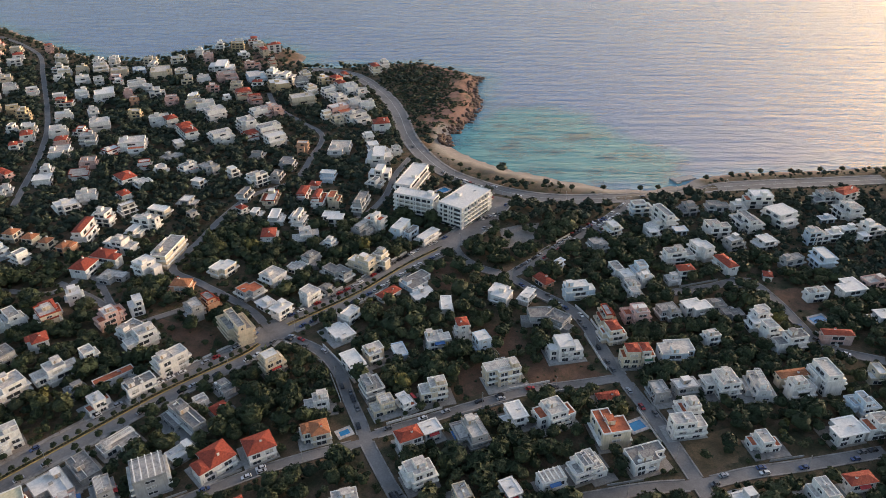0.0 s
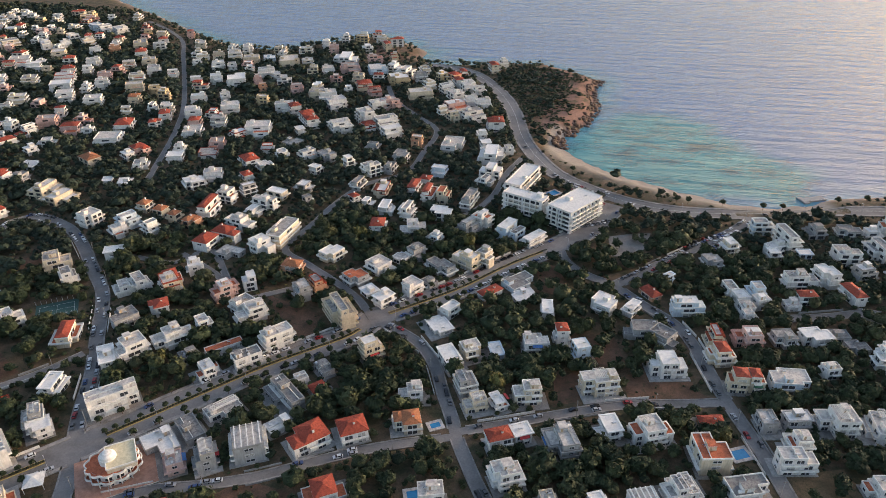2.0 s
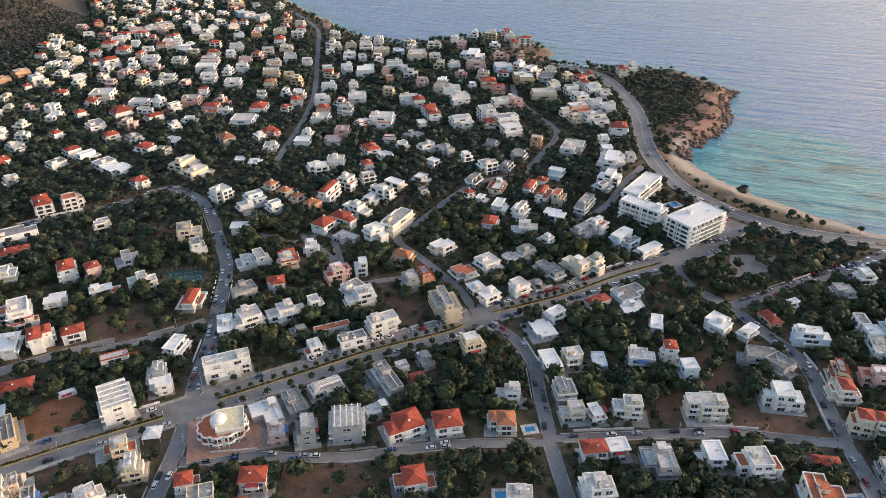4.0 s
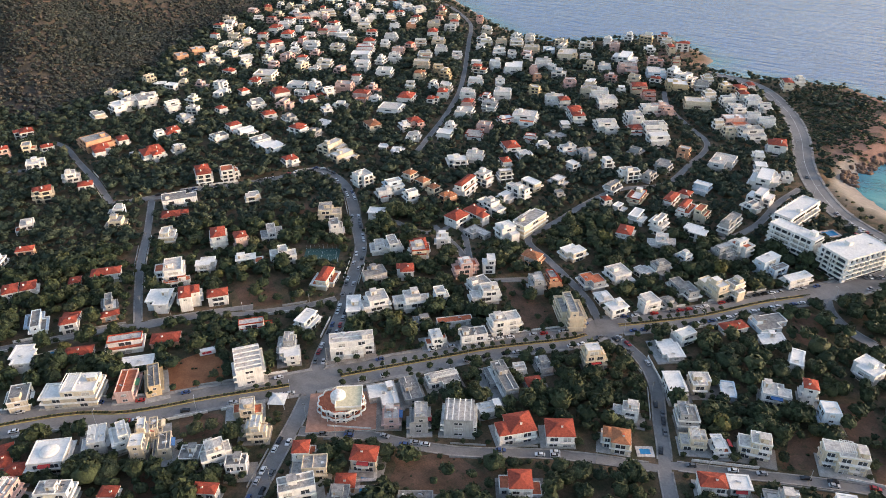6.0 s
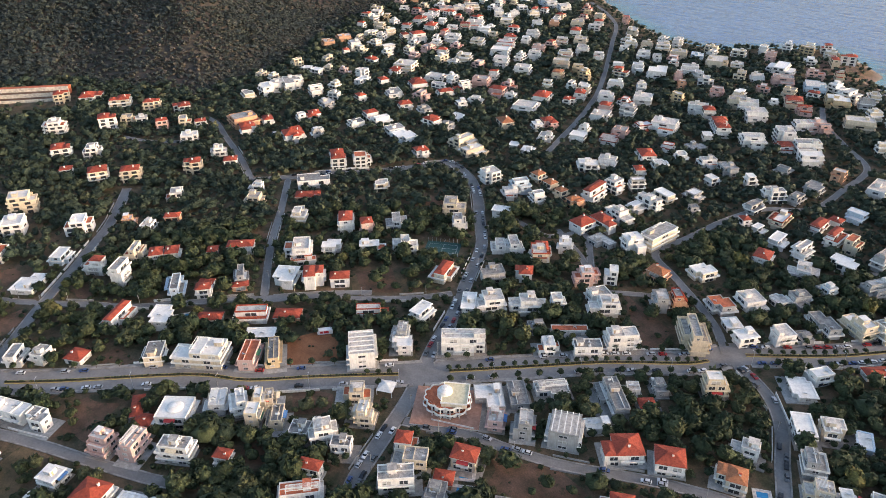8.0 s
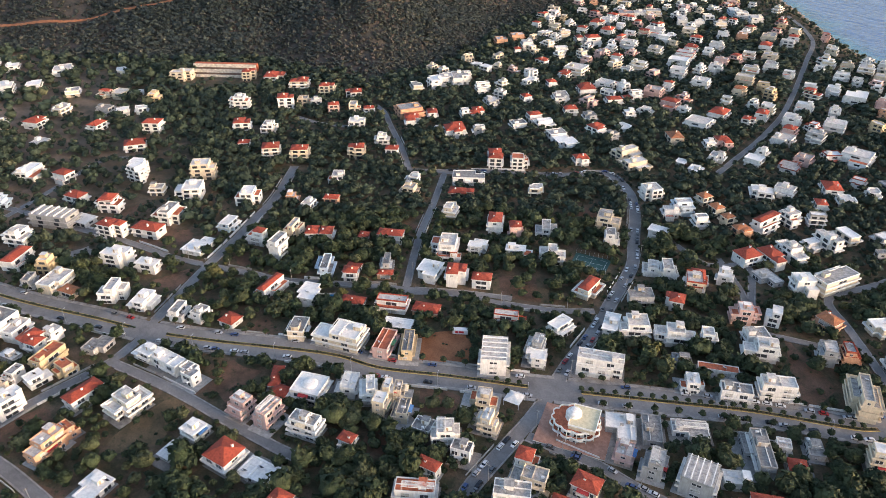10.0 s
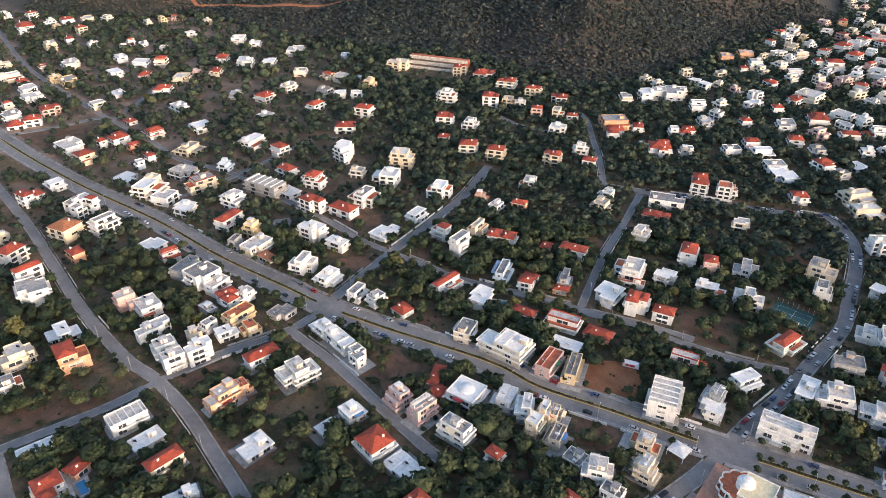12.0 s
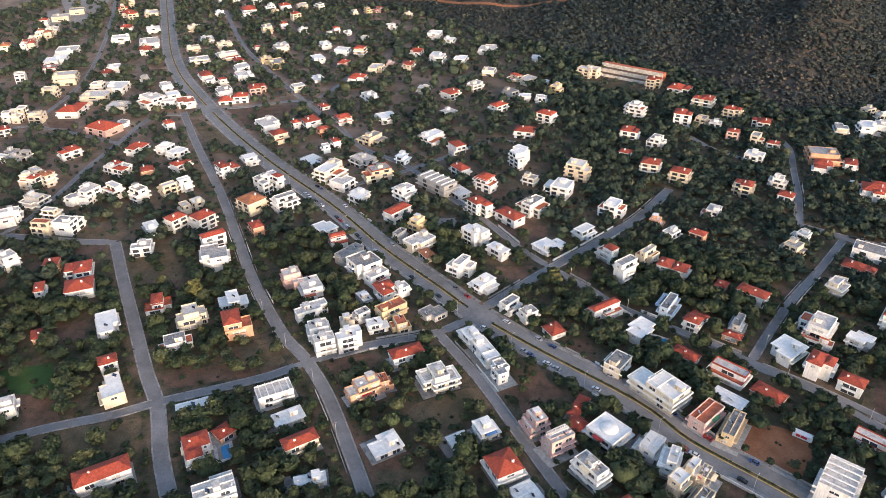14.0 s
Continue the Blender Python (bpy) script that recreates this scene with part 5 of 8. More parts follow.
house(-233.0, 311.2, 10.7, 11.5, 48, 3, "wf")
house(-358.4, -135.2, 13.7, 10.0, 108, 2, "wm")
house(-241.3, 306.8, 9.4, 10.1, 42, 2, "wf")
house(-133.3, 364.1, 11.8, 14.3, 152, 2, "cf")
house(105.8, 363.5, 8.3, 9.6, 16, 2, "wf")
house(-298.9, 252.9, 15.1, 5.9, 47, 2, "wF")
house(117.7, 360.0, 8.8, 8.6, 13, 3, "bf")
house(-332.1, -190.1, 4.8, 8.4, 116, 1, "or")
house(-378.5, -63.8, 13, 11, 24, 3, "pf")
house(-328.9, 217.2, 17.4, 16.2, 48, 3, "wf")
house(136.7, 354.5, 8.1, 7.0, 12, 1, "wf")
house(-390.7, 34.6, 13.7, 11.7, 55, 3, "wf")
house(-317.6, 235.2, 11.4, 9.5, 42, 2, "wF")
house(-392.7, -23.3, 15.7, 15.5, 37, 3, "wg")
house(-210.6, 335.0, 7.4, 8.8, 31, 2, "wf")
house(145.4, 360.9, 9.8, 6.2, 10, 2, "wr")
house(-382.8, 130.1, 8.9, 13.5, 36, 4, "wm")
house(-73.7, 394.5, 9.6, 6.1, 152, 2, "bf")
house(-178.8, 363.5, 13.8, 10.4, 148, 3, "wF")
house(-359.2, 196.5, 15.7, 7.9, 47, 2, "wr")
house(-197.5, 356.9, 15.1, 10.8, 165, 1, "sf")
house(-408.6, 14.0, 10.8, 6.4, 33, 1, "co")
house(-10.6, 403.8, 9.4, 17.2, 143, 2, "wF")
house(237.8, 313.5, 9.7, 6.9, 7, 2, "wF")
house(-408.0, -33.8, 13.4, 17.7, 49, 2, "sg")
house(-371.1, 183.5, 5.9, 6.8, 50, 1, "or")
house(-409.0, 57.9, 13.8, 7.8, 41, 2, "wF")
house(-318.8, 265.6, 7.6, 7.1, 147, 3, "pr")
house(213.8, 336.7, 12.7, 5.6, 11, 2, "wf")
house(-21.9, 409.1, 6.9, 11.6, 149, 2, "bg")
house(99.2, 392.8, 10.3, 11.5, 21, 2, "sf")
house(-278.1, 311.5, 9.4, 10.4, 43, 3, "wg")
house(-384.7, 163.7, 7.7, 9.4, 54, 2, "wr")
house(146.2, 377.1, 19.9, 8.5, 11, 3, "wf")
house(-28.0, 411.0, 6.8, 15.3, 155, 3, "bF")
house(-390.2, 156.2, 8.8, 11.2, 56, 2, "wr")
house(-53.6, 411.3, 12.0, 12.5, 148, 3, "sf")
house(-90.3, 406.3, 17.3, 12.5, 15, 2, "wf")
house(-324.6, 270.3, 6.5, 6.3, 47, 2, "pr")
house(-173.3, 382.2, 14.1, 27.2, 171, 3, "cf")
house(172.8, 368.8, 7.0, 14.9, 18, 2, "wr")
house(-403.7, 124.3, 12.9, 7.7, 36, 3, "wm")
house(-312.2, 286.1, 14.0, 12.8, 49, 2, "wf")
house(-333.9, 260.9, 10.0, 14.7, 49, 3, "wr")
house(-421.2, 9.0, 11.7, 17.4, 43, 2, "cf")
house(-113.7, 404.2, 10.5, 13.6, 6, 2, "wr")
house(194.8, 358.4, 4.8, 5.9, 165, 1, "wr")
house(-403.3, -115.1, 15.0, 17.5, 108, 3, "wf")
house(-373.8, -185.0, 14.7, 13.3, 111, 2, "wr")
house(-217.6, 365.0, 10.8, 13.3, 169, 2, "wr")
house(-400.2, 147.8, 9.4, 11.8, 42, 3, "cf")
house(-45.0, 418.3, 11.4, 9.5, 152, 4, "wF")
house(-417.7, 90.9, 13.2, 16.9, 37, 1, "wF")
house(162.1, 383.4, 10.8, 14.3, 20, 3, "wf")
house(-427.3, 44.6, 16.2, 12.2, 41, 3, "wF")
house(-208.0, 376.8, 17.8, 10.0, 166, 2, "wr")
house(-426.5, -43.4, 11.0, 9.9, 26, 2, "wm")
house(235.1, 342.8, 14.2, 11.9, 13, 2, "wF")
house(-431.0, -3.8, 10.1, 9.9, 55, 2, "sg")
house(-267.6, 342.8, 11.6, 7.3, 23, 2, "wF")
house(-372.1, -207.1, 4.8, 10.2, 111, 2, "wr")
house(112.3, 410.9, 11.5, 9.7, 20, 3, "cf")
house(-363.8, 245.6, 9.1, 9.3, 40, 3, "cf")
house(-295.7, 325.9, 15.3, 13.4, 38, 3, "cf")
house(-74.9, 428.7, 13.8, 10.2, 175, 2, "wF")
house(-98.3, 426.0, 11.5, 14.8, 171, 3, "wf")
house(-205.0, 390.4, 21.7, 9.4, 163, 3, "wf")
house(-420.9, -120.7, 10.3, 14.6, 33, 4, "wm")
house(139.1, 408.3, 7.8, 5.7, 12, 2, "wF")
house(-442.5, 7.3, 11.0, 9.7, 53, 3, "yf")
house(-370.0, 249.8, 9.5, 8.2, 52, 2, "cf")
house(-392.2, -193.5, 15.7, 14.5, 109, 2, "wr")
house(214.6, 372.7, 15.7, 7.8, 21, 2, "sf")
house(15.2, 439.3, 19.3, 35.8, 145, 5, "wh")
house(-432.5, 115.3, 12.1, 12.5, 40, 2, "bF")
house(251.7, 348.0, 11.6, 7.3, 14, 2, "pf")
house(185.7, 391.5, 12.4, 7.4, 23, 3, "sf")
house(-113.5, 431.1, 9.2, 11.9, 178, 2, "wF")
house(-18.4, 442.9, 29.7, 10.1, 157, 5, "wh")
house(-444.0, -53.9, 12.6, 11.2, 40, 1, "wF")
house(156.3, 409.0, 7.6, 5.6, 8, 2, "bF")
house(141.0, 415.8, 12.9, 7.0, 32, 1, "wf")
house(-238.8, 388.1, 10.6, 10.4, 164, 2, "oo")
house(-418.1, -164.9, 13.1, 10.8, 102, 2, "wf")
house(233.9, 372.9, 14.8, 15.0, 8, 3, "bF")
house(-441.9, -98.4, 10.9, 8.4, 33, 2, "or")
house(-129.1, 436.2, 7.7, 7.9, 169, 2, "wF")
house(-262.3, 375.7, 9.7, 9.1, 150, 3, "wf")
house(-58.1, 449.4, 7.7, 20.9, 169, 3, "sf")
house(-453.5, 69.3, 18.2, 10.4, 40, 2, "wr")
house(-427.7, 170.4, 8.5, 10.4, 38, 2, "wf")
house(-204.9, 410.7, 11.7, 9.2, 168, 2, "wF")
house(-399.5, -212.6, 8.1, 7.7, 102, 1, "or")
house(149.6, 424.1, 9.2, 19.5, 16, 4, "wf")
house(180.9, 410.9, 13.9, 11.2, 8, 3, "wf")
house(208.1, 396.8, 16.8, 10.4, 17, 2, "wF")
house(-425.4, 186.7, 9.6, 6.4, 49, 1, "or")
house(-461.8, -6.8, 13.4, 18.3, 46, 2, "wm")
house(-281.0, 370.0, 12.1, 11.7, 146, 2, "wm")
house(-140.5, 440.8, 6.3, 5.5, 141, 1, "wr")
house(-77.3, 454.5, 8.2, 10.7, 174, 3, "ck")
house(-199.3, 420.0, 17.7, 9.2, 162, 3, "wf")
house(-88.1, 454.6, 8.6, 15.7, 175, 3, "wm")
house(-464.9, 49.6, 17.5, 11.1, 37, 3, "wr")
house(-172.8, 433.4, 6.4, 5.5, 141, 1, "sg")
house(-254.5, 394.0, 8.1, 8.7, 168, 2, "co")
house(-387.5, 270.9, 17.0, 9.5, 46, 1, "or")
house(-236.0, 407.9, 12.9, 22.8, 1, 3, "wm")
house(-465.4, 85.8, 17.6, 15.8, 46, 3, "wf")
house(-281.7, 381.5, 12.5, 12.5, 148, 3, "bf")
house(-409.7, 241.1, 13.7, 8.9, 39, 1, "cf")
house(138.0, 441.3, 14.5, 7.7, 9, 3, "bf")
house(-450.7, -135.6, 14.6, 12.6, 141, 3, "wr")
house(-358.5, 315.9, 10.7, 9.7, 51, 2, "cf")
house(-402.4, -240.1, 9.7, 10.4, 141, 3, "wf")
house(-125.2, 459.1, 12.2, 18.7, 180, 2, "cm")
house(-449.1, -152.9, 12.8, 10.0, 143, 3, "wr")
house(-443.6, -167.8, 11.2, 9.0, 34, 2, "bF")
house(-267.8, 399.5, 8.1, 7.2, 169, 2, "co")
house(-102.9, 466.7, 9.6, 16.1, 175, 2, "wm")
house(204.8, 421.4, 15.0, 17.5, 14, 3, "wf")
house(-472.2, -84.6, 13.0, 15.7, 38, 4, "wf")
house(-198.1, 439.7, 15.2, 9.2, 163, 2, "cf")
house(240.3, 401.7, 8.4, 6.7, 9, 3, "bf")
house(246.0, 401.8, 9.5, 5.0, 15, 2, "wf")
house(-232.0, 428.8, 15.0, 10.9, 169, 3, "wf")
house(-308.3, 379.6, 12.9, 13.0, 160, 3, "wf")
house(-23.1, 482.1, 12.0, 39.4, 162, 4, "wh")
house(171.5, 443.9, 12.5, 11.7, 12, 2, "sg")
house(-485.5, -34.9, 13.3, 12.4, 50, 1, "wF")
house(-488.4, -2.8, 17.9, 13.7, 44, 3, "wf")
house(-473.8, -108.3, 15.7, 16.0, 139, 3, "co")
house(-423.9, 251.6, 10.6, 7.1, 41, 1, "bf")
house(-144.9, 466.8, 10.9, 14.6, 169, 2, "sg")
house(-183.0, 454.4, 12.6, 8.2, 168, 2, "sF")
house(-401.6, 287.3, 23.6, 12.3, 53, 2, "wg")
house(-220.9, 440.8, 8.8, 11.0, 136, 3, "sf")
house(-282.9, 405.3, 8.9, 9.1, 171, 2, "co")
house(-51.2, 487.0, 12.2, 9.8, 158, 2, "wg")
house(-494.0, 36.0, 13.7, 10.3, 34, 1, "wF")
house(257.1, 405.2, 10.2, 6.3, 9, 2, "wF")
house(192.9, 444.8, 15.0, 11.0, 2, 1, "sg")
house(-96.4, 485.1, 7.6, 7.5, 82, 1, "wr")
house(-471.4, -154.8, 6.9, 7.7, 130, 2, "cf")
house(272.5, 402.0, 7.8, 4.8, 9, 2, "wF")
house(-502.0, 20.6, 29.9, 14.6, 43, 3, "se")
house(231.4, 431.3, 24.5, 17.4, 114, 3, "wF")
house(-478.2, -147.6, 7.5, 8.1, 132, 2, "cf")
house(207.9, 446.2, 10.9, 7.8, 11, 2, "wf")
house(267.8, 410.9, 8.8, 4.8, 11, 2, "wF")
house(-503.7, 55.5, 17.9, 11.7, 51, 3, "wm")
house(-448.6, -224.1, 15.4, 12.4, 169, 3, "wf")
house(-48.6, 502.1, 15.5, 12.8, 171, 3, "wF")
house(-88.5, 500.4, 16.2, 11.8, 82, 2, "bF")
house(-140.8, 489.9, 14.5, 10.8, 45, 3, "wf")
house(-508.1, -49.3, 14.9, 15.2, 54, 2, "wf")
house(-444.5, -239.5, 8.8, 11.7, 172, 3, "ck")
house(-500.1, -104.1, 8.5, 6.8, 140, 3, "wf")
house(283.6, 411.2, 14.0, 10.4, 13, 3, "wF")
house(-127.4, 497.4, 8.4, 11.9, 171, 1, "sg")
house(-231.8, 463.6, 10.4, 8.3, 136, 2, "wr")
house(-411.8, 319.8, 11.7, 10.3, 50, 3, "wr")
house(-266.5, 447.0, 15.6, 14.0, 41, 2, "wf")
house(263.6, 430.7, 10.3, 4.8, 9, 1, "bF")
house(-508.1, -97.3, 7.1, 7.4, 138, 3, "wm")
house(-401.2, 335.3, 14.1, 11.0, 52, 3, "wk")
house(-456.0, -237.6, 8.2, 10.5, 168, 4, "cf")
house(224.6, 455.9, 20.3, 12.3, 1, 3, "wf")
house(-184.1, 487.2, 8.7, 7.1, 68, 1, "wF")
house(-507.3, -109.0, 8.5, 6.7, 144, 3, "wf")
house(-521.4, -25.0, 21.4, 12.3, 116, 3, "cm")
house(-513.1, -102.6, 8.8, 7.8, 132, 3, "wf")
house(-520.9, -59.8, 18.8, 18.5, 58, 3, "cf")
house(-407.2, 340.2, 13.2, 11.2, 147, 2, "ck")
house(-161.9, 502.2, 8.8, 7.9, 45, 3, "wF")
house(-528.8, 38.2, 14.5, 10.8, 33, 2, "wr")
house(-259.5, 464.4, 16.8, 14.4, 108, 2, "wf")
house(-498.9, -174.4, 9.1, 11.7, 44, 3, "cf")
house(-491.3, -193.5, 11.6, 12.4, 146, 3, "wf")
house(-224.8, 483.9, 12.4, 11.8, 136, 2, "cf")
house(-379.8, 378.9, 11.7, 11.5, 158, 2, "wr")
house(280.9, 437.4, 14.8, 15.3, 10, 3, "wf")
house(-425.2, 329.5, 11.7, 11.1, 147, 1, "wr")
house(-506.6, -165.0, 10.3, 9.7, 41, 3, "wm")
house(-532.8, -56.8, 12.3, 8.9, 49, 3, "cf")
house(-351.9, 409.0, 20.6, 18.6, 168, 2, "cf")
house(-123.7, 521.8, 15.2, 13.3, 82, 2, "sg")
house(-51.7, 533.9, 18.8, 21.0, 1, 3, "wF")
house(-459.9, -269.7, 14.5, 14.4, 26, 3, "wf")
house(-485.0, -228.8, 8.9, 8.0, 168, 2, "wf")
house(-319.8, 441.8, 11.8, 9.5, 111, 1, "wF")
house(-183.9, 512.4, 15.3, 11.7, 142, 2, "sf")
house(-540.4, 83.7, 13.7, 10.3, 28, 4, "wF")
house(-496.8, -213.1, 9.6, 13.5, 145, 3, "wf")
house(-486.8, -237.5, 10.0, 8.0, 160, 2, "wf")
house(-242.1, 493.2, 16.5, 13.0, 136, 2, "wr")
house(-51.7, 542.7, 19.9, 16.2, 109, 2, "wf")
house(-547.5, -37.5, 17.4, 15.3, 45, 1, "sf")
house(-493.1, -229.4, 14.0, 13.4, 150, 3, "wf")
house(-550.9, -6.5, 9.6, 9.3, 59, 2, "bF")
house(274.1, 461.9, 16.7, 13.0, 10, 2, "sg")
house(-366.6, 415.4, 20.1, 17.8, 176, 3, "cf")
house(-530.9, -143.2, 12.7, 6.7, 38, 3, "wr")
house(-201.2, 515.3, 15.6, 13.8, 142, 2, "wm")
house(-548.3, 85.6, 13.3, 12.4, 48, 4, "wF")
house(-335.4, 443.6, 7.4, 6.6, 111, 1, "wF")
house(-38.9, 549.8, 9.2, 8.3, 109, 1, "wf")
house(-482.0, -262.3, 13.8, 13.3, 162, 3, "sf")
house(-221.0, 510.3, 11.0, 9.9, 142, 2, "wf")
house(-536.2, -137.0, 12.1, 7.9, 39, 2, "wr")
house(290.0, 459.7, 16.4, 8.7, 26, 3, "wr")
house(-551.8, -78.2, 17.8, 15.3, 45, 1, "sf")
house(-151.9, 538.6, 13.0, 10.0, 82, 1, "sg")
house(-86.1, 552.3, 24.0, 17.6, 88, 2, "wf")
house(-59.1, 558.4, 9.3, 9.0, 109, 2, "wF")
house(-411.9, 391.5, 17.8, 14.6, 164, 2, "bF")
house(-116.8, 553.1, 10.2, 8.5, 88, 3, "om")
house(-323.4, 470.6, 12.2, 11.6, 111, 2, "wf")
house(295.6, 469.2, 17.7, 7.8, 20, 2, "wr")
house(-553.1, -127.7, 14.5, 11.0, 33, 1, "wF")
house(-571.7, 36.8, 16.5, 14.0, 122, 2, "wm")
house(-531.1, -200.8, 10.6, 10.1, 23, 2, "or")
house(-237.8, 521.3, 9.4, 8.3, 105, 2, "wm")
house(-542.5, -178.9, 14.7, 10.5, 145, 2, "wr")
house(-304.4, 491.8, 14.3, 12.7, 105, 2, "wF")
house(-477.7, 329.5, 6.8, 6.5, 156, 2, "wr")
house(-283.7, 505.9, 16.2, 15.3, 105, 1, "wm")
house(-574.3, -70.6, 7.3, 5.6, 27, 2, "bf")
house(-532.5, -221.4, 6.4, 9.6, 154, 2, "wr")
house(-222.2, 538.8, 13.4, 13.2, 68, 1, "sf")
house(-473.5, 346.6, 6.7, 6.5, 156, 1, "sf")
house(-64.6, 576.7, 9.6, 7.8, 109, 2, "wF")
house(-431.8, 398.0, 17.3, 16.2, 162, 2, "wf")
house(-473.5, 350.3, 8.3, 7.0, 157, 1, "wf")
house(-487.5, 332.4, 21.2, 18.1, 156, 2, "wr")
house(-306.2, 502.6, 10.6, 8.9, 105, 3, "wf")
house(-539.4, -219.1, 6.3, 8.6, 153, 2, "wf")
house(-401.4, 433.8, 12.6, 12.2, 0, 1, "sg")
house(-497.0, 321.9, 7.4, 5.5, 153, 1, "bf")
house(-584.4, -63.7, 8.5, 6.0, 27, 2, "wr")
house(-512.8, -277.3, 8.7, 8.1, 166, 3, "wr")
house(-537.3, -230.8, 7.1, 8.3, 154, 2, "wf")
house(-143.4, 570.7, 18.4, 17.3, 126, 2, "wF")
house(-519.0, -270.1, 10.3, 10.7, 143, 3, "co")
house(-283.2, 522.0, 14.6, 11.5, 105, 2, "pm")
house(-344.1, 487.0, 9.8, 8.6, 148, 1, "wF")
house(-593.2, -34.2, 19.8, 17.6, 53, 2, "cf")
house(-595.0, 15.9, 21.0, 21.0, 48, 2, "wm")
house(-543.5, -229.3, 6.4, 8.1, 151, 2, "wr")
house(-514.8, -284.6, 9.0, 6.9, 168, 3, "cf")
house(-369.3, 473.8, 14.9, 10.9, 150, 2, "co")
house(-565.3, -188.4, 14.2, 12.2, 151, 2, "wf")
house(-465.8, 384.0, 14.8, 13.9, 163, 2, "wg")
house(-419.7, 434.5, 15.0, 13.9, 0, 2, "wr")
house(-340.3, 499.0, 17.0, 12.4, 148, 2, "pr")
house(-527.0, -281.4, 10.7, 11.2, 141, 3, "cf")
house(-224.1, 562.3, 9.9, 7.6, 126, 1, "wF")
house(-455.9, 406.3, 15.9, 14.8, 163, 2, "wf")
house(-191.5, 576.5, 19.9, 17.8, 126, 2, "wf")
house(-272.2, 545.2, 15.9, 14.2, 148, 2, "wm")
house(-525.7, 313.4, 16.3, 12.2, 155, 2, "wr")
house(-603.2, 95.3, 17.3, 14.1, 74, 2, "wr")
house(-168.8, 585.1, 14.0, 10.5, 126, 1, "wm")
house(-55.7, 603.9, 16.1, 13.7, 101, 2, "wr")
house(-599.1, -112.7, 17.3, 13.9, 35, 2, "cm")
house(-260.3, 555.3, 24.0, 22.3, 105, 3, "wf")
house(-154.0, 593.5, 22.0, 20.4, 126, 2, "wf")
house(-576.5, -201.8, 13.6, 10.9, 151, 2, "wf")
house(-413.3, 459.4, 12.1, 11.3, 0, 1, "bF")
house(-610.6, -77.1, 11.6, 8.8, 27, 2, "om")
house(-470.1, 407.5, 15.2, 12.4, 163, 2, "wm")
house(-505.2, 366.3, 11.4, 9.9, 157, 2, "wr")
house(-510.4, 359.3, 9.7, 8.0, 159, 3, "wf")
house(-220.1, 581.5, 14.4, 12.4, 126, 2, "wr")
house(-575.6, -224.5, 15.9, 13.4, 162, 2, "wr")
house(-528.9, 336.4, 12.8, 9.7, 153, 2, "wr")
house(-174.3, 598.7, 16.2, 14.2, 126, 4, "wf")
house(-543.1, 321.0, 25.4, 22.0, 166, 3, "om")
house(-96.5, 617.7, 12.3, 9.5, 126, 1, "cf")
house(-509.3, 373.2, 11.9, 10.3, 157, 2, "wr")
house(-316.1, 544.7, 16.4, 14.4, 105, 2, "wf")
house(-444.1, 448.9, 12.3, 11.0, 156, 1, "sg")
house(-80.2, 623.9, 22.6, 18.0, 126, 2, "wf")
house(-227.0, 592.0, 15.7, 13.2, 126, 2, "wr")
house(-626.4, -103.7, 7.2, 6.5, 32, 1, "wr")
house(-569.6, -277.6, 17.4, 12.5, 139, 2, "wr")
house(-632.7, -92.1, 17.3, 15.4, 32, 2, "wr")
house(-626.3, -127.3, 22.1, 17.9, 35, 2, "wf")
house(-302.4, 567.3, 14.6, 13.6, 105, 2, "sf")
house(-108.4, 630.5, 10.4, 9.0, 126, 2, "cf")
house(-467.2, 446.4, 12.8, 12.5, 152, 2, "wr")
house(-639.9, -64.1, 17.1, 13.7, 27, 2, "wm")
house(-643.2, -26.0, 19.1, 14.3, 27, 2, "wF")
house(-382.0, 521.8, 25.2, 20.9, 107, 2, "wf")
house(-430.1, 484.3, 10.5, 8.0, 152, 1, "wF")
house(-322.0, 561.4, 11.8, 10.8, 105, 2, "pr")
house(-557.9, -316.0, 7.8, 9.4, 161, 2, "sf")
house(-97.1, 642.4, 19.0, 18.5, 126, 2, "pf")
house(-566.9, -311.9, 8.2, 8.8, 164, 2, "sf")
house(-522.9, 399.3, 16.0, 12.6, 166, 1, "sf")
house(-560.0, -325.5, 7.8, 9.9, 167, 2, "wm")
house(-656.9, 31.3, 12.3, 11.0, 130, 1, "wm")
house(-246.7, 612.4, 12.0, 11.0, 126, 1, "wr")
house(-155.9, 640.2, 10.7, 9.7, 126, 2, "pf")
house(-569.3, -322.8, 7.4, 9.2, 167, 2, "sf")
house(-173.4, 636.9, 16.0, 15.4, 126, 3, "wf")
house(-73.2, 656.4, 13.9, 13.7, 108, 2, "wf")
house(-164.3, 643.6, 15.0, 14.6, 126, 3, "pf")
house(-665.1, 77.7, 15.8, 11.5, 130, 2, "wr")
house(-258.4, 616.7, 18.4, 17.6, 114, 3, "wf")
house(-212.0, 633.4, 19.4, 18.8, 126, 3, "wf")
house(-629.1, -215.7, 9.7, 7.1, 37, 1, "wr")
house(-514.1, 433.1, 10.1, 9.3, 166, 1, "wr")
house(-408.8, 533.5, 10.9, 10.4, 107, 2, "wf")
house(-385.0, 551.0, 18.7, 15.2, 107, 2, "wr")
house(-85.3, 661.9, 15.1, 12.9, 108, 2, "wf")
house(-336.4, 586.5, 15.3, 14.7, 114, 2, "wf")
house(-497.3, 461.3, 20.8, 15.6, 152, 2, "wf")
house(-358.2, 575.2, 14.5, 10.4, 113, 2, "wr")
house(-464.1, 497.6, 16.5, 15.5, 152, 2, "wm")
house(-427.8, 533.7, 19.8, 15.8, 107, 2, "pm")
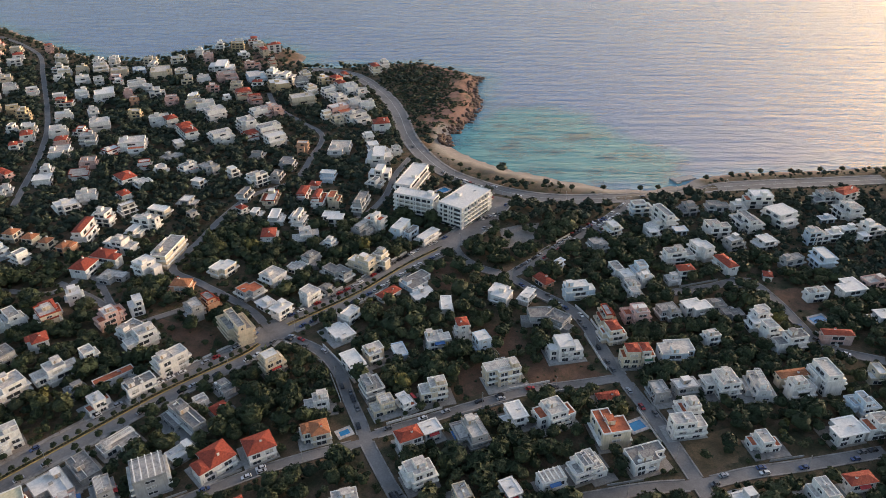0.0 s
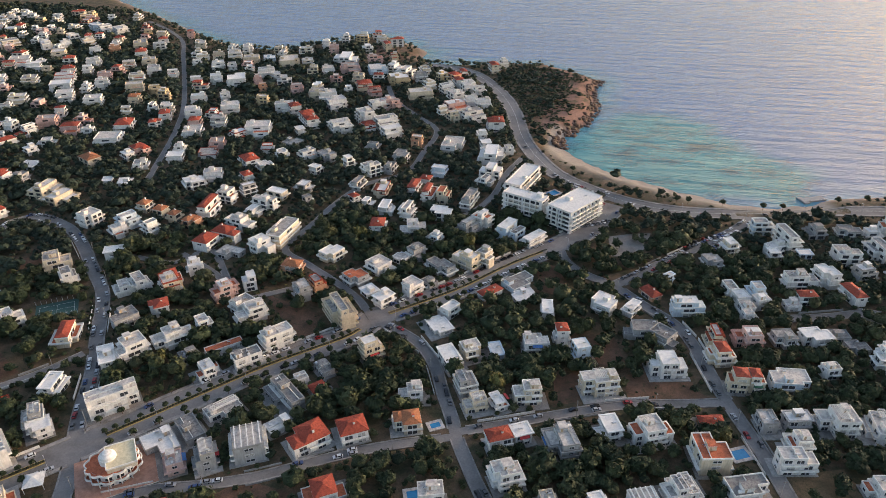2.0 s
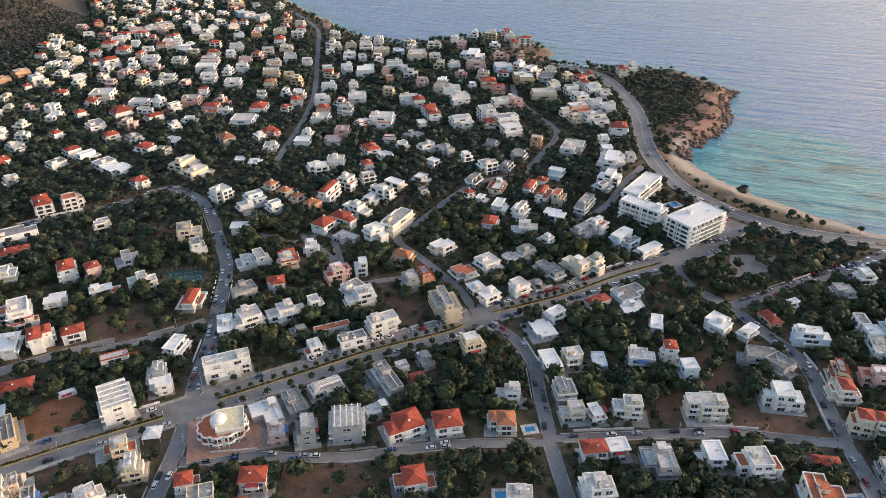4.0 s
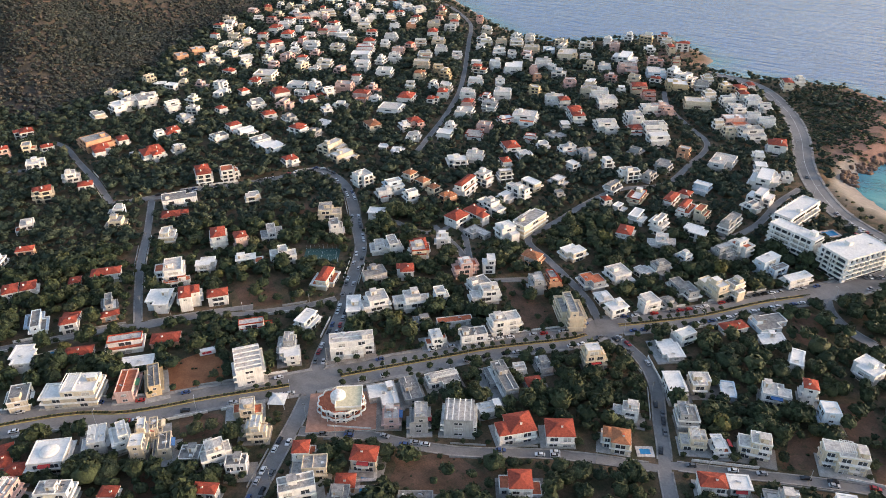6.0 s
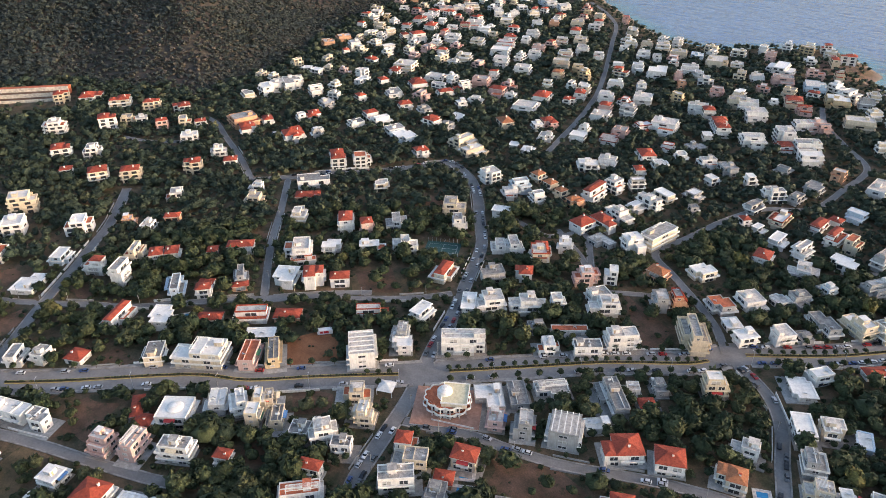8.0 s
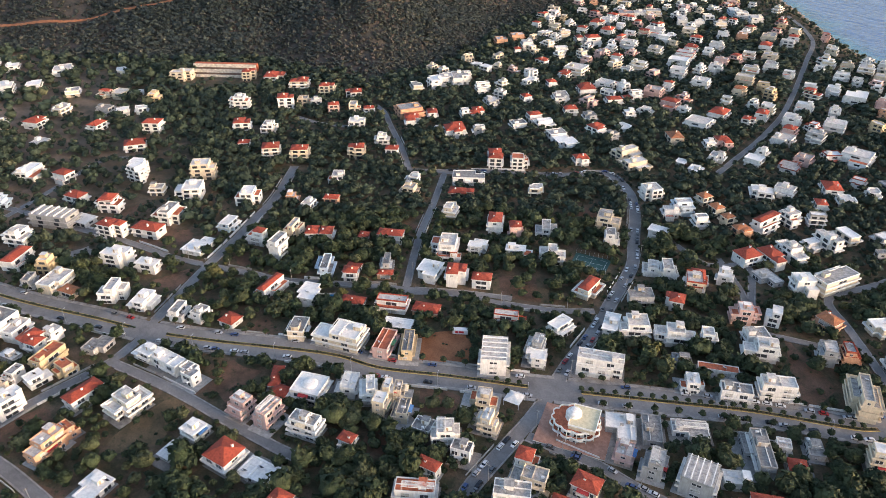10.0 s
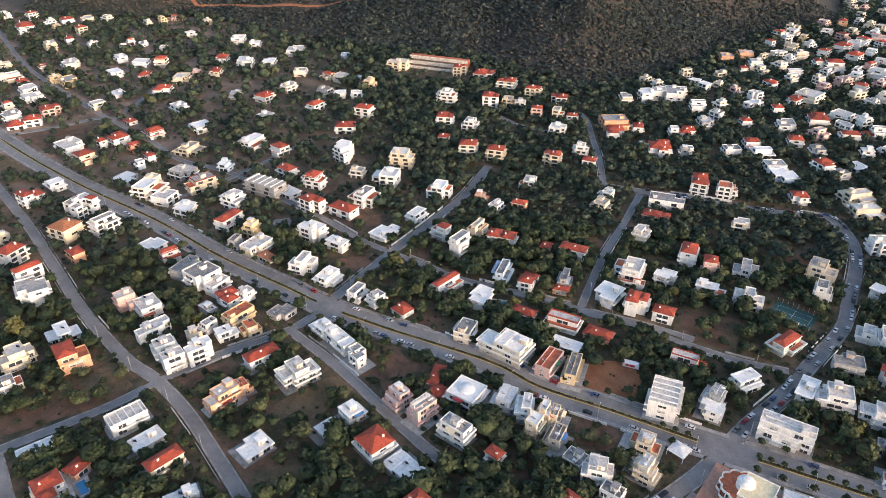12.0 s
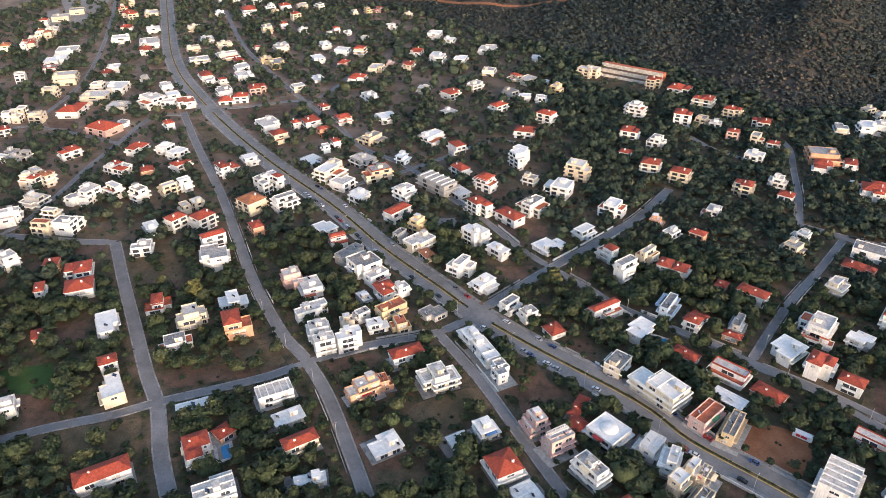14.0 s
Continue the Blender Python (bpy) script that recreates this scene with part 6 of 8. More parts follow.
house(-309.9, 608.5, 20.9, 16.8, 114, 3, "wf")
house(-676.2, -85.6, 9.9, 7.8, 32, 1, "wr")
house(-622.6, -270.6, 26.0, 20.0, 64, 2, "pr")
house(-102.7, 675.4, 15.5, 13.1, 126, 2, "wf")
house(-462.8, 516.7, 10.4, 8.1, 156, 1, "wr")
house(-227.1, 653.0, 17.8, 17.6, 112, 3, "wf")
house(-684.7, 119.8, 11.8, 9.6, 74, 1, "wf")
house(-459.6, 523.1, 14.5, 11.6, 156, 3, "wf")
house(-560.1, 415.2, 15.0, 13.9, 160, 3, "wf")
house(-139.8, 677.9, 24.5, 24.1, 112, 3, "cf")
house(-638.5, -260.1, 10.9, 10.1, 64, 1, "wf")
house(-689.6, 104.5, 10.8, 10.0, 74, 1, "wF")
house(-696.0, -43.2, 18.4, 13.4, 32, 2, "wf")
house(-601.2, 364.4, 15.1, 11.0, 162, 2, "cf")
house(-239.6, 657.6, 16.9, 16.4, 112, 3, "cf")
house(-185.0, 674.9, 15.8, 13.1, 112, 3, "pm")
house(-81.8, 694.6, 12.4, 11.7, 118, 2, "wf")
house(-703.1, 35.1, 17.7, 16.4, 130, 2, "wr")
house(-502.5, 498.5, 21.9, 17.2, 152, 2, "wr")
house(-597.7, 383.3, 16.4, 13.0, 170, 3, "wf")
house(-703.9, 92.3, 18.7, 14.1, 130, 2, "sg")
house(-456.6, 545.3, 18.3, 17.1, 113, 3, "pf")
house(-115.5, 698.1, 16.0, 14.4, 126, 2, "wf")
house(-213.0, 676.6, 8.0, 6.1, 112, 1, "wF")
house(-94.5, 705.3, 20.6, 15.6, 118, 2, "wf")
house(-533.3, 480.9, 10.7, 9.8, 160, 2, "wr")
house(-349.9, 625.3, 16.1, 14.7, 114, 3, "wf")
house(-599.6, 398.0, 15.5, 12.5, 152, 3, "wf")
house(-133.1, 702.0, 13.8, 11.8, 126, 2, "cf")
house(-592.5, 411.0, 24.3, 18.0, 152, 3, "wf")
house(-718.4, 7.9, 13.4, 11.6, 165, 2, "cf")
house(-617.6, -355.8, 12.1, 9.4, 125, 2, "wr")
house(-200.2, 691.1, 19.6, 15.9, 112, 3, "cm")
house(-698.7, -168.6, 14.9, 12.8, 100, 2, "wr")
house(-696.4, -181.7, 15.0, 13.7, 100, 1, "wr")
house(-686.7, -218.2, 18.1, 15.5, 24, 1, "wk")
house(-458.6, 566.4, 11.7, 10.0, 113, 2, "wm")
house(-503.7, 528.2, 21.1, 17.5, 107, 2, "wm")
house(-684.5, -233.9, 13.6, 11.2, 88, 1, "wf")
house(-726.2, 58.7, 18.0, 13.2, 130, 2, "cf")
house(-597.0, 422.6, 7.0, 6.4, 152, 3, "wf")
house(-105.8, 717.8, 13.2, 10.4, 118, 2, "wr")
house(-300.9, 668.5, 9.4, 8.2, 114, 2, "om")
house(-410.2, 612.5, 12.2, 11.8, 113, 2, "co")
house(-689.3, -251.4, 25.3, 23.0, 142, 3, "wf")
house(-679.8, -277.5, 23.1, 18.5, 174, 1, "sf")
house(-648.1, -341.8, 6.3, 12.3, 177, 2, "cf")
house(-169.8, 718.1, 21.3, 20.7, 112, 3, "yf")
house(-728.6, -119.2, 16.1, 12.7, 29, 2, "cf")
house(-723.9, -158.2, 17.7, 15.8, 110, 2, "pr")
house(-717.3, -189.8, 17.4, 15.0, 31, 2, "wf")
house(-124.5, 732.7, 11.9, 11.3, 138, 3, "yf")
house(-112.8, 734.4, 11.1, 9.5, 138, 2, "or")
house(-655.2, -343.1, 6.6, 11.8, 180, 2, "cf")
house(-704.0, -235.6, 13.9, 12.1, 31, 2, "wf")
house(-669.3, -318.0, 27.2, 20.0, 1, 2, "wr")
house(-548.1, 511.7, 17.2, 12.5, 113, 2, "wr")
house(-148.8, 730.8, 16.7, 13.7, 112, 2, "sg")
house(-649.2, -359.6, 8.4, 7.3, 4, 2, "cf")
house(-742.3, 113.2, 16.2, 15.0, 130, 2, "cf")
house(-449.1, 604.6, 19.2, 17.2, 113, 3, "wm")
house(-742.3, 130.4, 9.3, 7.8, 74, 1, "bf")
house(-649.0, -368.4, 8.3, 7.7, 6, 3, "wm")
house(-752.3, -61.2, 17.9, 15.9, 165, 2, "wr")
house(-751.7, 102.4, 14.0, 12.3, 130, 2, "cm")
house(-166.5, 737.7, 18.1, 15.1, 165, 4, "wf")
house(-610.8, 456.8, 9.8, 7.5, 14, 1, "wF")
house(-661.7, -360.6, 9.0, 6.9, 2, 3, "cf")
house(-550.0, 531.0, 26.8, 21.3, 113, 3, "cf")
house(-661.6, -368.4, 9.6, 6.4, 2, 2, "cf")
house(-337.6, 687.5, 22.0, 18.1, 114, 2, "wf")
house(-609.0, 468.8, 12.3, 9.2, 27, 1, "cf")
house(-622.9, 454.4, 9.4, 7.8, 40, 2, "wF")
house(-759.6, -103.7, 14.3, 11.1, 29, 1, "wF")
house(-199.6, 746.0, 22.2, 19.5, 112, 3, "bf")
house(-360.7, 687.7, 14.9, 12.1, 114, 2, "wf")
house(-523.3, 576.1, 12.4, 11.7, 113, 1, "wf")
house(-483.9, 609.5, 19.9, 16.3, 116, 2, "wf")
house(-431.0, 648.1, 18.6, 17.7, 116, 2, "cm")
house(-631.0, 458.1, 8.7, 7.6, 7, 1, "wF")
house(-706.4, -311.3, 31.4, 25.3, 1, 2, "cf")
house(-379.7, 679.6, 12.4, 10.2, 114, 2, "wF")
house(-304.8, 715.6, 12.4, 10.0, 114, 1, "wf")
house(-748.6, -199.5, 12.1, 8.9, 28, 2, "cm")
house(-775.8, 76.5, 16.8, 12.4, 165, 2, "cf")
house(-735.4, -252.6, 14.6, 11.5, 28, 2, "wf")
house(-230.7, 746.2, 22.4, 20.8, 112, 2, "pf")
house(-749.4, -212.2, 12.1, 10.7, 28, 1, "wf")
house(-182.9, 760.0, 15.0, 13.3, 165, 2, "wf")
house(-318.3, 721.5, 18.9, 17.8, 114, 2, "wf")
house(-786.8, -44.2, 18.3, 15.2, 165, 1, "cf")
house(-256.0, 745.6, 17.6, 13.5, 112, 1, "wf")
house(-766.2, -181.0, 17.1, 15.5, 29, 2, "wf")
house(-524.4, 595.6, 19.0, 16.7, 113, 2, "cf")
house(-731.5, -300.5, 24.7, 19.2, 1, 2, "wf")
house(-796.7, -10.3, 14.0, 10.2, 165, 2, "cr")
house(-766.9, -221.3, 17.8, 13.2, 28, 2, "wr")
house(-471.9, 655.0, 15.4, 13.6, 116, 2, "wf")
house(-715.8, -359.4, 17.5, 15.5, 1, 3, "cf")
house(-803.6, -81.0, 14.2, 11.6, 165, 1, "pr")
house(-808.8, -30.2, 8.7, 7.0, 165, 1, "pf")
house(-555.2, 594.3, 12.1, 11.4, 116, 2, "wr")
house(-446.9, 679.5, 19.4, 15.5, 116, 2, "cf")
house(-416.0, 699.4, 14.2, 11.2, 116, 2, "wF")
house(-741.0, -322.6, 17.7, 12.8, 1, 2, "cf")
house(-759.4, -283.0, 10.1, 9.2, 28, 2, "sf")
house(-508.6, 641.0, 20.8, 19.6, 116, 2, "wf")
house(-815.9, 46.9, 16.3, 13.8, 165, 2, "wF")
house(-817.1, 21.7, 21.4, 17.3, 165, 3, "wF")
house(-793.1, -189.7, 17.7, 14.1, 27, 2, "wf")
house(-363.6, 734.8, 13.0, 9.5, 114, 1, "wf")
house(-307.3, 762.4, 23.5, 20.5, 112, 2, "cf")
house(-808.7, -155.0, 20.4, 15.0, 27, 2, "yf")
house(-380.0, 734.6, 15.8, 14.0, 114, 2, "wf")
house(-248.0, 788.0, 28.9, 27.7, 7, 1, "wF")
house(-290.1, 775.9, 15.8, 12.7, 112, 1, "cf")
house(-644.6, 526.3, 9.8, 8.3, 154, 1, "wr")
house(-483.6, 678.8, 15.9, 12.8, 116, 2, "pf")
house(-824.5, 133.3, 15.4, 11.4, 165, 1, "wF")
house(-443.0, 708.4, 15.9, 13.7, 116, 2, "wf")
house(-825.1, -112.4, 15.5, 11.2, 27, 1, "wF")
house(-622.0, 572.2, 14.8, 13.1, 154, 1, "wF")
house(-521.4, 664.8, 21.4, 20.1, 116, 2, "wm")
house(-824.2, -170.3, 15.6, 12.9, 27, 2, "yf")
house(-408.2, 740.4, 10.7, 10.1, 112, 2, "wf")
house(-354.3, 767.1, 21.5, 17.6, 112, 1, "cf")
house(-845.3, -2.8, 17.4, 14.0, 165, 2, "wr")
house(-336.3, 776.2, 16.1, 13.2, 112, 1, "bF")
house(-587.4, 617.3, 12.2, 10.5, 116, 1, "wF")
house(-551.3, 649.4, 17.5, 14.3, 116, 3, "cf")
house(-654.2, 547.4, 16.2, 13.3, 154, 3, "wf")
house(-763.1, -365.7, 26.4, 23.6, 13, 3, "cf")
house(-849.9, -66.3, 15.8, 12.5, 165, 3, "cm")
house(-827.7, -202.1, 12.4, 9.5, 27, 1, "wr")
house(-854.2, 79.3, 23.7, 18.5, 165, 2, "wf")
house(-679.4, 529.1, 16.3, 14.2, 154, 3, "of")
house(-788.4, -333.0, 15.2, 11.5, 13, 1, "wr")
house(-378.5, 776.1, 19.2, 15.0, 112, 1, "cf")
house(-857.7, -87.6, 18.6, 16.4, 165, 2, "bf")
house(-825.6, -245.2, 24.0, 22.1, 23, 2, "cf")
house(-515.4, 697.1, 13.7, 10.3, 116, 2, "wf")
house(-480.8, 722.2, 16.5, 13.5, 116, 2, "cm")
house(-463.5, 734.8, 19.3, 15.6, 116, 2, "cm")
house(-413.1, 764.3, 16.5, 13.6, 112, 2, "cf")
house(-234.6, 835.0, 12.4, 11.4, 22, 1, "wF")
house(-587.4, 644.8, 19.3, 18.8, 116, 2, "wf")
house(-800.1, -330.0, 18.9, 13.9, 13, 2, "wf")
house(-398.4, 775.0, 16.6, 12.6, 112, 2, "cf")
house(-533.8, 690.9, 15.8, 14.4, 116, 2, "wr")
house(-762.6, -412.7, 7.1, 9.7, 18, 3, "wf")
house(-845.0, -218.2, 25.7, 22.4, 27, 2, "cf")
house(-622.6, 622.1, 16.7, 16.3, 154, 2, "wm")
house(-634.2, 610.8, 11.7, 9.5, 154, 2, "wr")
house(-769.6, -416.1, 6.8, 9.6, 14, 3, "wf")
house(-686.5, 558.3, 16.8, 16.5, 154, 3, "of")
house(-881.7, -112.4, 16.5, 12.7, 27, 1, "wF")
house(-874.7, -162.6, 22.0, 18.3, 27, 2, "cf")
house(-871.6, -189.7, 11.0, 8.4, 27, 2, "cm")
house(-526.7, 725.6, 17.0, 15.5, 116, 3, "wf")
house(-796.8, -398.3, 16.7, 12.7, 13, 2, "wm")
house(-896.9, 36.2, 16.5, 13.3, 165, 2, "wF")
house(-664.4, 615.1, 12.9, 12.2, 154, 3, "cf")
house(-583.0, 699.8, 17.3, 14.4, 116, 1, "wF")
house(-491.3, 766.5, 16.5, 12.7, 116, 2, "wr")
house(-905.7, -66.6, 11.2, 8.5, 165, 2, "wf")
house(-617.9, 679.1, 14.5, 13.3, 118, 1, "wf")
house(-872.6, -265.4, 21.2, 16.1, 23, 2, "cf")
house(-888.2, -233.0, 21.3, 17.9, 27, 2, "cf")
house(-641.8, 665.2, 16.7, 13.2, 116, 2, "wr")
house(-922.3, 18.0, 19.8, 15.2, 165, 2, "wm")
house(-864.1, -318.0, 16.3, 13.2, 23, 1, "wr")
house(-666.7, 646.8, 12.4, 11.7, 118, 1, "wr")
house(-588.4, 719.3, 11.7, 10.0, 116, 1, "wF")
house(-613.3, 698.5, 14.7, 13.3, 118, 2, "cm")
house(-829.4, -406.3, 25.9, 21.3, 13, 2, "wF")
house(-696.7, 625.7, 13.3, 12.9, 116, 3, "cf")
house(-610.2, 712.6, 23.6, 22.4, 118, 3, "wf")
house(-933.6, -113.8, 8.7, 8.0, 27, 2, "wm")
house(-552.7, 770.1, 14.9, 12.2, 118, 2, "wf")
house(-535.3, 782.7, 14.9, 12.5, 118, 2, "om")
house(-585.3, 747.3, 20.9, 16.0, 118, 3, "cf")
house(-943.9, -92.0, 13.1, 9.5, 27, 1, "wf")
house(-910.6, -259.6, 17.6, 15.9, 20, 2, "sf")
house(-652.2, 698.1, 12.0, 9.3, 118, 2, "wF")
house(-514.9, 805.8, 21.1, 15.8, 118, 2, "cf")
house(-676.4, 680.6, 17.3, 16.1, 118, 2, "wr")
house(-951.7, -106.8, 11.8, 9.2, 27, 2, "wm")
house(-899.4, -326.2, 29.6, 22.6, 19, 2, "wf")
house(-951.5, -148.4, 16.3, 12.5, 20, 2, "wf")
house(-967.7, -38.8, 14.9, 12.1, 27, 2, "wF")
house(-871.3, -410.8, 28.4, 23.2, 13, 2, "wm")
house(-953.2, -195.0, 18.0, 13.5, 20, 3, "cf")
house(-680.3, 704.4, 20.0, 19.0, 118, 3, "wf")
house(-585.7, 807.1, 15.7, 14.6, 140, 2, "cf")
house(-919.8, -367.6, 24.5, 21.0, 17, 2, "wm")
house(-606.7, 791.9, 15.7, 12.9, 132, 2, "wf")
house(-623.6, 779.7, 15.7, 12.4, 132, 2, "wf")
house(-979.4, -178.4, 11.5, 9.8, 20, 1, "wr")
house(-627.9, 784.2, 6.5, 9.9, 133, 3, "wf")
house(-884.6, -459.4, 10.5, 7.3, 15, 3, "cr")
house(-882.1, -467.3, 9.5, 7.2, 13, 3, "wm")
house(-876.6, -486.4, 15.4, 12.0, 17, 3, "co")
house(-634.3, 790.1, 7.4, 9.5, 135, 2, "wf")
house(-895.7, -463.7, 9.2, 7.8, 18, 3, "wm")
house(-893.1, -471.4, 10.3, 7.9, 16, 3, "cr")
house(-692.8, 748.2, 22.4, 18.0, 140, 2, "pf")
house(-970.4, -293.0, 18.8, 17.2, 19, 2, "cf")
house(-683.6, 764.3, 19.3, 15.4, 140, 2, "wf")
house(-614.4, 821.1, 8.8, 13.0, 139, 2, "wf")
house(-740.0, 714.2, 12.9, 12.6, 132, 2, "wF")
house(-965.9, -343.8, 17.4, 16.2, 19, 2, "wF")
house(-623.2, 827.9, 8.1, 11.7, 136, 3, "cf")
house(-679.3, 786.6, 22.8, 20.2, 140, 2, "cf")
house(-919.2, -476.0, 7.6, 10.9, 22, 2, "cf")
house(-578.4, 869.1, 19.7, 17.3, 140, 2, "wf")
house(-969.0, -379.5, 16.9, 14.6, 17, 2, "wr")
house(-927.9, -477.3, 6.8, 9.5, 15, 2, "cf")
house(-935.0, -463.8, 11.8, 9.2, 18, 3, "co")
house(-933.2, -474.1, 10.6, 8.3, 11, 3, "cf")
house(-602.2, 871.9, 19.9, 16.3, 140, 2, "wf")
house(-948.0, -467.9, 11.2, 8.2, 19, 3, "cf")
house(-945.5, -477.5, 11.3, 8.9, 22, 3, "co")
house(-620.7, 879.0, 16.9, 14.2, 140, 2, "bf")
house(-964.6, -472.9, 19.9, 14.9, 17, 2, "cf")
house(-769.6, 763.8, 14.1, 10.9, 140, 2, "or")
house(-1049.0, -280.1, 12.7, 10.4, 20, 2, "wF")
house(-1065.2, -243.5, 24.4, 20.0, 20, 2, "wr")
house(-1085.3, -171.4, 20.2, 16.7, 20, 2, "cf")
house(-1087.6, -196.8, 17.9, 16.2, 20, 2, "wr")
house(-1050.1, -375.1, 24.1, 18.6, 19, 2, "cf")
house(-1000.5, -499.7, 14.3, 11.1, 17, 3, "wr")
house(-1050.0, -407.3, 20.0, 14.6, 17, 2, "cr")
house(-1039.1, -495.0, 28.4, 21.8, 17, 2, "cf")
house(-1123.9, -351.6, 13.7, 9.8, 19, 1, "wr")
house(-1075.0, -488.6, 21.9, 20.2, 19, 2, "cf")
# hillside villas round the stepped garden
house(-763.1, 179.4, 21.1, 16.3, 53, 3, "cf")
house(-709.8, 137.4, 14.4, 11.6, 54, 3, "yf")
house(-645.3, 199.3, 18.4, 13.5, 58, 4, "wf")
house(-725.5, 237.4, 14.1, 12.9, 64, 3, "cr")
house(-707.4, 258.2, 19.3, 17.0, 55, 2, "wr")
house(-668.9, 268.8, 18.5, 15.4, 56, 3, "cr")
house(-639.4, 285.1, 15.0, 11.4, 53, 3, "cr")
house(-616.9, 302.3, 14.8, 11.3, 66, 2, "wr")
house(-622.9, 235.5, 14.3, 12.8, 64, 4, "wr")
house(-625.2, 254.8, 12.6, 11.2, 55, 2, "cm")
house(-614.1, 261.6, 9.6, 7.5, 62, 2, "wf")
house(-587.0, 266.7, 10.2, 8.9, 65, 3, "pr")
house(-577.3, 283.8, 10.2, 9.2, 53, 3, "cm")
house(-568.2, 293.0, 10.2, 8.6, 62, 2, "wr")
house(-546.0, 269.2, 13.3, 11.0, 54, 2, "wf")
house(-633.8, 117.8, 15.8, 12.9, 53, 3, "wr")
house(-592.3, 182.4, 15.2, 14.0, 65, 3, "wr")
house(-574.7, 199.7, 13.2, 11.1, 56, 3, "wf")
house(-554.0, 169.9, 8.5, 7.7, 61, 2, "wr")
house(-527.4, 182.8, 14.3, 13.0, 65, 3, "cr")
house(-510.8, 200.3, 14.5, 12.0, 58, 3, "cr")
house(-488.8, 239.1, 13.6, 11.5, 58, 3, "cr")
house(-497.1, 267.1, 12.4, 9.3, 56, 3, "wf")
house(-477.2, 265.0, 9.6, 8.6, 52, 2, "wr")
house(-519.5, 126.5, 18.1, 13.2, 62, 4, "cf")
house(-492.8, 107.1, 18.7, 14.6, 60, 3, "wf")
house(-510.3, 89.3, 10.8, 8.8, 57, 2, "cf")
house(-458.3, 206.3, 11.2, 10.4, 55, 2, "wm")
house(-461.7, 139.7, 15.9, 12.8, 55, 3, "wm")
house(-444.0, 165.3, 9.3, 7.9, 56, 2, "of")


def box_free(x, y, w, d, ang):
    """Nothing built or cleared under a turned rectangle."""
    c, s = math.cos(ang), math.sin(ang)
    for u in (-0.5, -0.2, 0.2, 0.5):
        for v in (-0.5, -0.2, 0.2, 0.5):
            if taken(x + u * w * c - v * d * s, y + u * w * s + v * d * c):
                return False
    return True


# the farther streets are built up as densely as the near ones
Ri = random.Random(17)
filled = 0
for k in range(9000):
    x, y = Ri.uniform(-1150, 250), Ri.uniform(-520, 950)
    gap = math.hypot(x + 15, y - 10)
    if gap < 640 or (y < 400 and x > -1020) or filled >= 215 or x > 0.95 * y + 25 or y < 0.8 * (x + 35) - 30:
        continue
    _, land, rise, head = lie(np.array([x]), np.array([y]))
    if land[0] < 30 or rise[0] > 3 or head[0] > 0:
        continue
    # thinner towards the wooded west
    if Ri.random() > (0.45 if y > 320 else 0.22 if x < -640 and y < 40 else 0.03):
        continue
    w, d = Ri.uniform(10, 18), Ri.uniform(8, 12)
    ang = 30 + Ri.choice((0, 90)) + Ri.uniform(-9, 9) if y < 300 else Ri.choice((15, 105)) + Ri.uniform(-14, 14)
    margin = 3.5 if gap > 620 and y > 250 else 7
    if not box_free(x, y, w + margin, d + margin, radians(ang)):
        continue
    house(x, y, w, d, ang, Ri.choice((2, 2, 3, 3, 3)), Ri.choice(("wf", "wf", "cf", "cm", "cf", "cf", "wr", "wm", "pm", "cr", "wf", "pf", "yf")))
    filled += 1
tagged(new("far_town", FAR_TOWN.mesh("far_town")), "white flat-roofed and red-tiled houses of the farther town", "houses", kind="stuff")

# ---- round restaurant with a dome, on its paved corner ----


def petal(rx, ry, n, bulge, z, k=96):
    out = []
    for a in range(k):
        t = 2 * math.pi * a / k
        s = 1 + bulge * (abs(math.sin(n * t / 2)) - 0.5)
        out.append((rx * s * math.cos(t), ry * s * math.sin(t), z))
    return out


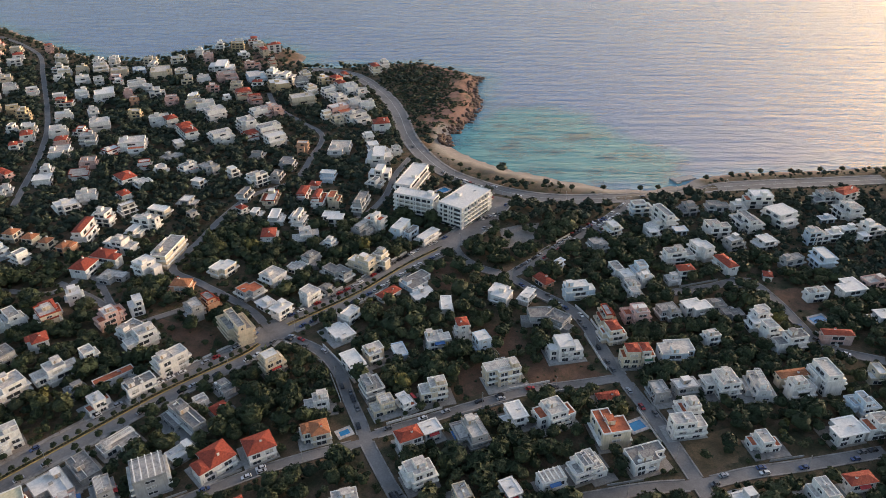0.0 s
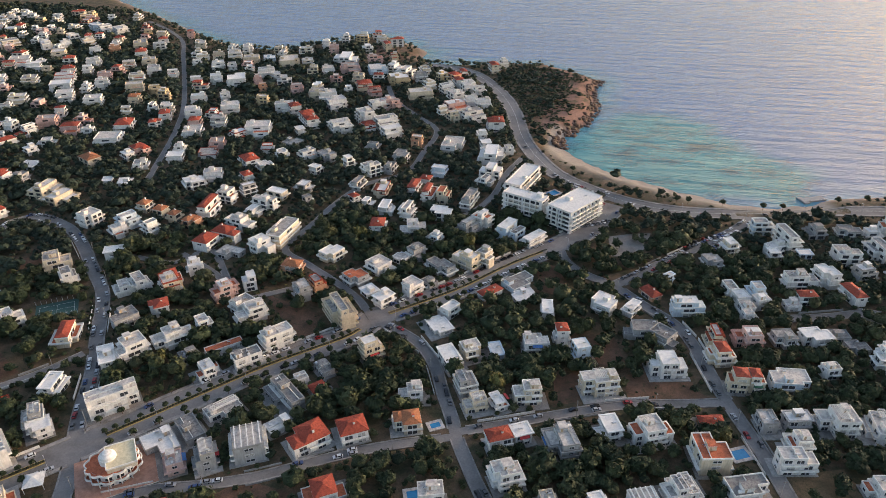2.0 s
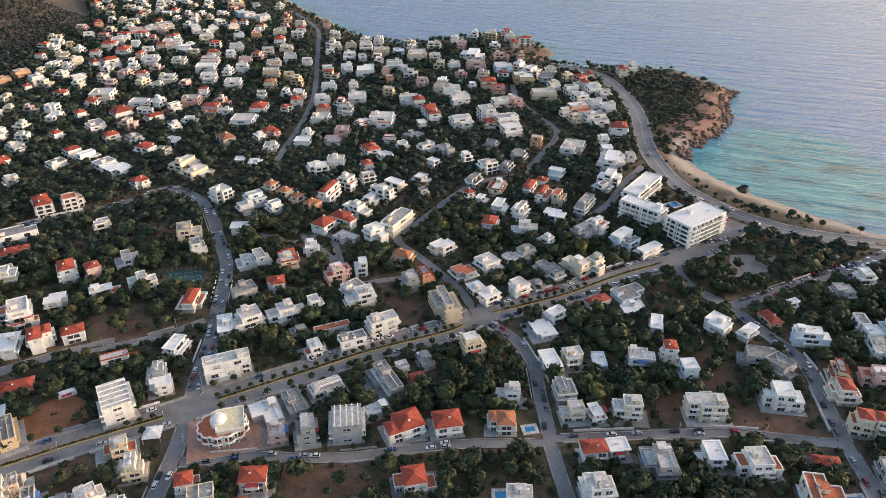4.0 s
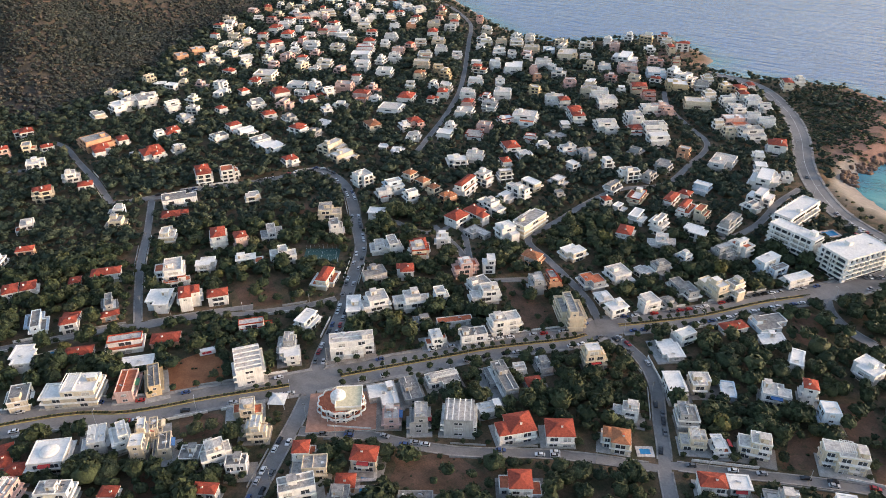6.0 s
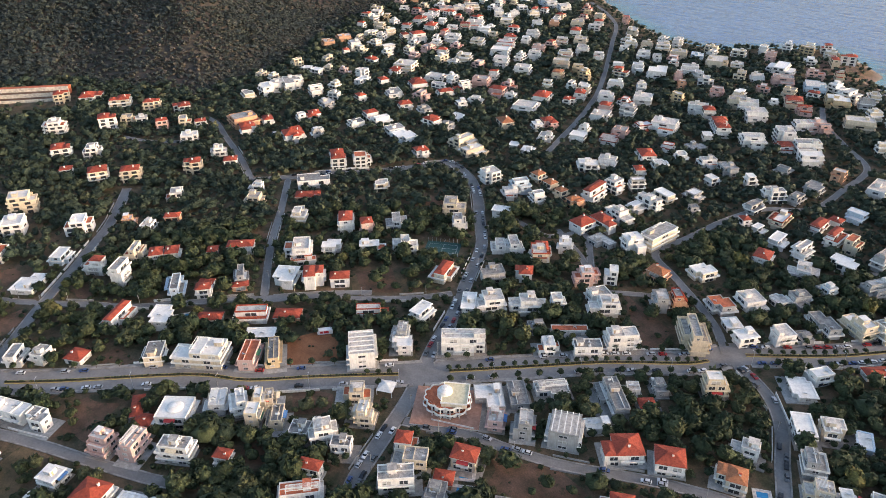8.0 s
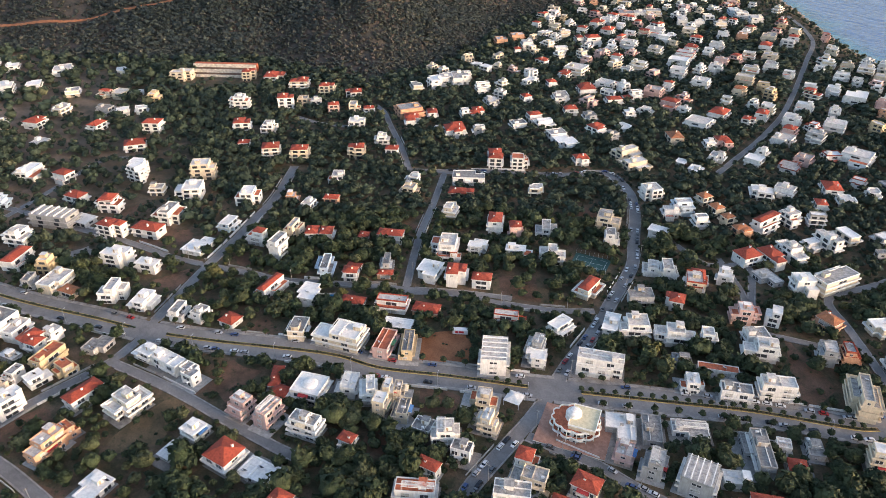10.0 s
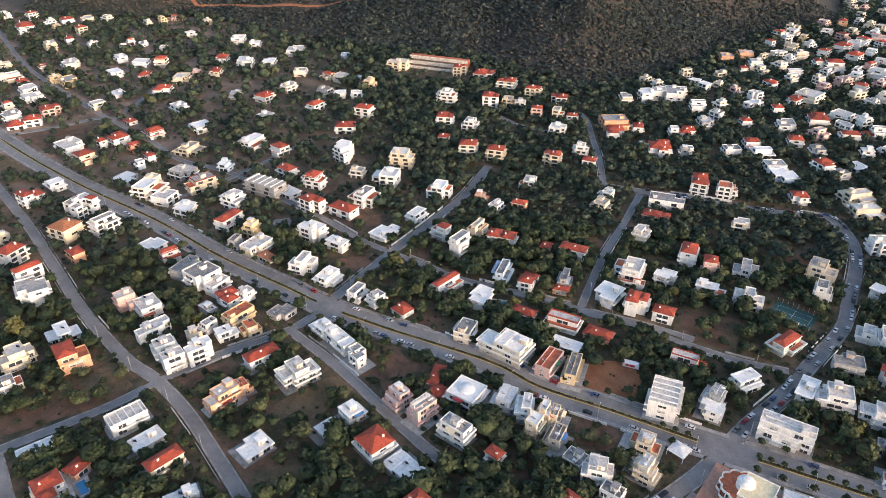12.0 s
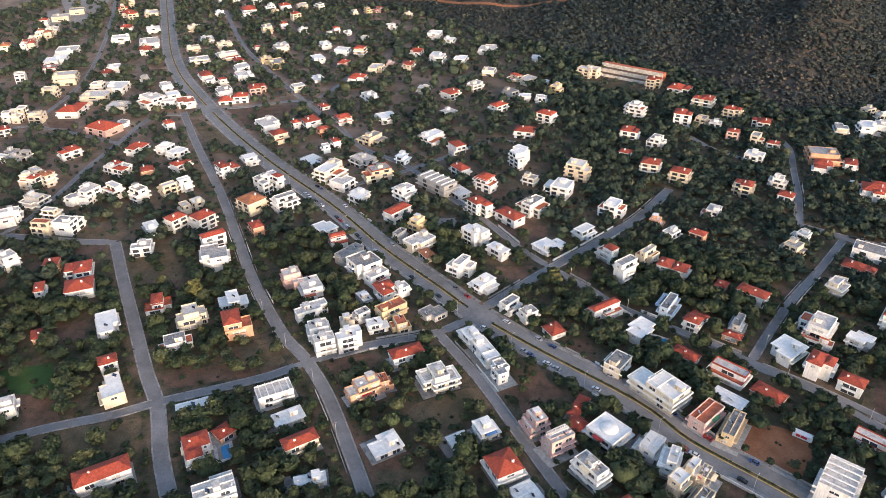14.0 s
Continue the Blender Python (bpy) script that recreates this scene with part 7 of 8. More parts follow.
def round_restaurant():
    base = new("restaurant")
    base.matrix_basis = pose(-170.8, 182.5, 8.1, 0, 0, 35) @ Matrix.Diagonal((0.83, 0.84, 0.95, 1.0))
    tagged(base, "round white restaurant with scalloped terraces and a dome", "restaurant")
    mark_box(-169, 183, 42, 36, radians(35), 1)
    g = Geo()
    g.ring([(-19, -15, -0.1), (19, -15, -0.1), (19, 15, -0.1), (-19, 15, -0.1)], [(-19, -15, 0.42), (19, -15, 0.42), (19, 15, 0.42), (-19, 15, 0.42)], "trim_white", "plaza_tiles")
    part("terrace", g, base, "reddish tiled forecourt with a low white edge")
    g = Geo()
    g.ring(petal(10.5, 8.8, 10, 0.0, 0.4), petal(10.5, 8.8, 10, 0.0, 7.2), "white_plaster", "roof_terrace")
    part("wall", g, base)
    for zz, rx, ry in ((3.3, 13.2, 10.8), (6.9, 12.6, 10.3)):
        g = Geo()
        lo, hi = petal(rx, ry, 12, 0.10, zz), petal(rx, ry, 12, 0.10, zz + 1.1)
        inn = petal(rx - 0.45, ry - 0.45, 12, 0.10, zz + 1.1)
        flo = petal(rx - 0.45, ry - 0.45, 12, 0.10, zz + 0.25)
        g.ring(lo, hi, "trim_white")
        g.ring(hi, inn, "trim_white")
        g.ring(inn, flo, "trim_white", "roof_terrace")
        g.face([p for p in reversed(lo)], "trim_white")
        part("balcony", g, base, "scalloped white parapet round a terracotta floor")
    for k in range(14):
        t = 2 * math.pi * k / 14
        g = Geo()
        g.tube(12.0 * math.cos(t), 9.7 * math.sin(t), 0.4, 6.9, 0.28, 0.28, "trim_white", 8)
        part("column", g, base)
    for k in range(12):
        t = 2 * math.pi * (k + 0.5) / 12
        for zz in (0.6, 3.7):
            part("window", shared("window", window_geo), base, m=pose(10.52 * math.cos(t), 8.82 * math.sin(t), zz, 0, 0, math.degrees(math.atan2(math.sin(t) / 8.8, math.cos(t) / 10.5)) + 90) @ Matrix.Diagonal((3.6, 1, 2.3, 1)))
    # pale upper block with the dome
    g = Geo()
    g.box(-2.5, -8.0, 7.15, 11.5, 8.0, 9.6, "cream_plaster", "roof_cream")
    ring_wall(g, -2.8, -8.3, 11.8, 8.3, 9.3, 10.1, 0.35, "trim_white")
    part("upper_block", g, base, "cream flat-roofed upper storey")
    g = Geo()
    g.tube(-1.5, 1.0, 7.2, 10.2, 4.3, 4.3, "trim_white", 28)
    last = None
    for k in range(8):
        a = k / 7.0 * math.pi / 2 * 0.97
        loop = [(-1.5 + 4.0 * math.cos(a) * math.cos(t * math.pi / 14), 1.0 + 4.0 * math.cos(a) * math.sin(t * math.pi / 14), 10.2 + 2.2 * math.sin(a)) for t in range(28)]
        if last:
            g.ring(last, loop, "roof_white")
        last = loop
    part("dome", g, base, "smooth white dome")


round_restaurant()

# ---- pools, tennis court, pier, awnings ----


def pool(x, y, w, d, ang, label):
    base = new("swimming_pool")
    base.matrix_basis = pose(x, y, 8.1, 0, 0, ang)
    tagged(base, label, "pool", group="garden pools")
    mark_box(x, y, w + 4, d + 4, radians(ang), 1)
    g = Geo()
    ring_wall(g, -w / 2 - 1.5, -d / 2 - 1.5, w / 2 + 1.5, d / 2 + 1.5, -0.3, 0.22, 1.5, "roof_pale")
    part("surround", g, base, "pale paved surround")
    g = Geo()
    g.box(-w / 2, -d / 2, -0.3, w / 2, d / 2, 0.12, "pool_blue")
    part("pool_water", g, base, "bright blue water")


for px_, py_, pw, pd, pa in ((-324.7, 135, 8, 5, 60), (-252, -72, 8, 5, 20), (88, 236, 7, 5, 25), (-44, 231.5, 4.5, 3, 30), (-140, 157.5, 9, 3.6, 35), (-135, 150.5, 9, 3.6, 35), (207, 317, 9, 5, 20), (-736, -116, 9, 5, 50), (-44, 192, 9, 5, 20), (0, 480, 9, 6, 45)):
    pool(px_, py_, pw, pd, pa, "small blue garden swimming pool with pale paving")

court = new("tennis_court")
court.matrix_basis = pose(-269, 285, 8.12, 0, 0, 32)
tagged(court, "worn green tennis court with white lines and a fence", "tennis court")
mark_box(-269, 285, 24, 18, radians(32), 1)
g = Geo()
g.box(-11, -8, -0.1, 11, 8, 0.02, "court_green")
part("surface", g, court)
for yy in (-5, 5, 0):
    g = Geo()
    g.box(-9, yy - 0.06, 0.024, 9, yy + 0.06, 0.03, "line_white")
    part("court_line", g, court)
for xx in (-9, 0, 9):
    g = Geo()
    g.box(xx - 0.06, -5, 0.034, xx + 0.06, 5, 0.04, "line_white")
    part("court_line", g, court)
for k in range(9):
    for yy in (-8, 8):
        g = Geo()
        g.tube(-11 + k * 2.75, yy, 0, 3, 0.06, 0.06, "frame_white", 5)
        part("fence_post", g, court)

pier = new("pier")
pier.matrix_basis = pose(193, 517, 0, 0, 0, 22) @ Matrix.Scale(0.8, 4)
tagged(pier, "low concrete bathing pier built out from the shore", "pier")
g = Geo()
g.box(-13, -4, -2, 11, 4, 1.4, "concrete")
g.box(-13.5, -6.5, -2, -8, 6.5, 1.1, "concrete")
part("deck", g, pier)
for k in range(7):
    g = Geo()
    g.tube(-12 + 3.5 * k, -3.6, 1.4, 2.3, 0.15, 0.15, "trim_white", 6)
    part("bollard", g, pier)

canopy = new("canopy")
canopy.matrix_basis = pose(-199.5, 171, 8.1, 0, 0, 28) @ Matrix.Scale(0.8, 4)
tagged(canopy, "pointed white canopy over a petrol forecourt", "canopy")
for sx_, sy_ in ((-1, -1), (1, -1), (1, 1), (-1, 1)):
    g = Geo()
    g.box(sx_ * 4.6 - 0.12, sy_ * 4.6 - 0.12, 0, sx_ * 4.6 + 0.12, sy_ * 4.6 + 0.12, 4.0, "frame_white")
    part("post", g, canopy)
g = Geo()
c5 = [(-5, -5, 4.0), (5, -5, 4.0), (5, 5, 4.0), (-5, 5, 4.0)]
for a, b in zip(c5, c5[1:] + c5[:1]):
    g.face([a, b, (0, 0, 6.8)], "roof_white")
g.face(c5[::-1], "roof_white")
part("roof", g, canopy)
mark_box(-200, 170, 16, 14, radians(40), 1)

kiosk = new("sales_kiosk")
kiosk.matrix_basis = pose(-256, 179.5, 8.05, 0, 0, 52)
tagged(kiosk, "white trailer kiosk with red lettering on bare ground", "kiosk")
g = Geo()
g.box(-4, -1.3, 0.4, 4, 1.3, 3.0, "frame_white")
part("body", g, kiosk)
for k, (xa, xb) in enumerate(((-2.6, -1.0), (-0.7, 1.9))):
    g = Geo()
    g.box(xa, -1.34, 1.1, xb, -1.303, 2.4, "sign_red")
    part("lettering_bar", g, kiosk, "red block of lettering")
for xx in (-2.5, 2.5):
    g = Geo()
    g.box(xx - 0.2, -1.2, -0.3, xx + 0.2, 1.2, 0.4, "tyre")
    part("support", g, kiosk)

# terraced garden of the hillside villas: stepped retaining walls
villa = new("terraced_garden")
villa.matrix_basis = pose(-752, 215, ground_at(-752, 215), 0, 0, 52)
tagged(villa, "long stone retaining walls of a stepped hillside garden", "retaining wall")
for k in range(3):
    top = 2.6 + 2.9 * k
    g = Geo()
    g.box(-34, -3 + 9 * k, -2, 34, -2.2 + 9 * k, top, "stone_wall")
    for u in range(-32, 34, 4):
        g.box(u - 0.3, -3.35 + 9 * k, -2, u + 0.3, -3.003 + 9 * k, top - 0.3, "stone_wall")
    part("retaining_wall", g, villa)
    g = Geo()
    g.box(-34, -2.196 + 9 * k, -2, 34, 6 + 9 * k, top - 0.6, "plot_soil" if k < 2 else "roof_terrace")
    part("garden_bed", g, villa)
mark_box(-752, 222, 70, 30, radians(52), 1)
mark_box(-735, 208, 84, 34, radians(52), 2)

# ---- garden walls along the plots ----
Rw = random.Random(5)
walls = 0
for k, (name, width, line) in enumerate(ROADS):
    if name == "coast_road":
        continue
    for side in (-1, 1):
        j = 2
        while j < len(line) - 6 and walls < 130:
            n = Rw.randint(3, 5)
            a, b = line[j], line[min(j + n, len(line) - 1)]
            j += n + Rw.randint(0, 2)
            way = (b - a)
            if way.length < 8 or Rw.random() < 0.35:
                continue
            nrm = Vector((way.y, -way.x)).normalized() * side * (width / 2 + (2.6 if name != "street" else 1.7))
            mid = (a + b) / 2 + nrm
            if math.hypot(mid.x + 80, mid.y - 80) > 480 or off_line(mid.x, mid.y, k) < way.length / 2 + 2:
                continue
            ang = math.degrees(math.atan2(way.y, way.x))
            L = way.length - 1.0
            hh = Rw.uniform(0.9, 1.7)
            g = Geo()
            g.box(-L / 2, -0.12, -0.3, L / 2, 0.12, hh, "white_plaster" if hh > 1.2 else "concrete")
            base = part("garden_wall", g, m=pose(mid.x, mid.y, 8.0, 0, 0, ang))
            tagged(base, "low white-painted garden wall beside the street" if hh > 1.2 else "low pale concrete garden wall beside the street", "wall", group="garden walls")
            walls += 1

# ---- cars ----


def car_body(paint):
    g = Geo()
    low = [(-2.15, 0.35), (2.15, 0.35), (2.2, 0.75), (1.2, 0.92), (-1.75, 0.95), (-2.2, 0.8)]
    for s, wy in ((-1, 0.86), (1, 0.86)):
        g.face([(p, s * wy, q) for p, q in (low if s < 0 else low[::-1])], paint)
    for a, b in zip(low, low[1:] + low[:1]):
        g.face([(b[0], -0.86, b[1]), (a[0], -0.86, a[1]), (a[0], 0.86, a[1]), (b[0], 0.86, b[1])], paint)
    g.box(-1.35, -0.68, 1.38, 0.35, 0.68, 1.46, paint)
    return g


def car_glass():
    g = Geo()
    lo = [(-1.8, -0.8, 0.93), (1.1, -0.8, 0.9), (1.1, 0.8, 0.9), (-1.8, 0.8, 0.93)]
    hi = [(-1.38, -0.68, 1.39), (0.38, -0.68, 1.39), (0.38, 0.68, 1.39), (-1.38, 0.68, 1.39)]
    g.ring(lo, hi, "car_glass")
    return g


def car_wheel():
    g = Geo()
    n = 10
    c = [(0.32 * math.cos(2 * math.pi * a / n), 0.32 * math.sin(2 * math.pi * a / n)) for a in range(n)]
    g.ring([(p, -0.1, q) for p, q in c], [(p, 0.1, q) for p, q in c], "tyre", "tyre")
    g.face([(p, -0.1, q) for p, q in c], "tyre")
    return g


def make_car(paint, word):
    base = new("car")
    base.matrix_basis = pose(0, 0, -50)
    tagged(base, f"{word} hatchback parked at the kerb", "car", group="parked cars")
    body = car_body(paint)
    for xx in (-1.35, 1.35):
        for yy in (-0.8, 0.8):
            body.add(car_wheel(), pose(xx, yy, 0.32))
    part("body", body, base)
    part("cabin_glass", car_glass(), base)
    return base


fleet = [make_car(*v) for v in (("car_white", "white"), ("car_silver", "silver"), ("car_black", "black"), ("car_white", "white"), ("car_grey", "dark grey"), ("car_red", "red"), ("car_blue", "blue"))]
parked = [0] * len(fleet)
Rc = random.Random(21)


def park(x, y, z, ang):
    k = Rc.choice((0, 0, 1, 1, 2, 2, 3, 4, 4, 5, 6))
    m = pose(x, y, z, 0, 0, ang + Rc.choice((0, 180)))
    if parked[k] == 0:
        fleet[k].matrix_basis = m
    else:
        copy_thing(fleet[k], m)
    parked[k] += 1


total = 0
for k in [9, 0, 5, 1, 2, 3, 4, 6, 7, 8] + list(range(10, len(ROADS))):
    name, width, line = ROADS[k]
    for a, b in zip(line[1:], line[2:]):
        way = b - a
        busy = (0.75 if -140 < a.x < 10 else 0.3) if name == "avenue" else 0.10 if name == "coast_road" else 0.20
        if k in (5, 9):
            busy = 0.7 if k == 5 else 0.5
        for side in (-1, 1):
            if Rc.random() > busy or total >= 290 or math.hypot(a.x + 80, a.y - 100) > 470:
                continue
            nrm = Vector((way.y, -way.x)).normalized()
            p = a + nrm * side * (width / 2 - (1.15 if name != "coast_road" else 3.0))
            if off_line(p.x, p.y, k) < 3:
                continue
            park(p.x, p.y, road_z(p) + 0.12 + 0.006 * k, math.degrees(math.atan2(way.y, way.x)) + Rc.uniform(-2, 2))
            total += 1
for k in range(22):                                  # car park beside the hotel
    row, col = divmod(k, 11)
    if Rc.random() < 0.85:
        park(8 + col * 2.8 * 0.75 + row * 6, 492 - col * 2.8 * 0.66 + row * 6, 8.12, 48)

# blue awning before the hotel entrance
awning = new("entrance_awning")
awning.matrix_basis = pose(22.5, 441.5, 8.1, 0, 0, 32)
tagged(awning, "pale blue sloping awning before the hotel entrance", "awning")
g = Geo()
g.ring([(-7, -2.2, 2.7), (7, -2.2, 2.7), (7, 2.2, 3.7), (-7, 2.2, 3.7)], [(-7, -2.2, 2.8), (7, -2.2, 2.8), (7, 2.2, 3.8), (-7, 2.2, 3.8)], "pale_blue_plaster", "pale_blue_plaster")
part("canvas", g, awning)
for x in (-6.8, -2.3, 2.3, 6.8):
    g = Geo()
    g.tube(x, -2.1, -0.2, 2.72, 0.07, 0.07, "frame_white", 6)
    part("post", g, awning)

# two rows beside the hotel forecourt and one by the park
for x0, y0, x1, y1, n, ang in ((14, 427, 40, 442, 9, -58), (84, 414, 116, 437, 11, -50), (96, 409, 128, 433, 9, -50)):
    for k in range(n):
        if Rc.random() < 0.85:
            u = (k + 0.5) / n
            park(x0 + (x1 - x0) * u, y0 + (y1 - y0) * u, 8.14, ang + Rc.uniform(-3, 3))

# dirt track across the hillside
g = Geo()
track = [(-1150, -48), (-1104, -30), (-1097, -12), (-1088, 8), (-1061, 39), (-1036, 64), (-1001, 107), (-979, 152), (-959, 183), (-950, 210), (-952, 240)]
sides = []
for (ax, ay), (bx, by) in zip(track, track[1:]):
    n = max(2, int(math.hypot(bx - ax, by - ay) / 4))
    for k in range(n):
        u = k / n
        wide = 2.4 + 0.6 * math.sin(ax + 3.1 * k)
        nrm = Vector((by - ay, ax - bx)).normalized()
        x, y = ax + (bx - ax) * u, ay + (by - ay) * u
        sides.append([(x + s * wide * nrm.x, y + s * wide * nrm.y) for s in (-1, 1)])
for (a, b), (c, d) in zip(sides, sides[1:]):
    g.face([(x, y, ground_at(x, y) + 0.9) for x, y in (a, c, d, b)], "plot_red")
    mark_box((a[0] + b[0]) / 2, (a[1] + b[1]) / 2, 9, 9, 0, 1)
tagged(part("dirt_track", g), "reddish dirt track cut across the hillside", "track", kind="structure")

# ---- street lamps along the avenue and the coast ----


def lamp_geo():
    g = Geo()
    g.tube(0, 0, 0, 8.5, 0.11, 0.06, "steel_tank", 6)
    return g


def arm_geo():
    g = Geo()
    g.box(-0.05, 0, 8.35, 0.05, 1.8, 8.45, "steel_tank")
    g.box(-0.14, 1.4, 8.25, 0.14, 2.2, 8.36, "frame_white")
    return g


first_lamp = None
for name, width, line in ROADS[:2]:
    for k in range(4, len(line) - 2, 8):
        a, way = line[k], line[k + 1] - line[k]
        nrm = Vector((way.y, -way.x)).normalized() * (width / 2 + 0.7)
        m = pose(a.x + nrm.x, a.y + nrm.y, road_z(a) + 0.3, 0, 0, math.degrees(math.atan2(way.y, way.x)))
        if math.hypot(a.x + 80, a.y - 100) > 520:
            continue
        if first_lamp is None:
            first_lamp = new("street_lamp")
            first_lamp.matrix_basis = m
            tagged(first_lamp, "tall grey steel street lamp on the pavement", "street lamp", group="street lamps")
            part("pole", lamp_geo(), first_lamp)
            part("arm", arm_geo(), first_lamp)
        else:
            copy_thing(first_lamp, m)


# ---- utility poles along the side streets ----


def make_utility_pole():
    base = new("utility_pole")
    tagged(base, "grey concrete utility pole with a crossarm beside the street", "utility pole", group="utility poles")
    g = Geo()
    g.tube(0, 0, -0.3, 9.2, 0.13, 0.09, "concrete", 7)
    part("pole", g, base)
    g = Geo()
    g.box(-0.8, -0.06, 8.5, 0.8, 0.06, 8.62, "bark")
    for x in (-0.7, -0.25, 0.25, 0.7):
        g.tube(x, 0, 8.64, 8.84, 0.05, 0.04, "frame_white", 5)
    part("crossarm", g, base, "crossarm with white insulators")
    return base


first_pole = None
poles = 0
for k, (name, width, line) in enumerate(ROADS):
    if name != "street":
        continue
    for j in range(3, len(line) - 2, 7):
        a, way = line[j], line[j + 1] - line[j]
        nrm = Vector((way.y, -way.x)).normalized() * (width / 2 + 0.6)
        p = a + nrm
        if math.hypot(a.x + 80, a.y - 100) > 330 or poles >= 44 or off_line(p.x, p.y, k) < 1.5:
            continue
        m = pose(p.x, p.y, 8.3, 0, 0, math.degrees(math.atan2(way.y, way.x)) + 90)
        if first_pole is None:
            first_pole = make_utility_pole()
            first_pole.matrix_basis = m
        else:
            copy_thing(first_pole, m)
        poles += 1

# ---- trees ----


def crown_template(n, seed, flat=0.8, leaf=0.34, core=8):
    """Quads of leaf sprays over an uneven crown of radius 1, a rough core inside; verts, quads."""
    r = np.random.RandomState(seed)
    lobes = r.normal(size=(5, 3))
    lobes /= np.linalg.norm(lobes, axis=1)[:, None]
    lobes[:, 2] = abs(lobes[:, 2]) * 0.7
    verts, quads = [], []
    for k in range(n):
        lob = lobes[r.randint(5)] * r.uniform(0.25, 0.6)
        d = r.normal(size=3)
        d /= np.linalg.norm(d)
        d[2] = d[2] if d[2] > -0.35 else -d[2]
        c = lob + d * r.uniform(0.42, 0.66)
        nrm = d + r.normal(size=3) * 0.45
        nrm /= np.linalg.norm(nrm)
        t = np.cross(nrm, r.normal(size=3))
        t /= np.linalg.norm(t)
        b = np.cross(nrm, t)
        s = leaf * r.uniform(0.6, 1.35)
        k0 = len(verts)
        for u, v in ((-1.1, -0.8), (1.15, -0.6), (0.1, 1.2)):
            p = c + t * u * s + b * v * s
            verts.append((p[0], p[1], p[2] * flat))
        quads.append((k0, k0 + 1, k0 + 2))
    # core: a rough lump in bands
    k0 = len(verts)
    for zz, rr in ((-0.45, 0.5), (-0.1, 0.86), (0.36, 0.76), (0.72, 0.3)) if core > 6 else ((-0.4, 0.6), (0.05, 0.9), (0.66, 0.4)):
        for a in range(core):
            t = a * 2 * math.pi / core
            j = rr * r.uniform(0.72, 1.18)
            verts.append((j * math.cos(t), j * math.sin(t), zz * flat))
    for band_ in range(3 if core > 6 else 2):
        for a in range(core):
            b = (a + 1) % core
            p, q_ = k0 + band_ * core, k0 + band_ * core + core
            quads += [(p + a, p + b, q_ + b), (p + a, q_ + b, q_ + a)]
    return np.array(verts), np.array(quads)


def grow(name, sites, templates, material, label, category, trunk=0.0):
    """All plants of one sort in one mesh: sites are x, y, z, radius, height factor, tint."""
    V, Q, T = [], [], []
    base = 0
    r = np.random.RandomState(77)
    for x, y, z, rad, tall, tint in sites:
        tv, tq = templates[r.randint(len(templates))]
        a = r.uniform(0, 6.28)
        c, s = math.cos(a) * rad, math.sin(a) * rad
        v = np.empty_like(tv)
        v[:, 0] = tv[:, 0] * c - tv[:, 1] * s + x
        v[:, 1] = tv[:, 0] * s + tv[:, 1] * c + y
        v[:, 2] = tv[:, 2] * rad * tall + z
        V.append(v)
        Q.append(tq + base)
        T.append(np.full(len(tv), tint))
        base += len(tv)
    me = big_mesh(name, np.concatenate(V), np.concatenate(Q), material, [("tint", np.concatenate(T))], 3)
    return tagged(new(name, me), label, category, kind="stuff")


Rt = np.random.RandomState(9)
near_t = [crown_template(96, s, leaf=0.215, core=7) for s in range(6)]
mid_t = [crown_template(32, 20 + s, leaf=0.28, core=6) for s in range(5)]
far_t = [crown_template(9, 40 + s, leaf=0.4, core=5) for s in range(5)]
shrub_t = [crown_template(18, 60 + s, 0.65, 0.36, 5) for s in range(4)]


def clear_of(x, y, rad):
    """No wall, road or cleared plot under the crown."""
    hits = [taken(x + rad * u, y + rad * v) for u, v in ((0, 0), (0.6, 0), (-0.6, 0), (0, 0.6), (0, -0.6))]
    return 1 not in hits and (rad < 1.75 or 3 not in hits), 2 in hits


def in_sight(x, y):
    """The planted part of the plan; the ground behind the viewpoint stays open."""
    return math.hypot(x + 15, y - 10) > 120 and x < 0.95 * y + 25 and y > 0.8 * (x + 35) - 30


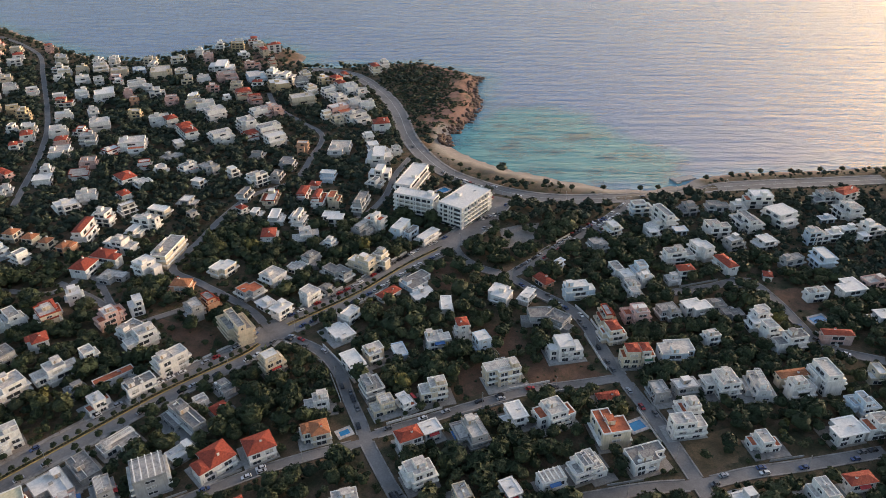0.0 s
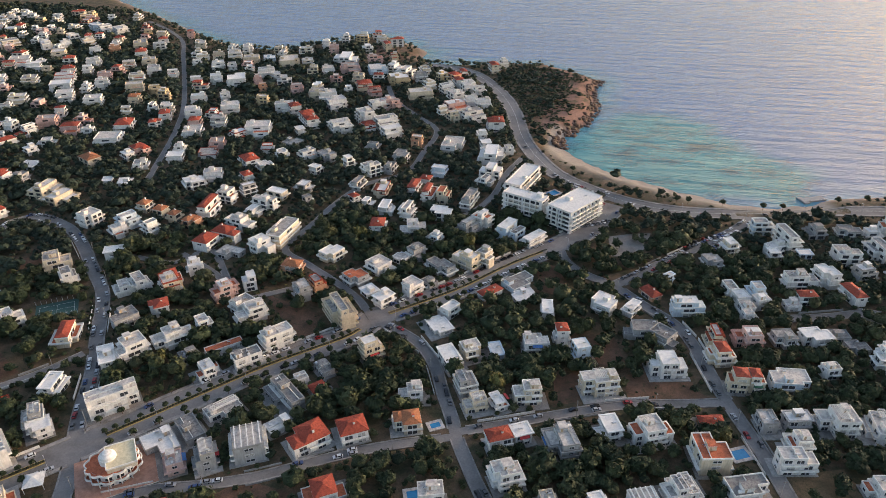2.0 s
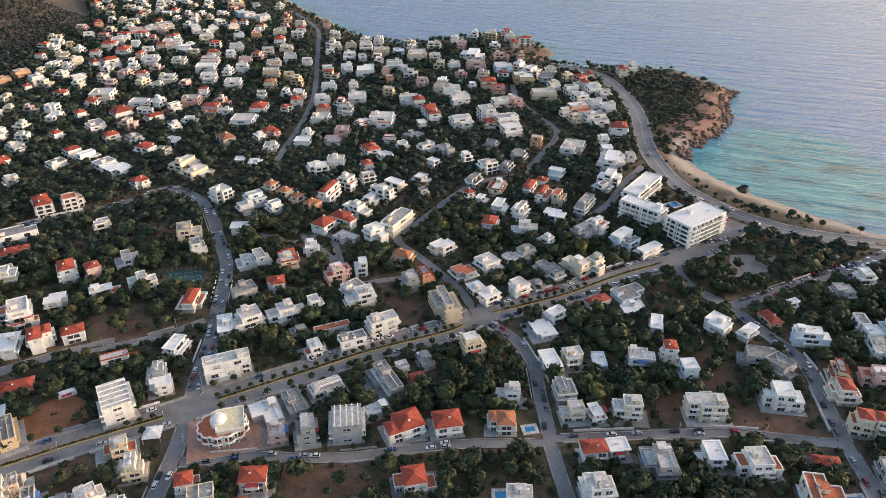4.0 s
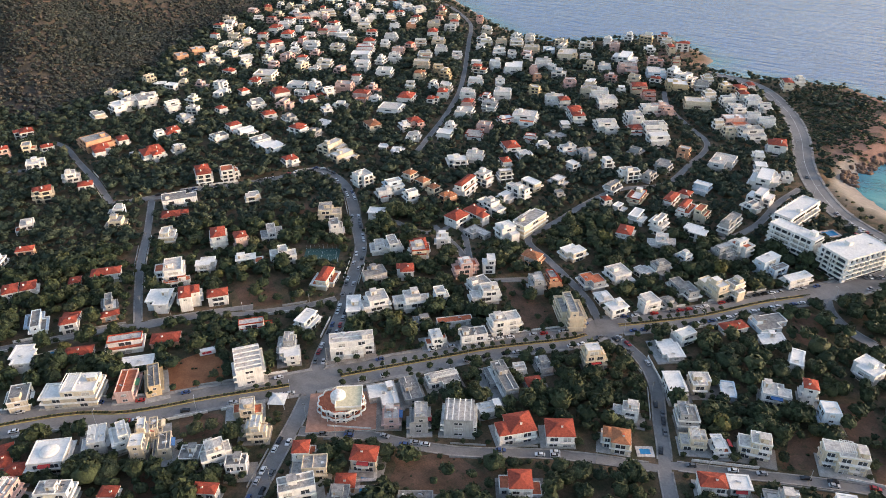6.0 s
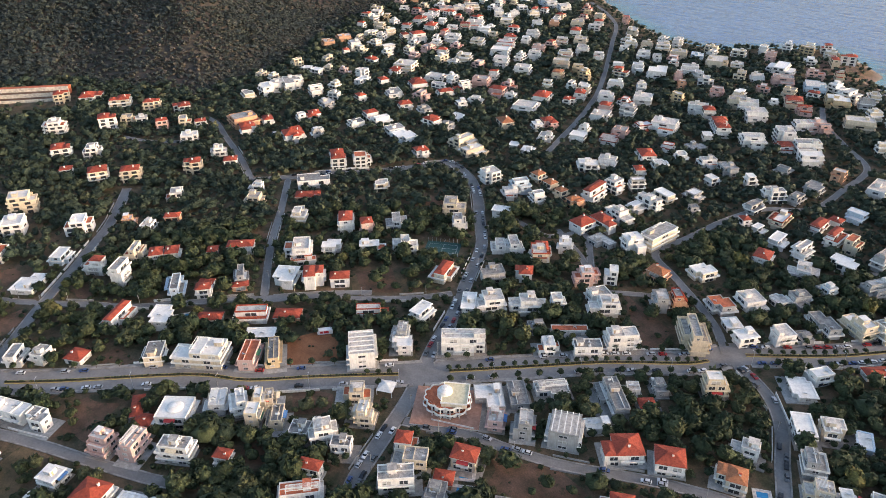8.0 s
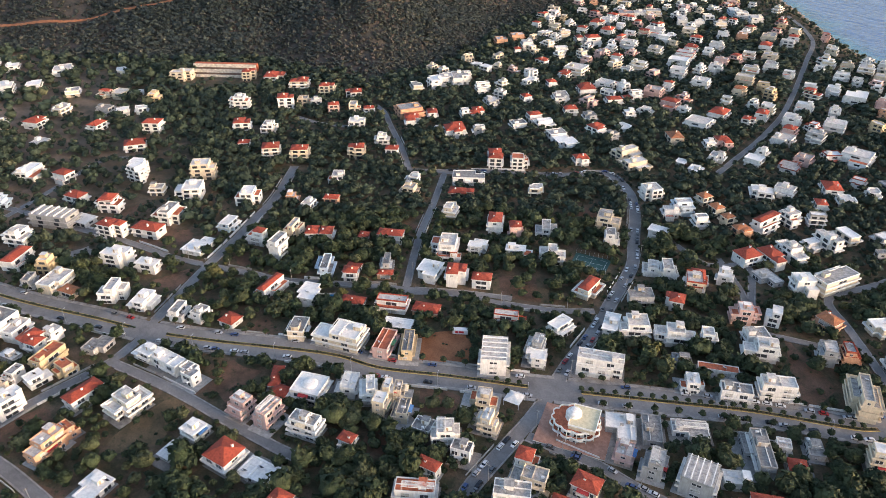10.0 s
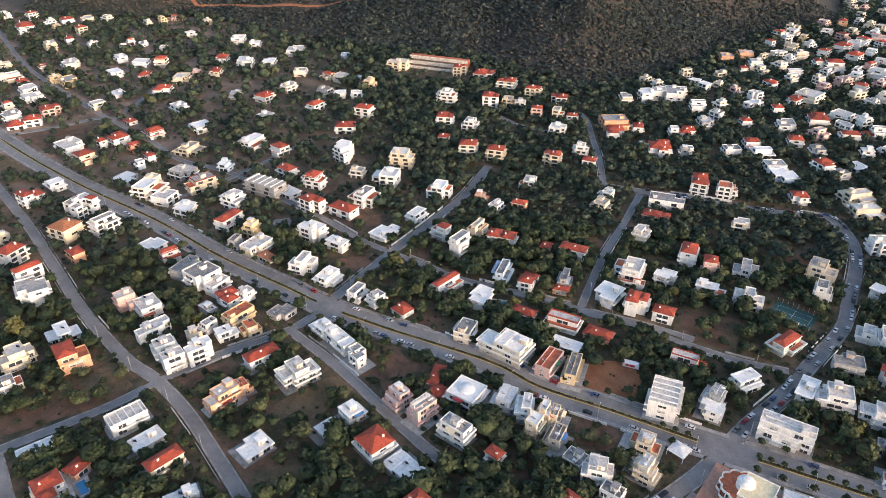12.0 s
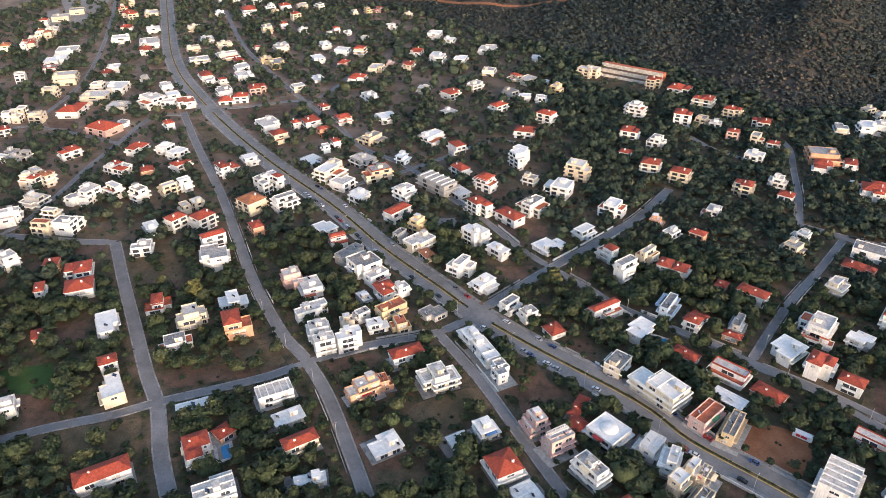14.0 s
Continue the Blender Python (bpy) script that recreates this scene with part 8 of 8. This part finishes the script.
KNOLL = (-205, 839)
single, near, mid, far, low = [], [], [], [], []
step = 4.8
cx = np.arange(-1290, 420, step)
cy = np.arange(-590, 1010, step)
PX, PY = np.meshgrid(cx, cy)
PX = PX.ravel() + Rt.uniform(-2.3, 2.3, PX.size)
PY = PY.ravel() + Rt.uniform(-2.3, 2.3, PY.size)
PZ, PL, PR, PH = lie(PX, PY)
thick = wobble(PX, PY, 130, 31) * 0.2 + 0.92
for x, y, z, ld, rise, head, th in zip(PX, PY, PZ, PL, PR, PH, thick):
    if ld < 14 or rise > 12:
        continue
    gap = math.hypot(x + 15, y - 10)
    if not in_sight(x, y):
        continue
    big = Rt.rand()
    rad = 1.9 + 3.3 * big * big + (1.3 if Rt.rand() < 0.2 else 0)
    free, bare = clear_of(x, y, rad)
    if not free and rad > 1.9:
        rad = 1.5
        free, bare = clear_of(x, y, rad)
    bayside = x > -10 and x < 205 and y > 470 and ld < 40
    chance = 0.17 if bare else 0.03 if bayside else th
    if head > 0.15:
        chance = 0.75 if ld > 30 else 0.12
        rad *= 0.72
    if x < -340 and y < 130:
        chance *= max(0.42, 0.95 - (-340 - x) / 300)
    if y > 470 and x > 150 and ld < 60:
        rad *= 0.5
    if y > 700 and ld < 70 and head < 0.15:          # low growth along the windy shore
        chance *= 0.8
        rad *= 0.66
    if not free or Rt.rand() > chance:
        continue
    tint = float(np.clip(Rt.beta(2, 3) + (0.3 if Rt.rand() < 0.07 else 0), 0, 1))
    if math.hypot(x - KNOLL[0], y - KNOLL[1]) < 22 and Rt.rand() < 0.6:
        continue
    tall = Rt.uniform(0.85, 1.25) * (0.75 if head > 0.15 else 1)
    if gap > 430 and y > 170:                        # lowered away from the viewpoint so house fronts show in the camera's view
        rad, tall = rad * 0.97, tall * 0.86
    lift = rad * tall * 0.55 + (Rt.uniform(0.6, 2.2) if rad > 1.8 else 0.1)
    site = (x, y, z + lift, rad, tall, tint)
    if gap < 345 and rad > 2.6 and len(single) < 150:
        single.append((x, y, z, rad, tall, tint, lift))
    elif gap < 430:
        near.append(site)
    elif gap < 700:
        if Rt.rand() < 0.86:
            mid.append(site)
    elif Rt.rand() < (0.62 if y < 170 else 0.8):
        far.append((x, y, z + lift, rad * (1.2 if y < 170 else 1.12), tall, tint))
# low growth in the gaps
for k in range(13000):
    x, y = Rt.uniform(-900, 330), Rt.uniform(-420, 700)
    gap = math.hypot(x + 15, y - 10)
    if gap > 560 or not in_sight(x, y):
        continue
    free, bare = clear_of(x, y, 0.8)
    if y > 440 and ground_at(x, y) < 7.5:
        continue
    if not free or (bare and Rt.rand() > 0.7):
        continue
    rad = Rt.uniform(0.5, 1.0) if bare else Rt.uniform(0.7, 1.8)
    low.append((x, y, 8.0 + rad * 0.25, rad, 0.8, float(Rt.beta(2, 2))))

# bushes along the median of the avenue
hedge_sites = []
name, width, line = ROADS[0]
for a, b in zip(line[:-14], line[1:-13]):
    if math.hypot(a.x + 80, a.y - 100) > 640 or off_line(a.x, a.y, 0) < 8:
        continue
    for k in range(4):
        p = a.lerp(b, k / 4 + Rt.uniform(0, 0.1))
        if Rt.rand() < 0.9:
            rad = Rt.uniform(0.55, 0.85)
            hedge_sites.append((p.x + Rt.uniform(-0.15, 0.15), p.y + Rt.uniform(-0.15, 0.15), 8.4 + rad * 0.35, rad, 0.9, float(Rt.beta(2, 3))))
grow("median_hedge", hedge_sites, shrub_t, "foliage", "row of dark rounded bushes along the median", "hedge")

# low maquis over the headland, open where the red earth shows
maquis = []
MX, MY = Rt.uniform(-80, 75, 5200), Rt.uniform(590, 830, 5200)
MZ, ML, MR, MH = lie(MX, MY)
open_ = wobble(MX, MY, 26, 44) + 0.5 * wobble(MX, MY, 60, 45)
for x, y, z, ld, head, op in zip(MX, MY, MZ, ML, MH, open_):
    if head < 0.02 or ld < 9 or taken(x, y) == 1:
        continue
    if ld < 38 and op > -0.55 + ld / 40 or ld >= 38 and op > 1.2:
        continue
    rad = Rt.uniform(0.9, 2.0)
    maquis.append((x, y, z + rad * 0.2, rad, 0.6, float(Rt.beta(2, 3.5))))
grow("maquis", maquis, shrub_t, "foliage", "low dark green scrub covering the headland", "scrub")

grow("garden_trees", near, near_t, "foliage", "dense dark green garden trees between the houses", "trees")
# trees beyond 430 m take the greens with haze mixed in
grow("town_trees", mid, mid_t, "pine", "dense dark green trees among houses, tinted cool for distance haze", "trees")
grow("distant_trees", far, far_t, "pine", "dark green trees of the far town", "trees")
grow("shrubs", low, shrub_t, "foliage", "low green and grey garden shrubs", "shrubs")

# hill: pines in the folds, scrub on the dry shoulders
hill_sites = []
HX, HY = Rt.uniform(-1230, -600, 70000), Rt.uniform(-260, 800, 70000)
HZ, HL, HR, HH = lie(HX, HY)
fold = wobble(HX, HY, 300, 14) + 0.5 * wobble(HX, HY, 90, 15)
for x, y, z, rise, fo in zip(HX, HY, HZ, HR, fold):
    if rise < 6 or rise > 230 or Rt.rand() > 0.72 + 0.45 * fo - np.clip((rise - 60) / 260, 0, 0.35) + 0.6 * math.exp(-((x + 770) / 130) ** 2 - ((y - 440) / 150) ** 2):
        continue
    if taken(x, y) == 1:
        continue
    rad = Rt.uniform(1.6, 3.0) + 1.6 * Rt.rand() * (fo > 0)
    hill_sites.append((x, y, z + rad * 0.45, rad, 1.0, float(np.clip(Rt.beta(2, 2.5) - 0.25 * fo, 0, 1))))

hill_t = [crown_template(5, 80 + s, leaf=0.6, core=4) for s in range(5)]
grow("hill_woods", hill_sites, hill_t, "scrub", "dark pines and dry scrub on the hillside", "woods")

# single trees near the viewpoint: trunk, limbs and crown
for k in range(5):
    tv, tq = crown_template(380, 100 + k, 0.85, 0.17, 9)
    SHARED[f"crown{k}"] = big_mesh("crown", tv, tq, "foliage", [("tint", np.full(len(tv), (0.1, 0.3, 0.45, 0.7, 0.9)[k]))], 3)
g = Geo()
g.tube(0, 0, -0.4, 1.0, 0.10, 0.05, "bark", 7)
for a in range(4):
    t = a * 1.6
    c = [(0.03 * math.cos(u * 1.57), 0.03 * math.sin(u * 1.57)) for u in range(4)]
    g.ring([(p + 0.02 * math.cos(t), s + 0.02 * math.sin(t), 0.7 + 0.07 * a) for p, s in c], [(p * 0.4 + 0.45 * math.cos(t), s * 0.4 + 0.45 * math.sin(t), 1.25 + 0.07 * a) for p, s in c], "bark")
SHARED["trunk"] = g.mesh("trunk")
TREE_WORD = ["dark green pine tree in a garden", "dark green bushy garden tree", "green broadleaf garden tree", "grey-green olive tree in a garden", "yellow-green citrus tree in a garden"]
for x, y, z, rad, tall, tint, lift in single:
    base = new("tree")
    base.matrix_basis = pose(x, y, z)
    k = min(4, int(tint * 6))
    tagged(base, TREE_WORD[k], "tree", group="garden trees")
    part("trunk", SHARED["trunk"], base, m=Matrix.Diagonal((rad, rad, lift, 1)))
    part("crown", SHARED[f"crown{k}"], base, m=pose(0, 0, lift, 0, 0, (x * 37) % 360) @ Matrix.Diagonal((rad, rad, rad * tall, 1)))


def row_tree(name, label, crown_r, stem, flat):
    base = new(name)
    base.matrix_basis = pose(0, 0, -60)
    tagged(base, label, "tree", group="avenue trees")
    g = Geo()
    g.tube(0, 0, -0.2, stem, 0.14, 0.09, "bark", 6)
    part("trunk", g, base)
    tv, tq = crown_template(70, 300, flat, 0.34)
    me = big_mesh("crown", tv * crown_r + np.array([0, 0, stem + crown_r * 0.4]), tq, "foliage", [("tint", np.full(len(tv), 0.3))], 3)
    part("crown", me, base)
    return base


small = row_tree("street_tree", "small round-headed tree planted along the avenue", 1.75, 2.2, 0.95)
name, width, line = ROADS[0]
count = 0
for k in range(3, len(line) - 16):
    a, way = line[k], line[k + 1] - line[k]
    if math.hypot(a.x + 80, a.y - 100) > 560 or off_line(a.x, a.y, 0) < 9:
        continue
    nrm = Vector((way.y, -way.x)).normalized()
    for sd in ((-1, 1) if a.x > -215 and a.x < -40 else (-1,)):
        if k % 2 == 0:
            p = a + nrm * sd * (width / 2 + 1.0)
            copy_thing(small, pose(p.x, p.y, 8.3, 0, 0, k * 31 % 360))
    if -215 < a.x < -40:
        copy_thing(small, pose(a.x, a.y, 8.38, 0, 0, k * 47 % 360) @ Matrix.Scale(0.8, 4))
small.matrix_basis = pose(28, 502, ground_at(28, 502))
for x, y in ((52, 489), (60, 487), (75, 481), (88, 479), (96, 478), (120, 480), (150, 487), (14, 520), (165, 492), (205, 503), (225, 507), (250, 512), (275, 515), (300, 518), (320, 522)):
    copy_thing(small, pose(x, y, ground_at(x, y), 0, 0, x * 7) @ Matrix.Scale(1.3, 4))

# boulders along the headland shore
bv, bq, n = [], [], 0
Rb = np.random.RandomState(3)
for k in range(420):
    t = Rb.uniform(10, 17.99)
    i = int(t)
    a, b = COAST[i], COAST[i + 1]
    x, y = a[0] + (b[0] - a[0]) * (t - i) + Rb.uniform(-7, 5), a[1] + (b[1] - a[1]) * (t - i) + Rb.uniform(-6, 6)
    s = Rb.uniform(0.7, 3.2)
    ring = [(s * Rb.uniform(0.6, 1.3) * math.cos(u * 1.047), s * Rb.uniform(0.6, 1.3) * math.sin(u * 1.047)) for u in range(6)]
    z = ground_at(x, y)
    for f, zz in ((1.0, -0.6), (0.85, s * 0.35), (0.4, s * 0.6)):
        bv += [(x + p * f, y + q_ * f, max(z, -0.4) + zz) for p, q_ in ring]
    for band in range(2):
        for u in range(6):
            w = (u + 1) % 6
            bq.append((n + band * 6 + u, n + band * 6 + w, n + band * 6 + 6 + w, n + band * 6 + 6 + u))
    bq += [(n + 12, n + 13, n + 14, n + 15), (n + 12, n + 15, n + 16, n + 17)]
    n += 18
tagged(new("boulders", big_mesh("boulders", bv, bq, "boulder")), "weathered reddish rocks along the headland shore", "rocks", kind="stuff")
